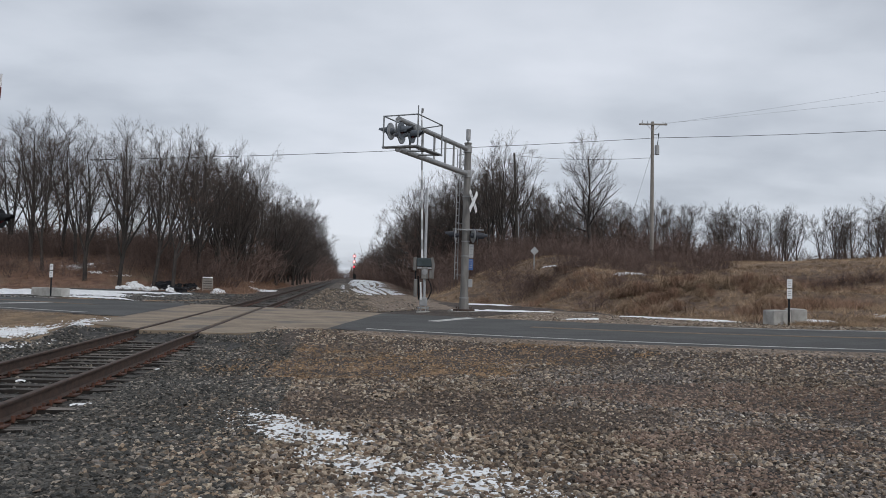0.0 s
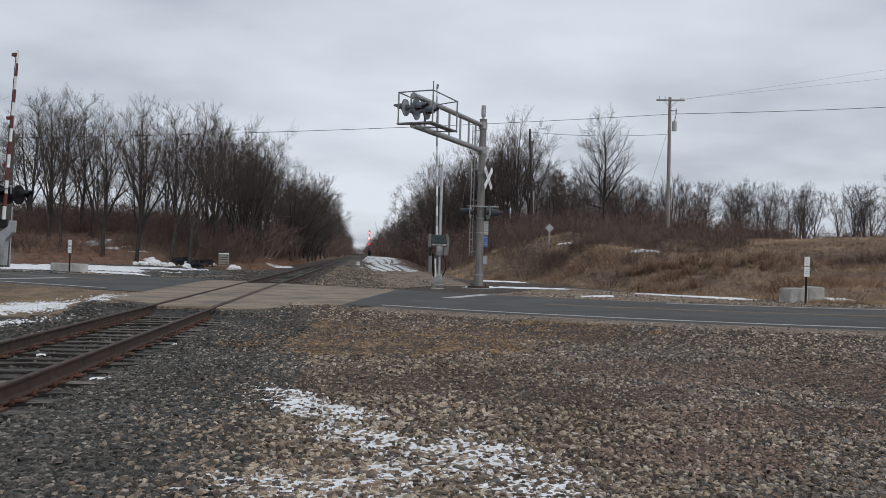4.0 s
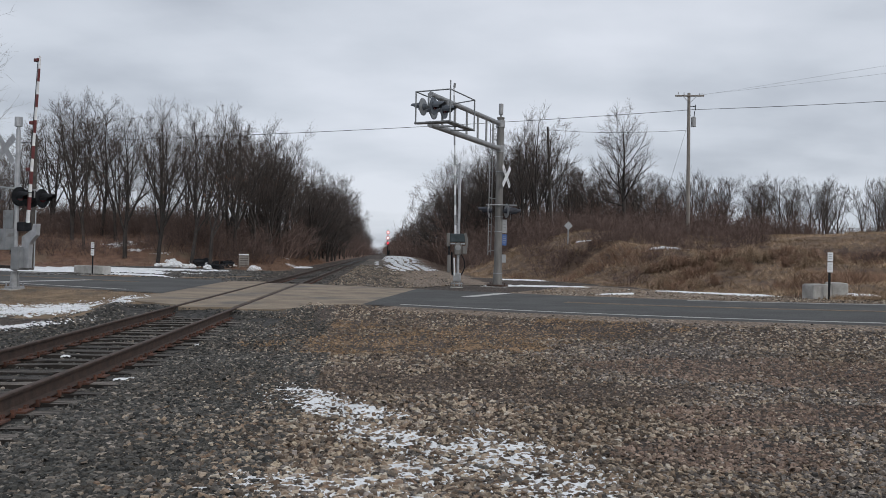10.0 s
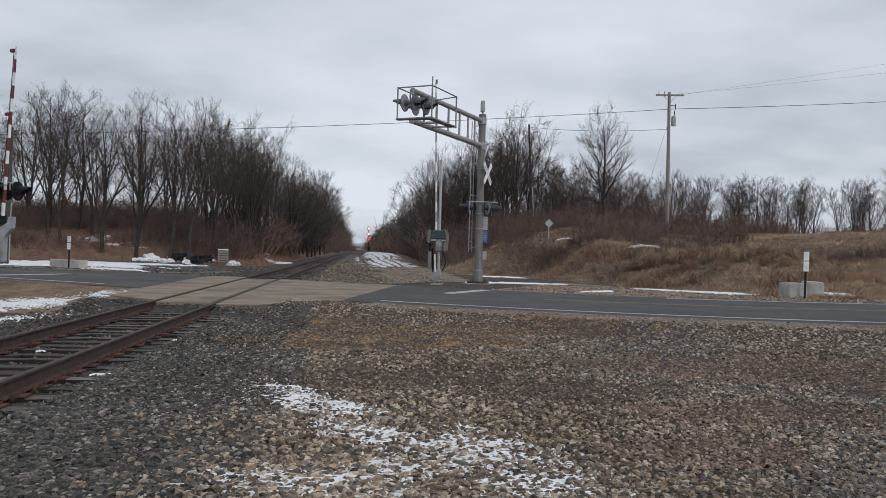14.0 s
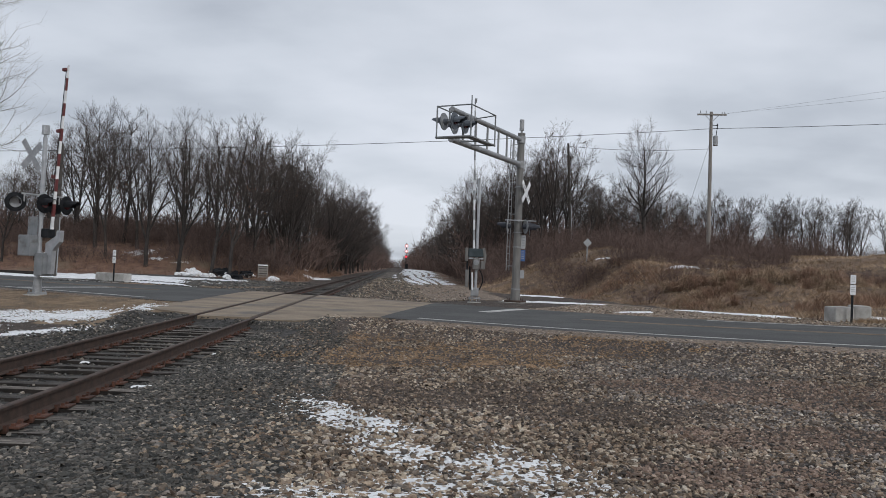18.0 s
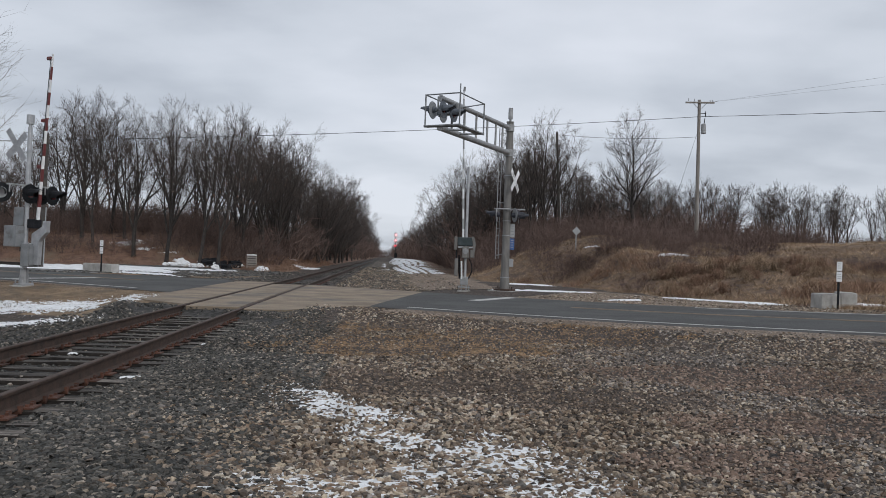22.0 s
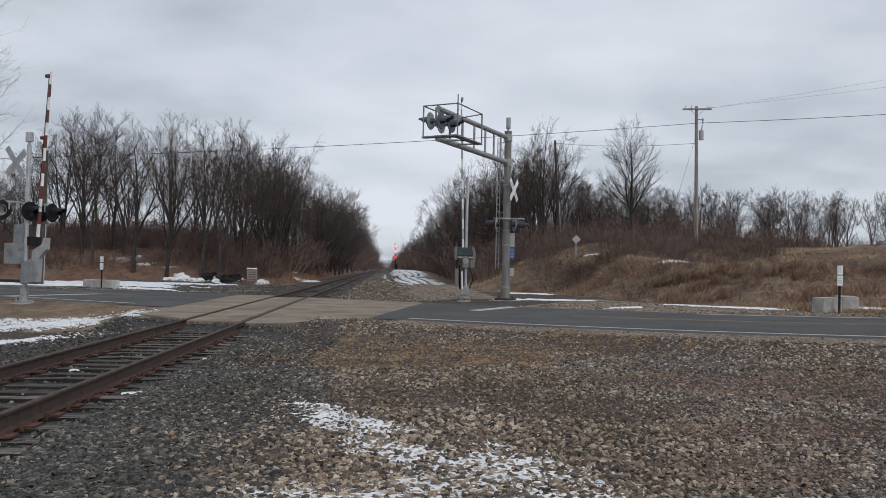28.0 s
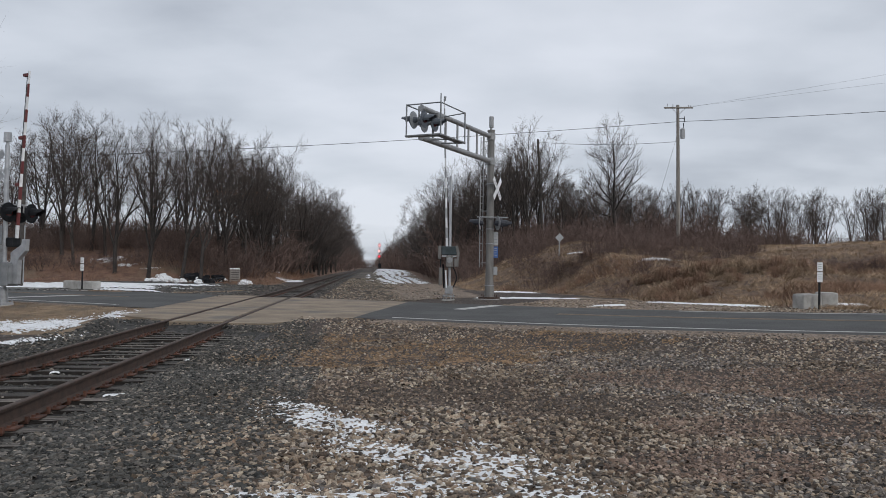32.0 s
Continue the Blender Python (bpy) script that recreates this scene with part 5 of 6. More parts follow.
def lettering(word, size, mat, parent, m):
    cu = bpy.data.curves.new("lettering", "FONT")
    cu.body, cu.size, cu.align_x, cu.extrude = word, size, "CENTER", 0.001
    tmp = bpy.data.objects.new("lettering", cu)
    me = bpy.data.meshes.new_from_object(tmp)
    bpy.data.objects.remove(tmp)
    me.materials.clear()
    me.materials.append(mat)
    ob = new("lettering", me)
    ob.parent = parent
    ob.matrix_basis = m
    return ob


ALONG, ACROSS = Vector((UX, UY, 0)), Vector((NX, NY, 0))


def build_cantilever():
    x, y = 5.24, 33.9
    top = thing("cantilever_signal", pose(x, y, ground(x, y)), "tall galvanised cantilever flashing-light signal with walkway over the road", "crossing signal")
    z0 = -ground(x, y)

    def P(l, u, z):
        return -ACROSS * l + ALONG * u + Vector((0, 0, z + z0))
    bm = B()
    rod(bm, (0, 0, 0.1), (0, 0, 0.8), 0.225, 0.18, 24)
    rod(bm, (0, 0, 0.8), (0, 0, 7.45), 0.178, 0.15, 24)
    ring_disc(bm, (0, 0, 7.47), (0, 0, 1), 0.17, 0.05)
    part("mast", bm, DIRTY_GALV, top, smooth_faces=False)
    bm = B()
    rod(bm, (0, 0, 7.45), (0, 0, 7.75), 0.05, n=10)
    rod(bm, (0, 0, 7.62), (0, 0, 8.1), 0.1, 0.1, 14)
    part("bell", bm, GALV, top, "grey warning bell on the mast top")
    bm = B()
    box(bm, (0, 0, 0.06), (0.75, 0.75, 0.1), 0.02, Matrix.Rotation(radians(-31), 3, "Z"))
    for sx in (-0.28, 0.28):
        for sy in (-0.28, 0.28):
            rod(bm, (sx, sy, 0.05), (sx, sy, 0.2), 0.025, n=6)
    part("base_plate", bm, RUST, top)
    bm = B()
    box(bm, (0, 0, -0.15), (1.15, 1.15, 0.34), 0.03, Matrix.Rotation(radians(-31), 3, "Z"))
    part("footing", bm, CONCRETE, top, "low concrete footing")
    for z, r in ((6.1, 0.115), (7.2, 0.1)):
        bm = B()
        rod(bm, P(0.1, 0, z), P(6.75, 0, z), r, r * 0.95, 18)
        ring_disc(bm, P(6.76, 0, z), ACROSS, r * 1.05, 0.03)
        part("arm", bm, GALV, top, "horizontal galvanised arm tube")
        bm = B()
        ring_disc(bm, P(0.02, 0, z), (0, 0, 1), 0.195, 0.3, 20)
        part("collar", bm, GALV, top)
    for l in (0.85, 1.6, 2.5, 3.6, 4.7, 5.8):
        bm = B()
        rod(bm, P(l, 0, 6.1), P(l, 0, 7.2), 0.045, n=10)
        part("strut", bm, GALV, top)
    # service planks beside the arm and their railing
    for a, b, c2, d2 in ((5.05, 7.25, 0.72, 1.02), (6.98, 7.25, -0.42, 0.7)):
        bm = B()
        box(bm, P((a + b) / 2, (c2 + d2) / 2, 6.1), (b - a, d2 - c2, 0.05), 0.008, Matrix.Rotation(radians(59), 3, "Z"))
        part("walkway_plank", bm, GREY_PAINT, top, "grey service plank")
    for l in (5.3, 6.2, 7.0):
        bm = B()
        rod(bm, P(l, -0.1, 6.1), P(l, 1.0, 6.07), 0.03, n=6)
        part("plank_bracket", bm, GREY_PAINT, top)
    rails = ((5.1, 1.0), (7.2, 1.0), (7.2, -0.38), (6.0, -0.38))
    for l, u in rails[:3]:
        bm = B()
        rod(bm, P(l, u, 6.05), P(l, u, 7.25), 0.028, n=8)
        part("railing_post", bm, GREY_PAINT, top)
    for (l, u), (l2, u2) in zip(rails, rails[1:]):
        bm = B()
        rod(bm, P(l, u, 7.23), P(l2, u2, 7.23), 0.024, n=8)
        part("handrail", bm, GREY_PAINT, top)
    bm = B()
    rod(bm, P(5.1, 1.0, 7.23), P(5.1, 0.1, 7.15), 0.022, n=8)
    part("handrail", bm, GREY_PAINT, top)
    bm = B()
    rod(bm, P(7.2, 1.0, 7.2), P(7.2, 1.0, 7.55), 0.022, n=8)
    part("railing_post", bm, GREY_PAINT, top)
    # two pairs of lamps at the arm's end, back to back
    for l in (6.95, 6.1):
        for d in (-1, 1):
            flasher(top, P(l, 0.22 * d, 6.72), ALONG * d, skin=LAMP_GREY)
        bm = B()
        rod(bm, P(l, -0.2, 6.72), P(l, 0.2, 6.72), 0.06, n=10)
        rod(bm, P(l, 0, 6.72), P(l, 0, 7.2), 0.035, n=8)
        part("lamp_bracket", bm, GREY_PAINT, top)
    bm = B()
    box(bm, P(5.55, 0.05, 7.0), (0.5, 0.32, 0.35), 0.03, Matrix.Rotation(radians(59), 3, "Z"))
    part("junction_box", bm, GREY_PAINT, top)
    # mast lamps
    bm = B()
    rod(bm, Vector((-0.62, -0.28, 3.6 + z0)), Vector((0.75, -0.3, 3.6 + z0)), 0.03, n=8)
    for px in (-0.45, 0.3):
        rod(bm, Vector((px, -0.27, 3.35 + z0)), Vector((px, -0.27, 3.6 + z0)), 0.025, n=8)
    rod(bm, Vector((0, 0, 3.6 + z0)), Vector((0, -0.3, 3.6 + z0)), 0.05, n=8)
    part("lamp_crossarm", bm, GALV, top)
    flasher(top, Vector((-0.50, -0.25, 3.34 + z0)), (-0.93, 0.3, 0))
    flasher(top, Vector((0.30, -0.35, 3.34 + z0)), (0.96, 0.22, 0))
    flasher(top, Vector((0.62, 0.45, 3.32 + z0)), (0.97, -0.15, 0))
    crossbuck(top, P(-0.05, 0.30, 4.88), ALONG)
    # ladder up the back
    for e in (-0.16, 0.16):
        bm = B()
        rod(bm, P(e + 0.0, -0.42, 1.4), P(e, -0.42, 7.2), 0.022, n=6)
        part("ladder_rail", bm, GALV, top)
    for k in range(19):
        bm = B()
        z = 1.55 + k * 0.3
        rod(bm, P(-0.16, -0.42, z), P(0.16, -0.42, z), 0.014, n=6)
        part("rung", bm, GALV, top)
    for z in (1.6, 3.9, 5.3, 7.0):
        bm = B()
        rod(bm, P(0, -0.42, z), P(0, -0.15, z), 0.02, n=6)
        part("ladder_stay", bm, GALV, top)
    # plates on the mast
    for z, hgt, mat, lab in ((2.68, 0.6, SIGN_GREY, "grey notice plate with unreadable lines"), (2.08, 0.5, SIGN_BLUE, "blue emergency notice plate with white lines")):
        bm = B()
        box(bm, P(-0.2, 0.2, z), (0.22, 0.012, hgt), 0.003, Matrix.Rotation(radians(10), 3, "Z"))
        pl = part("notice_plate", bm, mat, top, lab)
        for k in range(4):
            bm = B()
            box(bm, P(-0.2, 0.2, z + hgt * (0.33 - 0.2 * k)) + Vector((0.0, -0.008, 0)), (0.14, 0.004, 0.022), 0, Matrix.Rotation(radians(10), 3, "Z"))
            part("text_bar", bm, SIGN_GREY if mat is SIGN_BLUE else GREY_PAINT, pl)
    bm = B()
    box(bm, P(-0.18, 0.2, 1.25), (0.18, 0.14, 0.36), 0.015)
    part("switch_box", bm, SIGN_GREY, top, "small grey switch box on the mast")
    for z in (0.6, 2.45, 3.1, 5.1):
        bm = B()
        ring_disc(bm, (0, 0, z), (0, 0, 1), 0.19 if z > 1 else 0.21, 0.04, 24)
        part("band", bm, GALV, top)


def build_gate(x, y, arm_up, arm_lean, arm_len, name_label, full):
    """A crossing gate: footing, mast, machine case, counterweights and a raised arm."""
    g = ground(x, y)
    top = thing("crossing_gate", pose(x, y, g), name_label, "crossing gate", "crossing gates")
    z0 = -g

    def P(l, u, z):
        return ACROSS * l + ALONG * u + Vector((0, 0, z + z0))
    R = Matrix.Rotation(radians(-31), 3, "Z")
    bm = B()
    box(bm, P(0, 0, 0.0), (0.42, 0.42, 0.08), 0.01, R)
    for a in (-0.17, 0.17):
        for b in (-0.17, 0.17):
            rod(bm, P(a, b, 0.02), P(a, b, 0.14), 0.022, n=6)
    part("base_plate", bm, GALV, top)
    bm = B()
    box(bm, P(0, 0, -0.12), (0.6, 0.6, 0.18), 0.03, R)
    part("footing", bm, CONCRETE, top, "concrete footing")
    mast_top = 5.1 if full else 5.25
    bm = B()
    rod(bm, P(0, 0, 0), P(0, 0, mast_top), 0.07, n=16)
    part("mast", bm, ALUMINIUM, top)
    for e in (-0.11, 0.11):
        bm = B()
        box(bm, P(0, e, 0.28), (0.14, 0.02, 0.5), 0.005, R)
        part("foot_plate", bm, GALV, top)
    bm = B()
    rod(bm, P(0, 0, 0.04), P(0, 0, 0.5), 0.15, 0.11, 16)
    part("mast_foot", bm, GALV, top)
    # machine case low on the mast
    bm = B()
    box(bm, P(0.0, 0.24, 0.95), (0.36, 0.42, 0.75), 0.03, R)
    case = part("machine_case", bm, GREY_PAINT, top, "grey gate machine case")
    bm = B()
    box(bm, P(0.0, 0.45, 0.95), (0.03, 0.34, 0.62), 0.01, R)
    part("case_door", bm, GREY_PAINT, case)
    # swinging bracket with counterweight, and the arm
    d = (ACROSS * arm_lean[0] + ALONG * arm_lean[1] + Vector((0, 0, 1))).normalized()
    pivot = P(0.1, 0.26, 1.55)
    bm = B()
    cut = [(-0.16, -0.85), (0.18, -0.85), (0.22, -0.1), (0.32, 0.02), (0.56, 0.2), (0.58, 0.56), (0.4, 0.56), (0.36, 0.38), (0.05, 0.24), (-0.16, 0.14)]
    lo = [bm.verts.new(P(0.1, 0.47, 1.5) + ALONG * (0.95 * a) + Vector((0, 0, b)) + ACROSS * -0.12) for a, b in cut]
    hi = [bm.verts.new(P(0.1, 0.47, 1.5) + ALONG * (0.95 * a) + Vector((0, 0, b)) + ACROSS * 0.02) for a, b in cut]
    bm.faces.new(lo)
    bm.faces.new(hi[::-1])
    for i in range(len(cut)):
        j = (i + 1) % len(cut)
        bm.faces.new((lo[j], lo[i], hi[i], hi[j]))
    bmesh.ops.recalc_face_normals(bm, faces=bm.faces)
    part("counterweight_bracket", bm, ALUMINIUM, top, "pale curved counterweight bracket")
    bm = B()
    box(bm, pivot + Vector((0, 0, 0.42)), (0.32, 0.3, 0.3), 0.03, R)
    part("arm_clamp", bm, BLACK, top)
    base = P(0.1, 0.42, 2.1) if full else P(0.0, -0.06, 2.1)
    k = round(arm_len / 0.41)
    bm = B()
    rod(bm, base, base + d * arm_len, 0.062, 0.034, n=4)
    arm = part("gate_arm", bm, SIGN_WHITE, top, "raised red and white banded gate arm" if full else "raised white gate arm seen edge on")
    for i in range(1, k, 2):
        a, b = base + d * (arm_len * i / k), base + d * (arm_len * (i + 1) / k)
        bm = B()
        rod(bm, a, b, 0.062 - 0.028 * i / k + 0.004, 0.062 - 0.028 * (i + 1) / k + 0.004, n=4)
        part("band", bm, RED_BAND if full else SIGN_GREY, arm, "dark red reflective band" if full else "")
    for f in (0.995, 0.62, 0.34) if full else (0.62,):
        bm = B()
        p = base + d * (arm_len * f)
        box(bm, p + (-ALONG * 0.14 + Vector((0, 0, -0.1))), (0.2, 0.12, 0.11), 0.03, R)
        part("arm_lamp", bm, RED_BAND if full else BLACK, arm, "small red arm lamp")
    bm = B()
    rod(bm, base - ALONG * 0.1, base + d * arm_len * 0.98 - ALONG * 0.09, 0.012, n=5)
    part("lamp_cable", bm, BLACK, arm)
    if full:
        bm = B()
        rod(bm, P(0, 0, 5.1), P(0, 0, 5.3), 0.05, n=8)
        rod(bm, P(0, 0, 5.2), P(0, 0, 5.5), 0.12, n=12)
        part("bell", bm, ALUMINIUM, top, "grey warning bell on the mast top")
        crossbuck(top, P(-0.3, -0.2, 4.48), (-0.98, 0.2, 0), True)
        bm = B()
        rod(bm, P(-0.72, 0.0, 3.2), P(0.72, 0.0, 3.2), 0.028, n=8)
        for l in (-0.62, 0.62):
            rod(bm, P(l, 0, 2.95), P(l, 0, 3.2), 0.024, n=8)
        part("lamp_crossarm", bm, GALV, top)
        flasher(top, P(-0.72, -0.28, 2.93), (0.35, -0.93, 0), True, skin=BLACK, rear=BLACK)
        flasher(top, P(0.0, 0.14, 2.93), (0.92, -0.38, 0), skin=BLACK, rear=BLACK)
        flasher(top, P(0.74, 0.22, 2.93), (0.96, -0.25, 0), skin=BLACK, rear=BLACK)
        flasher(top, P(0.62, -0.2, 2.93), -ALONG, skin=BLACK, rear=BLACK)
        bm = B()
        box(bm, P(-0.15, -0.3, 1.55), (0.62, 0.4, 0.68), 0.03, R)
        part("relay_box", bm, GREY_PAINT, top, "grey metal relay box")
        bm = B()
        box(bm, P(-0.1, -0.25, 2.2), (0.5, 0.02, 0.6), 0.01, R)
        part("sign_plate", bm, GREY_PAINT, top, "dull grey back of a small sign")


def build_far_gate():
    """The gate beside the cantilever: machine, counterweight slabs and an upright arm seen edge on."""
    x, y = 3.3, 32.55
    g = ground(x, y)
    top = thing("crossing_gate", pose(x, y, g, 0, 0, -6), "grey crossing gate with its white arm raised upright", "crossing gate", "crossing gates")
    z0 = -g
    v = lambda a, b, c: Vector((a, b, c + z0))
    bm = B()
    rod(bm, v(0, 0, -0.2), v(0, 0, 0.02), 0.30, 0.28, 20)
    part("footing", bm, CONCRETE, top, "round concrete footing")
    bm = B()
    ring_disc(bm, v(0, 0, 0.16), (0, 0, 1), 0.26, 0.04, 20)
    for k in range(6):
        a = k * 1.047
        rod(bm, v(0.2 * math.cos(a), 0.2 * math.sin(a), 0.05), v(0.2 * math.cos(a), 0.2 * math.sin(a), 0.24), 0.025, n=6)
    part("base_flange", bm, GALV, top)
    bm = B()
    box(bm, v(0, 0, 0.42), (0.34, 0.34, 0.36), 0.05)
    part("mast_foot", bm, GALV, top)
    bm = B()
    rod(bm, v(0.03, 0, 0.5), v(0.03, 0, 5.25), 0.062, n=14)
    part("mast", bm, ALUMINIUM, top)
    bm = B()
    box(bm, v(0, 0, 2.08), (0.66, 0.36, 0.36), 0.04)
    part("gear_case", bm, TEAL_PAINT, top, "dark blue-green gear case")
    bm = B()
    box(bm, v(0.02, -0.05, 1.62), (0.3, 0.4, 0.5), 0.06)
    m = part("gate_machine", bm, DIRTY_GALV, top, "grey gate machine")
    bm = B()
    ring_disc(bm, v(0.02, -0.27, 1.68), (0, 1, 0), 0.12, 0.06, 18)
    part("cover", bm, GALV, m)
    bm = B()
    box(bm, v(0, -0.1, 1.84), (0.62, 0.2, 0.06), 0.01)
    part("cross_plate", bm, ALUMINIUM, top)
    for a, b0, b1, w in ((-0.40, 1.72, 2.28, 0.13), (-0.35, 0.62, 1.36, 0.15), (0.30, 1.4, 1.75, 0.2)):
        bm = B()
        box(bm, v(a, 0.0, (b0 + b1) / 2), (w, 0.34, b1 - b0), 0.03)
        part("counterweight", bm, DIRTY_GALV, top, "grey slab counterweight")
    bm = B()
    for p, q in ((v(-0.36, 0, 1.3), v(-0.36, 0, 1.8)), (v(-0.2, 0.05, 0.5), v(-0.25, 0.05, 1.5))):
        rod(bm, p, q, 0.035, n=8)
    part("linkage", bm, BLACK, top)
    bm = B()
    cut = [(0.2, 1.5), (0.34, 1.75), (0.30, 2.1), (0.26, 2.28), (0.36, 2.3), (0.44, 2.0), (0.42, 1.7), (0.3, 1.42)]
    lo = [bm.verts.new(v(a, -0.2, b)) for a, b in cut]
    hi = [bm.verts.new(v(a, -0.1, b)) for a, b in cut]
    bm.faces.new(lo)
    bm.faces.new(hi[::-1])
    for i in range(len(cut)):
        j = (i + 1) % len(cut)
        bm.faces.new((lo[j], lo[i], hi[i], hi[j]))
    bmesh.ops.recalc_face_normals(bm, faces=bm.faces)
    part("bracket", bm, DIRTY_GALV, top, "grey curved bracket")
    bm = B()
    rod(bm, v(-0.1, -0.15, 0.5), v(-0.14, -0.15, 1.25), 0.035, n=8)
    part("conduit", bm, SIGN_WHITE, top, "white conduit pipe")
    V, F = [], []
    pts = [Vector((0.12 + 0.2 * math.sin(k / 8 * 3.14), -0.12, z0 + 0.45 + 1.0 * k / 8)) for k in range(9)]
    tube(V, F, pts, [0.025] * 9, 6)
    raw("cable", V, F, BLACK, top)
    bm = B()
    rod(bm, v(-0.10, 0.05, 2.2), v(-0.30, 0.05, 8.55), 0.055, 0.03, 6)
    arm = part("gate_arm", bm, SIGN_WHITE, top, "raised white gate arm seen edge on")
    for k in range(1, 15, 2):
        f0, f1 = k / 15, (k + 1) / 15
        p = v(-0.10, 0.05, 2.2).lerp(v(-0.30, 0.05, 8.55), f0)
        q = v(-0.10, 0.05, 2.2).lerp(v(-0.30, 0.05, 8.55), f1)
        bm = B()
        rod(bm, p, q, 0.059 - 0.025 * f0, 0.059 - 0.025 * f1, 6)
        part("band", bm, SIGN_GREY, arm)
    bm = B()
    rod(bm, v(-0.28, -0.02, 8.45), v(-0.26, -0.1, 8.62), 0.05, n=8)
    part("arm_lamp", bm, SIGN_GREY, arm)
    bm = B()
    rod(bm, v(-0.45, -0.05, 4.72), v(0.12, -0.05, 4.72), 0.018, n=6)
    part("arm_rest", bm, ALUMINIUM, top)


def build_posts():
    # delineator posts with two small plates, beside concrete blocks
    for x, y, grp in ((-15.0, 42.05, 0), (15.1, 24.85, 1)):
        g = ground(x, y)
        post = thing("marker_post", pose(x, y, g, 0, 0, -8), "black steel post carrying two small white notice plates", "marker post", "marker posts")
        bm = B()
        box(bm, (0, 0, 0.6 - 0.05 * grp), (0.06, 0.06, 1.6 - 0.1 * grp), 0.006)
        part("post", bm, BLACK, post)
        for z, h, mat in ((1.55 - 0.11 * grp, 0.3, SIGN_WHITE), (1.18 - 0.09 * grp, 0.34, SIGN_WHITE)):
            bm = B()
            box(bm, (0, -0.04, z), (0.18, 0.01, h), 0.003)
            pl = part("plate", bm, mat, post, "small white notice plate with dark unreadable lines")
            for k in range(3):
                bm = B()
                box(bm, (0, -0.047, z + 0.08 - 0.07 * k), (0.11, 0.004, 0.018))
                part("text_bar", bm, SIGN_GREY, pl)
    rnd = random.Random(8)
    for x, y, l, turn in ((-15.25, 42.75, 1.95, -24), (14.95, 25.35, 0.72, 8), (15.72, 25.45, 0.6, -12)):
        bm = B()
        box(bm, (0, 0, 0.28), (l, 0.62, 0.56), 0.07)
        for v in bm.verts:
            v.co += Vector((noise.noise(v.co * 3 + Vector((x, 0, 0))), noise.noise(v.co * 3 + Vector((x, 4, 0))), noise.noise(v.co * 3 + Vector((x, 8, 0))))) * 0.03
        me = bpy.data.meshes.new("concrete_block")
        bm.to_mesh(me)
        bm.free()
        me.materials.append(CONCRETE)
        ob = new("concrete_block", me)
        ob.matrix_basis = pose(x, y, ground(x, y) - 0.04, 0, 0, turn)
        tagged(ob, "weathered grey concrete barrier block beside the road", "concrete block", "concrete blocks")


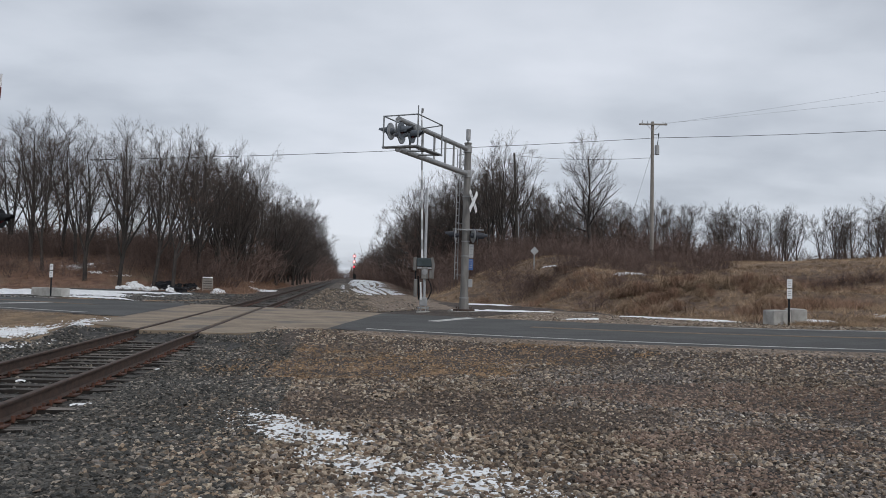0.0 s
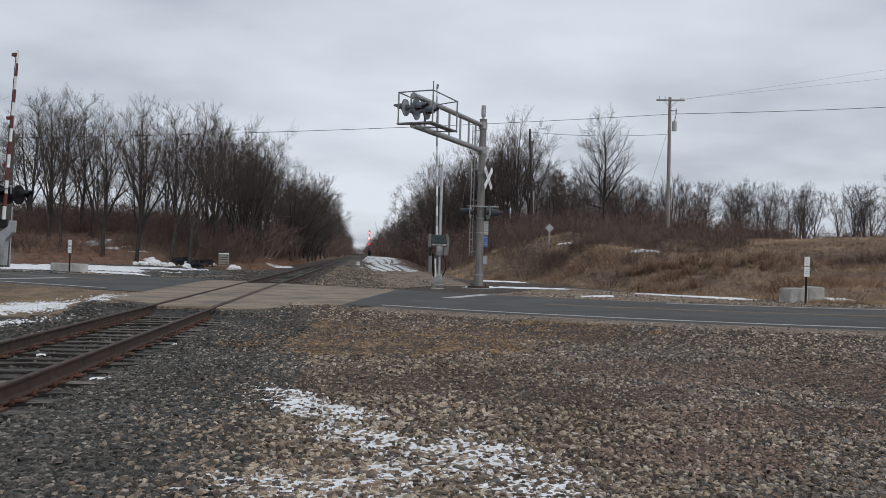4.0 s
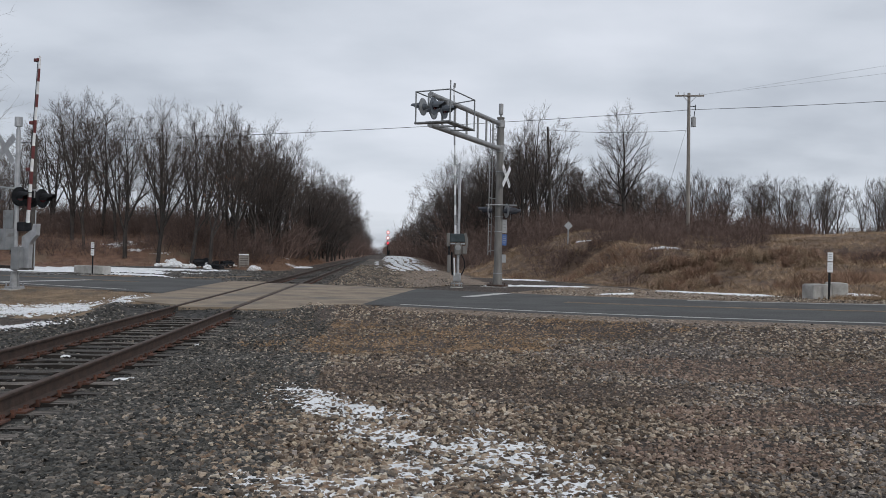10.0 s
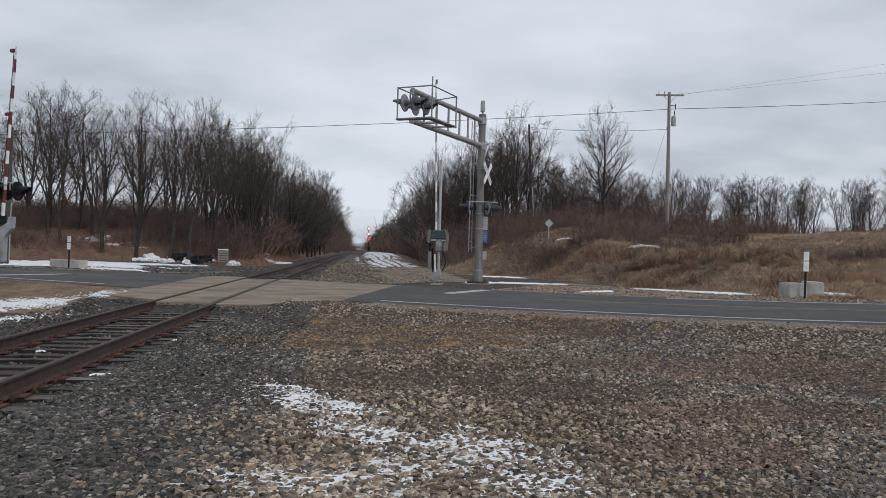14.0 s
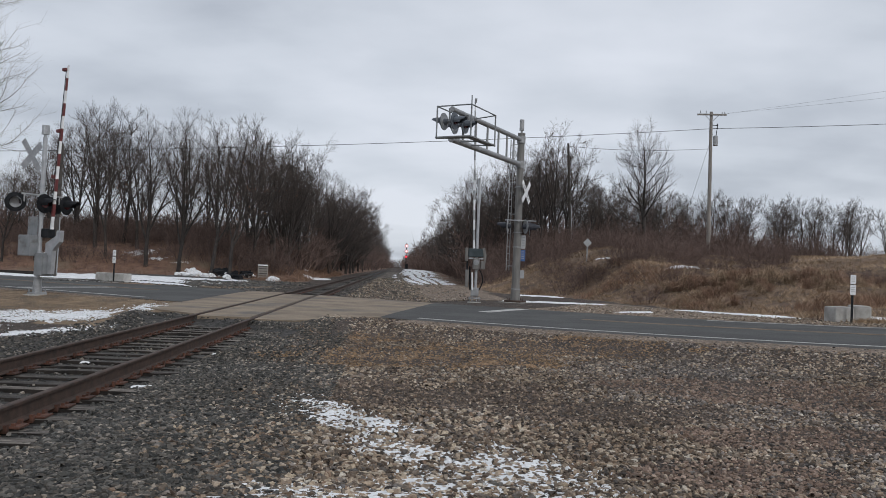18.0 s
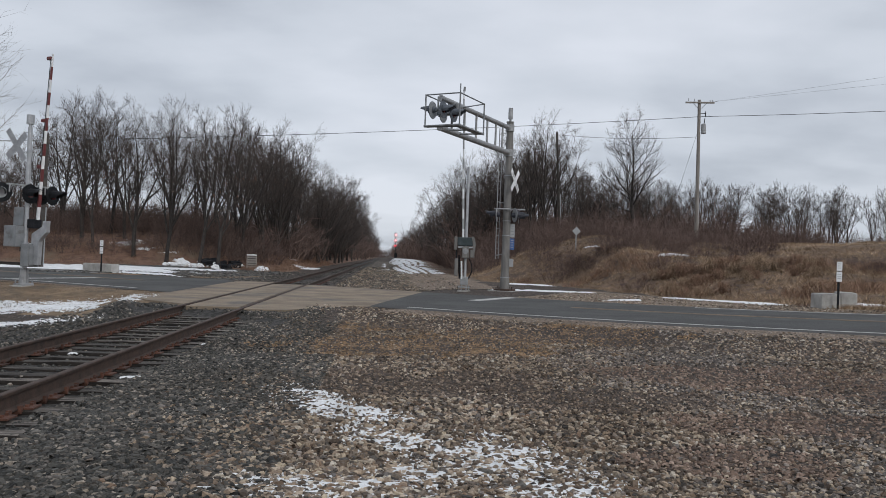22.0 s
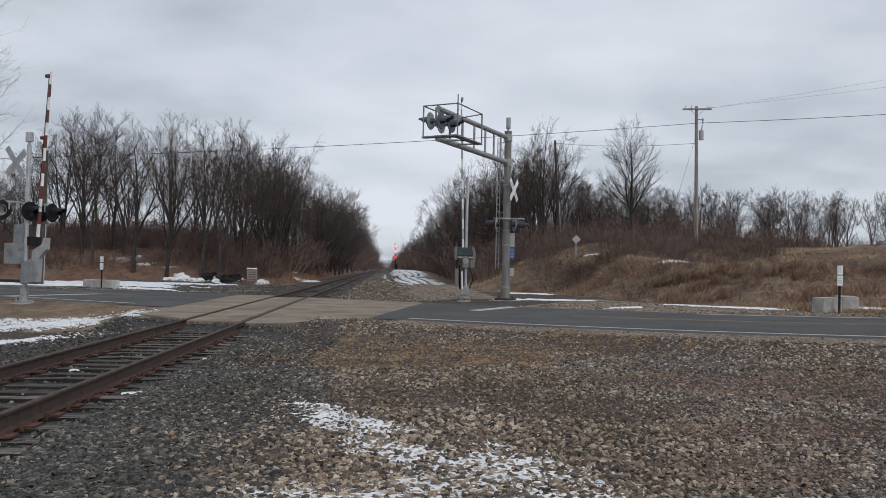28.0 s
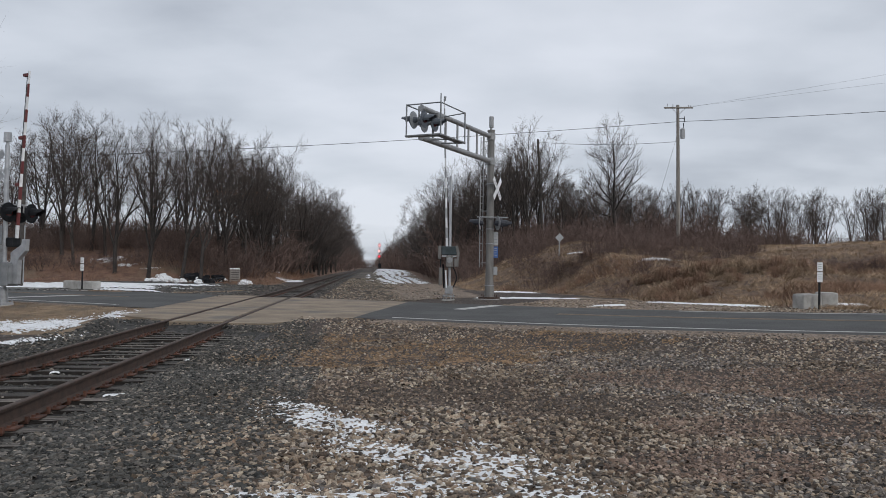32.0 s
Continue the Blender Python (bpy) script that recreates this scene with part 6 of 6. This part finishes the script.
def build_poles():
    x, y = 24.95, 61
    z = ground(x, y)
    h = 14.95 - z
    pole = thing("utility_pole", pose(x, y, z, 0, -0.6, 0), "weathered wooden utility pole with crossarm and transformer", "utility pole", "utility poles")
    bm = B()
    rod(bm, (0, 0, -0.5), (0, 0, h), 0.17, 0.12, 14)
    part("pole", bm, OLD_WOOD, pole)
    bm = B()
    box(bm, (0, -0.14, h - 0.25), (2.3, 0.1, 0.13), 0.01, Matrix.Rotation(radians(-8), 3, "Z"))
    part("crossarm", bm, OLD_WOOD, pole)
    for sx in (-1.0, -0.5, 0.9, 1.1):
        bm = B()
        rod(bm, (sx, -0.14 - sx * -0.14, h - 0.18), (sx, -0.14 - sx * -0.14, h + 0.02), 0.04, 0.025, 8)
        part("insulator", bm, SIGN_GREY, pole)
    for e in (-1, 1):
        bm = B()
        rod(bm, (e * 0.55, -0.14, h - 0.3), (0, -0.12, h - 0.85), 0.02, n=6)
        part("brace", bm, GALV, pole)
    bm = B()
    rod(bm, (0.36, -0.1, h - 2.75), (0.36, -0.1, h - 2.0), 0.19, 0.19, 16)
    rod(bm, (0.36, -0.1, h - 2.0), (0.36, -0.1, h - 1.94), 0.19, 0.12, 16)
    part("transformer", bm, SIGN_GREY, pole, "grey pole-top transformer can")
    bm = B()
    rod(bm, (0.4, -0.1, h - 1.95), (0.45, -0.1, h - 1.5), 0.035, n=8)
    rod(bm, (0.1, -0.1, h - 1.1), (0.55, -0.1, h - 1.1), 0.03, n=8)
    rod(bm, (0.5, -0.1, h - 1.4), (0.5, -0.1, h - 0.95), 0.04, n=8)
    part("fuse_holder", bm, BLACK, pole)
    for (x2, y2, h2, lean) in ((16.9, 75, 14.2 - ground(16.9, 75), -3.3), (-21.5, 50, 8.4, 0.5)):
        z2 = ground(x2, y2)
        p2 = thing("utility_pole", pose(x2, y2, z2, 0, lean, 0), "plain dark wooden utility pole at the wood's edge", "utility pole", "utility poles")
        bm = B()
        rod(bm, (0, 0, -0.4), (0, 0, h2), 0.15, 0.11, 12)
        part("pole", bm, DARK_WOOD, p2)
        bm = B()
        rod(bm, (0.17, -0.05, 0.2), (0.17, -0.05, h2 * 0.45), 0.035, n=8)
        part("cable_guard", bm, SIGN_GREY, p2, "grey cable guard pipe")
    # cables, each a sagging line of its own
    zt = z + h
    lines = (((25.05, 61, zt - 1.35), (-60, 61, 7.6), 0.8, 0.02), ((25.05, 61, zt - 1.35), (92, 60, 21.2), 0.8, 0.022),
             ((24.9, 61, zt - 3.0), (16.4, 75, 13.9), 0.25, 0.016), ((26.1, 60.9, zt - 0.1), (95, 30, 26), 0.6, 0.006),
             ((25.9, 60.9, zt - 0.1), (95, 34, 23), 0.6, 0.006), ((25.0, 61, zt - 1.8), (22.8, 63, ground(22.8, 63)), 0.0, 0.010))
    for a, b, sag, r in lines:
        a, b = Vector(a), Vector(b)
        V, F = [], []
        pts = [a.lerp(b, i / 24) - Vector((0, 0, sag * 4 * (i / 24) * (1 - i / 24))) for i in range(25)]
        tube(V, F, pts, [r] * 25, 5)
        ob = raw("overhead_cable", V, F, WIRE)
        tagged(ob, "thin dark overhead cable strung from the utility pole", "cable", "overhead cables")


def build_small_things():
    # diamond warning sign seen from behind
    x, y = 12.35, 50
    z = ground(x, y)
    sign = thing("road_sign", pose(x, y, z), "diamond-shaped metal sign seen from the back on a short post", "road sign")
    bm = B()
    box(bm, (0, 0, (3.3 - z) / 2 - 0.1), (0.07, 0.05, 3.5 - z), 0.005)
    part("post", bm, GALV, sign)
    bm = B()
    box(bm, (0, -0.05, 3.44 - z), (0.41, 0.01, 0.41), 0.004, Matrix.Rotation(radians(45), 3, "Y"))
    part("panel", bm, SIGN_GREY, sign)
    # signal far down the line: three red lights one over another
    sg = thing("railway_signal", pose(2.6, 240, ground(2.6, 240)), "distant railway signal mast showing three red lights", "railway signal")
    bm = B()
    rod(bm, (0, 0, -0.3), (0, 0, 8.0), 0.12, n=10)
    part("mast", bm, BLACK, sg)
    for z, mat in ((7.1, PINK_GLOW), (5.4, PINK_GLOW), (3.7, RED_GLOW)):
        bm = B()
        ring_disc(bm, (0, -0.2, z), (0, 1, 0), 0.5, 0.05)
        hd = part("signal_head", bm, BLACK, sg, "round black signal head")
        bm = B()
        ring_disc(bm, (0, -0.26, z), (0, 1, 0), 0.3, 0.04)
        part("lamp", bm, mat, hd, "glowing red signal lamp")
    bm = B()
    box(bm, (0.2, 0.2, 0.8), (0.9, 0.7, 1.6), 0.05)
    part("relay_cabinet", bm, BLACK, sg, "dark relay cabinet")
    # louvred box and spoil heap at the wood's edge
    x, y = -10.85, 63.4
    cab = thing("slatted_crate", pose(x, y, ground(x, y) - 0.03, 0, 0, 12), "weathered white slatted crate with snow on its lid", "crate")
    cab.scale = (0.8, 0.8, 1.0)
    bm = B()
    box(bm, (0, 0, 0.5), (0.82, 0.7, 1.0), 0.02)
    part("body", bm, DARK_WOOD, cab)
    for k in range(5):
        bm = B()
        box(bm, (0, -0.37, 0.12 + 0.19 * k), (0.9, 0.05, 0.13), 0.008)
        part("slat", bm, OLD_WOOD, cab)
    for e in (-0.45, 0.45):
        bm = B()
        box(bm, (e, -0.38, 0.5), (0.09, 0.06, 1.04), 0.008)
        part("corner_post", bm, OLD_WOOD, cab)
    bm = B()
    box(bm, (0, 0, 1.07), (0.98, 0.86, 0.1), 0.04)
    part("lid", bm, SNOW, cab, "lid under a layer of snow")
    x, y = -23.4, 50.4
    bm = B()
    box(bm, (0, 0, 0.14), (3.6, 0.3, 0.28), 0.03)
    me = bpy.data.meshes.new("timber_beam")
    bm.to_mesh(me)
    bm.free()
    me.materials.append(CREOSOTE)
    beam = new("timber_beam", me)
    beam.matrix_basis = pose(x, y, ground(x, y) + 0.03, 0, 0, -14)
    tagged(beam, "dark creosoted timber beam lying in the snow", "timber")
    rnd = random.Random(4)
    # broken asphalt beside the crate, the far end of the heap under snow
    for i in range(46):
        x = -17.2 + i * 0.17 + rnd.uniform(-0.15, 0.15)
        y = 62.3 + rnd.uniform(-0.8, 1.0) - 0.1 * (x + 12)
        if abs(x + 10.85) < 0.75:
            continue
        white = x < -14.6 or x > -10.2 or rnd.random() < 0.3
        bm = B()
        bmesh.ops.create_cube(bm, size=1.6)
        bmesh.ops.subdivide_edges(bm, edges=bm.edges, cuts=3, use_grid_fill=True)
        s = Vector((rnd.uniform(0.3, 0.65), rnd.uniform(0.25, 0.5), rnd.uniform(0.14, 0.3)))
        for v in bm.verts:
            k = (0.62 if white else 0.82) / max(0.75, v.co.length ** (1.0 if white else 0.45)) * 1.3
            k *= 1 + 0.5 * noise.noise(v.co * 1.6 + Vector((i, 0, 0))) + 0.35 * noise.noise(v.co * 4 + Vector((i, 3, 0)))
            v.co = Vector((v.co.x * s.x * k, v.co.y * s.y * k, v.co.z * s.z * k))
        me = bpy.data.meshes.new("rubble_lump")
        bm.to_mesh(me)
        bm.free()
        me.materials.append(SNOW if white else BLACK)
        ob = new("rubble_lump", me)
        ob.matrix_basis = pose(x, y, ground(x, y) + (0.06 if white else rnd.uniform(0.05, 0.3)), rnd.uniform(-18, 18), rnd.uniform(-18, 18), rnd.uniform(0, 360))
        tagged(ob, "snow-covered lump of rubble at the wood's edge" if white else "black lump of broken asphalt at the wood's edge", "rubble", "rubble heap")


build_cantilever()
build_far_gate()
build_gate(-11.68, 25.98, True, (0.0, 0.075), 5.35, "grey crossing gate with crossbuck, lamps and raised red and white arm", True)
build_posts()
build_poles()
build_small_things()


# ---- the passing car ----
CAR_PAINT = material("black_car_paint", (0.0035, 0.004, 0.0065), (0.007, 0.008, 0.012), scale=3, rough=0.3, bump=0.0, fine=60, spec=0.09)
CAR_TRIM = material("black_plastic_trim", (0.010, 0.010, 0.012), (0.019, 0.019, 0.022), scale=6, rough=0.6, bump=0.1, fine=90, spec=0.12)
TYRE = material("tyre_rubber", (0.014, 0.014, 0.015), (0.026, 0.026, 0.027), scale=8, rough=0.85, bump=0.2, fine=60, spec=0.2)
RIM = plain("grey_alloy", (0.30, 0.31, 0.32), rough=0.35, metal=0.6)
CAR_GLASS = material("tinted_car_glass", (0.010, 0.012, 0.013), (0.014, 0.016, 0.018), scale=3, rough=0.12, bump=0.0, spec=0.2)
CLEAR_GLASS = clear_glass("car_glass", (0.72, 0.80, 0.78))
# partly diffuse grey base colour stands in for sky reflected in the windscreen
SHEEN_GLASS = clear_glass("windscreen_sky_sheen", (0.16, 0.20, 0.20))
SHEEN_GLASS.node_tree.nodes["Principled BSDF"].inputs["Transmission Weight"].default_value = 0.45
HEADLIGHT = glowing("headlight_glow", (0.35, 0.35, 0.34), 0.05)
AMBER = glowing("warm_marker_glow", (1.0, 0.72, 0.45), 0.9)
RED_LAMP = plain("red_tail_lamp", (0.25, 0.02, 0.02), rough=0.2)


def loft(bm, sections):
    """Joins closed outlines with the same count of points."""
    rings = [[bm.verts.new(p) for p in s] for s in sections]
    k = len(rings[0])
    for a, b in zip(rings, rings[1:]):
        for i in range(k):
            bm.faces.new((a[i], a[(i + 1) % k], b[(i + 1) % k], b[i]))
    bm.faces.new(rings[0][::-1])
    bm.faces.new(rings[-1])
    bmesh.ops.recalc_face_normals(bm, faces=bm.faces)
    return bm


def car_section(x, half, z0, z1, tuck=0.06, r=0.08):
    return [(x, -half + tuck, z0), (x, -half, z0 + r), (x, -half, z1 - r), (x, -half + r, z1), (x, half - r, z1), (x, half, z1 - r), (x, half, z0 + r), (x, half - tuck, z0)]


WHEELBASE, WHEEL_R = 3.01, 0.415


def build_car():
    """A boxy off-road car; x forward, rear axle at the origin."""
    car = thing("off_road_car", pose(0, 0, 0), "boxy black four-door off-road car with glowing marker lamps on the road", "car")
    bm = B()
    loft(bm, [car_section(-0.62, 0.74, 0.62, 1.18), car_section(-0.55, 0.78, 0.58, 1.22), car_section(0.0, 0.79, 0.55, 1.22), car_section(2.05, 0.78, 0.52, 1.23)])
    part("body", bm, CAR_PAINT, car)
    bm = B()
    loft(bm, [car_section(2.02, 0.77, 0.55, 1.24), car_section(2.2, 0.74, 0.55, 1.25), car_section(3.25, 0.66, 0.6, 1.19, r=0.12), car_section(3.40, 0.62, 0.62, 1.13, r=0.14)])
    part("bonnet", bm, CAR_PAINT, car)
    # cabin: pillars and sills that lean in, left open for the panes

    def cab(z, half, xr, xf):
        return [(xr, -half, z), (xf, -half, z), (xf, half, z), (xr, half, z)]

    def pillar(q, s, name="pillar"):
        """A leaning post between sill and roof: bottom x range, top x range."""
        x0, x1, t0, t1 = q
        bm = B()
        lo = [(x0, s * 0.762, 1.2), (x1, s * 0.762, 1.2), (x1, s * 0.70, 1.2), (x0, s * 0.70, 1.2)]
        hi = [(t0, s * 0.662, 1.77), (t1, s * 0.662, 1.77), (t1, s * 0.60, 1.77), (t0, s * 0.60, 1.77)]
        loft(bm, [lo, hi])
        part(name, bm, CAR_PAINT, car)
    for s in (-1, 1):
        for q in ((-0.58, -0.46, -0.54, -0.43), (0.26, 0.40, 0.25, 0.38), (1.0, 1.14, 0.97, 1.11), (1.88, 2.06, 1.50, 1.64)):
            pillar(q, s)
    bm = B()
    loft(bm, [cab(1.19, 0.765, -0.58, 2.05), cab(1.235, 0.76, -0.58, 2.05)])
    part("sill", bm, CAR_TRIM, car)
    bm = B()
    loft(bm, [[(-0.57, -0.7, 1.2), (-0.57, 0.7, 1.2), (-0.55, 0.7, 1.2), (-0.55, -0.7, 1.2)], [(-0.53, -0.6, 1.76), (-0.53, 0.6, 1.76), (-0.51, 0.6, 1.76), (-0.51, -0.6, 1.76)]])
    part("rear_window", bm, CAR_GLASS, car, "dark tinted rear window")
    for sy in (-0.36, 0.36):
        for sx in (0.35, 1.15):
            bm = B()
            box(bm, (sx, sy, 1.3), (0.16, 0.46, 0.36), 0.05, Matrix.Rotation(radians(-10), 3, "Y"))
            box(bm, (sx - 0.05, sy, 1.55), (0.1, 0.24, 0.16), 0.03)
            part("seat", bm, CAR_TRIM, car, "black seat back and headrest")
    bm = B()
    box(bm, (1.86, 0, 1.24), (0.3, 1.36, 0.12), 0.03)
    part("dashboard", bm, CAR_TRIM, car)
    bm = B()
    rod(bm, (1.62, 0.36, 1.27), (1.64, 0.36, 1.29), 0.17, n=20)
    part("steering_wheel", bm, CAR_TRIM, car)
    bm = B()
    loft(bm, [cab(1.75, 0.685, -0.57, 1.62), cab(1.82, 0.67, -0.56, 1.57), cab(1.895, 0.55, -0.48, 1.30), cab(1.92, 0.3, -0.25, 0.8)])
    part("roof", bm, CAR_TRIM, car, "matt black soft roof")

    def side_point(x, z, s):
        return (x, s * (0.757 - (z - 1.24) / 0.53 * 0.095 + 0.004), z)
    for s in (-1, 1):
        for x0, x1, t0, t1 in ((-0.48, 0.28, -0.44, 0.26), (0.38, 1.02, 0.37, 0.98), (1.12, 1.88, 1.10, 1.50)):
            bm = B()
            q = [side_point(x0, 1.235, s), side_point(x1, 1.235, s), side_point(t1, 1.74, s), side_point(t0, 1.74, s)]
            vs = [bm.verts.new(p) for p in q] + [bm.verts.new((p[0], p[1] - s * 0.02, p[2])) for p in q]
            bm.faces.new(vs[:4])
            bm.faces.new(vs[7:3:-1])
            for i in range(4):
                bm.faces.new((vs[i], vs[4 + i], vs[4 + (i + 1) % 4], vs[(i + 1) % 4]))
            bmesh.ops.recalc_face_normals(bm, faces=bm.faces)
            part("side_window", bm, CLEAR_GLASS if x0 > 1 else CAR_GLASS, car, "clear front side window" if x0 > 1 else "dark tinted side window")
        for x0, x1 in ((0.32, 1.04), (1.07, 1.98)):
            bm = B()
            box(bm, ((x0 + x1) / 2, s * 0.79, 0.9), (x1 - x0, 0.03, 0.62), 0.012)
            door = part("door", bm, CAR_PAINT, car)
            bm = B()
            box(bm, (x0 + 0.12, s * 0.815, 1.08), (0.16, 0.03, 0.03), 0.008)
            part("handle", bm, CAR_TRIM, door)
        bm = B()
        box(bm, (1.86, s * 0.92, 1.32), (0.12, 0.2, 0.2), 0.03)
        part("door_mirror", bm, CAR_TRIM, car)
        bm = B()
        rod(bm, (0.5, s * 0.8, 0.5), (2.4, s * 0.8, 0.5), 0.05, n=10)
        part("side_step", bm, CAR_TRIM, car)
        # flat wheel-arch flares
        for cx in (0.0, WHEELBASE):
            bm = B()
            prof = [(-0.62, 0.55), (-0.52, 0.88), (-0.34, 1.0), (0.34, 1.0), (0.56, 0.86), (0.66, 0.62)]
            inn = [(-0.54, 0.55), (-0.46, 0.82), (-0.3, 0.93), (0.3, 0.93), (0.49, 0.8), (0.58, 0.6)]
            a = [[bm.verts.new((cx + px, s * yy, pz)) for px, pz in pr] for yy, pr in ((0.72, prof), (0.93, prof), (0.93, inn), (0.72, inn))]
            for i in range(5):
                for r in range(4):
                    bm.faces.new((a[r][i], a[r][i + 1], a[(r + 1) % 4][i + 1], a[(r + 1) % 4][i]))
            for i in (0, 5):
                bm.faces.new([a[r][i] for r in range(4)])
            bmesh.ops.recalc_face_normals(bm, faces=bm.faces)
            part("wheel_arch", bm, CAR_TRIM, car)
        bm = B()
        ring_disc(bm, (3.405, s * 0.42, 0.98), (1, 0, 0), 0.09, 0.03)
        part("headlight", bm, HEADLIGHT, car, "small round dim headlamp")
        bm = B()
        box(bm, (3.40, s * 0.78, 0.93), (0.16, 0.22, 0.05), 0.01)
        part("marker_light", bm, AMBER, car, "warm glowing marker light on the wing")
        bm = B()
        box(bm, (-0.62, s * 0.66, 1.0), (0.06, 0.16, 0.26), 0.015)
        part("tail_light", bm, RED_LAMP, car)
    bm = B()
    q = [(2.035, -0.7, 1.27), (2.035, 0.7, 1.27), (1.64, 0.62, 1.75), (1.64, -0.62, 1.75)]
    vs = [bm.verts.new(p) for p in q] + [bm.verts.new((p[0] - 0.02, p[1], p[2])) for p in q]
    bm.faces.new(vs[:4])
    bm.faces.new(vs[7:3:-1])
    for i in range(4):
        bm.faces.new((vs[i], vs[4 + i], vs[4 + (i + 1) % 4], vs[(i + 1) % 4]))
    bmesh.ops.recalc_face_normals(bm, faces=bm.faces)
    part("windscreen", bm, SHEEN_GLASS, car, "windscreen with pale sky reflection put into its colour")
    bm = B()
    box(bm, (3.40, 0, 0.93), (0.06, 0.66, 0.42), 0.03)
    gr = part("grille", bm, CAR_PAINT, car)
    for k in range(7):
        bm = B()
        box(bm, (3.435, -0.24 + 0.08 * k, 0.95), (0.02, 0.035, 0.28), 0.006)
        part("slot", bm, CAR_TRIM, gr)
    bm = B()
    box(bm, (3.54, 0, 0.60), (0.2, 1.6, 0.2), 0.04)
    part("front_bumper", bm, CAR_TRIM, car)
    bm = B()
    box(bm, (-0.72, 0, 0.62), (0.22, 1.6, 0.2), 0.04)
    part("rear_bumper", bm, CAR_TRIM, car)
    bm = B()
    rod(bm, (-0.9, 0, 1.08), (-0.64, 0, 1.08), 0.4, n=28)
    part("spare_wheel", bm, TYRE, car, "spare wheel on the tailgate")
    bm = B()
    box(bm, (1.3, 0, 0.46), (3.6, 1.0, 0.16), 0.03)
    part("chassis", bm, CAR_TRIM, car)
    wheels = []
    for cx in (0.0, WHEELBASE):
        for s in (-1, 1):
            bm = B()
            rod(bm, (0, -0.11, 0), (0, 0.11, 0), WHEEL_R, n=32)
            es = [e for e in bm.edges if abs(e.verts[0].co.y - e.verts[1].co.y) < 1e-4 and e.calc_length() < 0.2]
            bmesh.ops.bevel(bm, geom=es, offset=0.03, segments=2, affect="EDGES")
            wh = part("wheel", bm, TYRE, car, "off-road tyre on a grey alloy rim")
            bm = B()
            rod(bm, (0, s * 0.09, 0), (0, s * 0.115, 0), 0.235, n=24)
            part("rim", bm, CAR_TRIM, wh)
            for k in range(5):
                a = k * 2 * math.pi / 5
                bm = B()
                box(bm, (math.cos(a) * 0.11, s * 0.118, math.sin(a) * 0.11), (0.17, 0.02, 0.04), 0.006, Matrix.Rotation(-a, 3, "Y"))
                part("spoke", bm, RIM, wh)
            wheels.append((wh, (cx, s * 0.80, WHEEL_R)))
    return car, wheels


CAR, WHEELS = build_car()
SPEED, CAR_W = 18.85, 1.48


def car_pose(t):
    s = -10.1 + SPEED * (t - 23.6)
    x, y = road_xy(s, CAR_W)
    z, z2 = road_z(s), road_z(s + WHEELBASE)
    return pose(x, y, z + 0.004, 0, -math.degrees(math.atan2(z2 - z, WHEELBASE)), -31)


def motions():
    times = [0, 10, 18, 20, 21, 22, 22.5, 23, 23.25, 23.5, 23.75, 24, 24.25, 24.5, 25, 26, 28, 32]
    walk(CAR, [(t, car_pose(t)) for t in times])
    turn = math.degrees(SPEED / WHEEL_R) / FPS
    for wh, (x, y, z) in WHEELS:
        rows = [(0, pose(x, y, z))] + [(22.0 + k / FPS, pose(x, y, z) @ Matrix.Rotation(radians(turn * k), 4, "Y")) for k in range(80)]
        walk(wh, rows + [(32, rows[-1][1])])


motions()
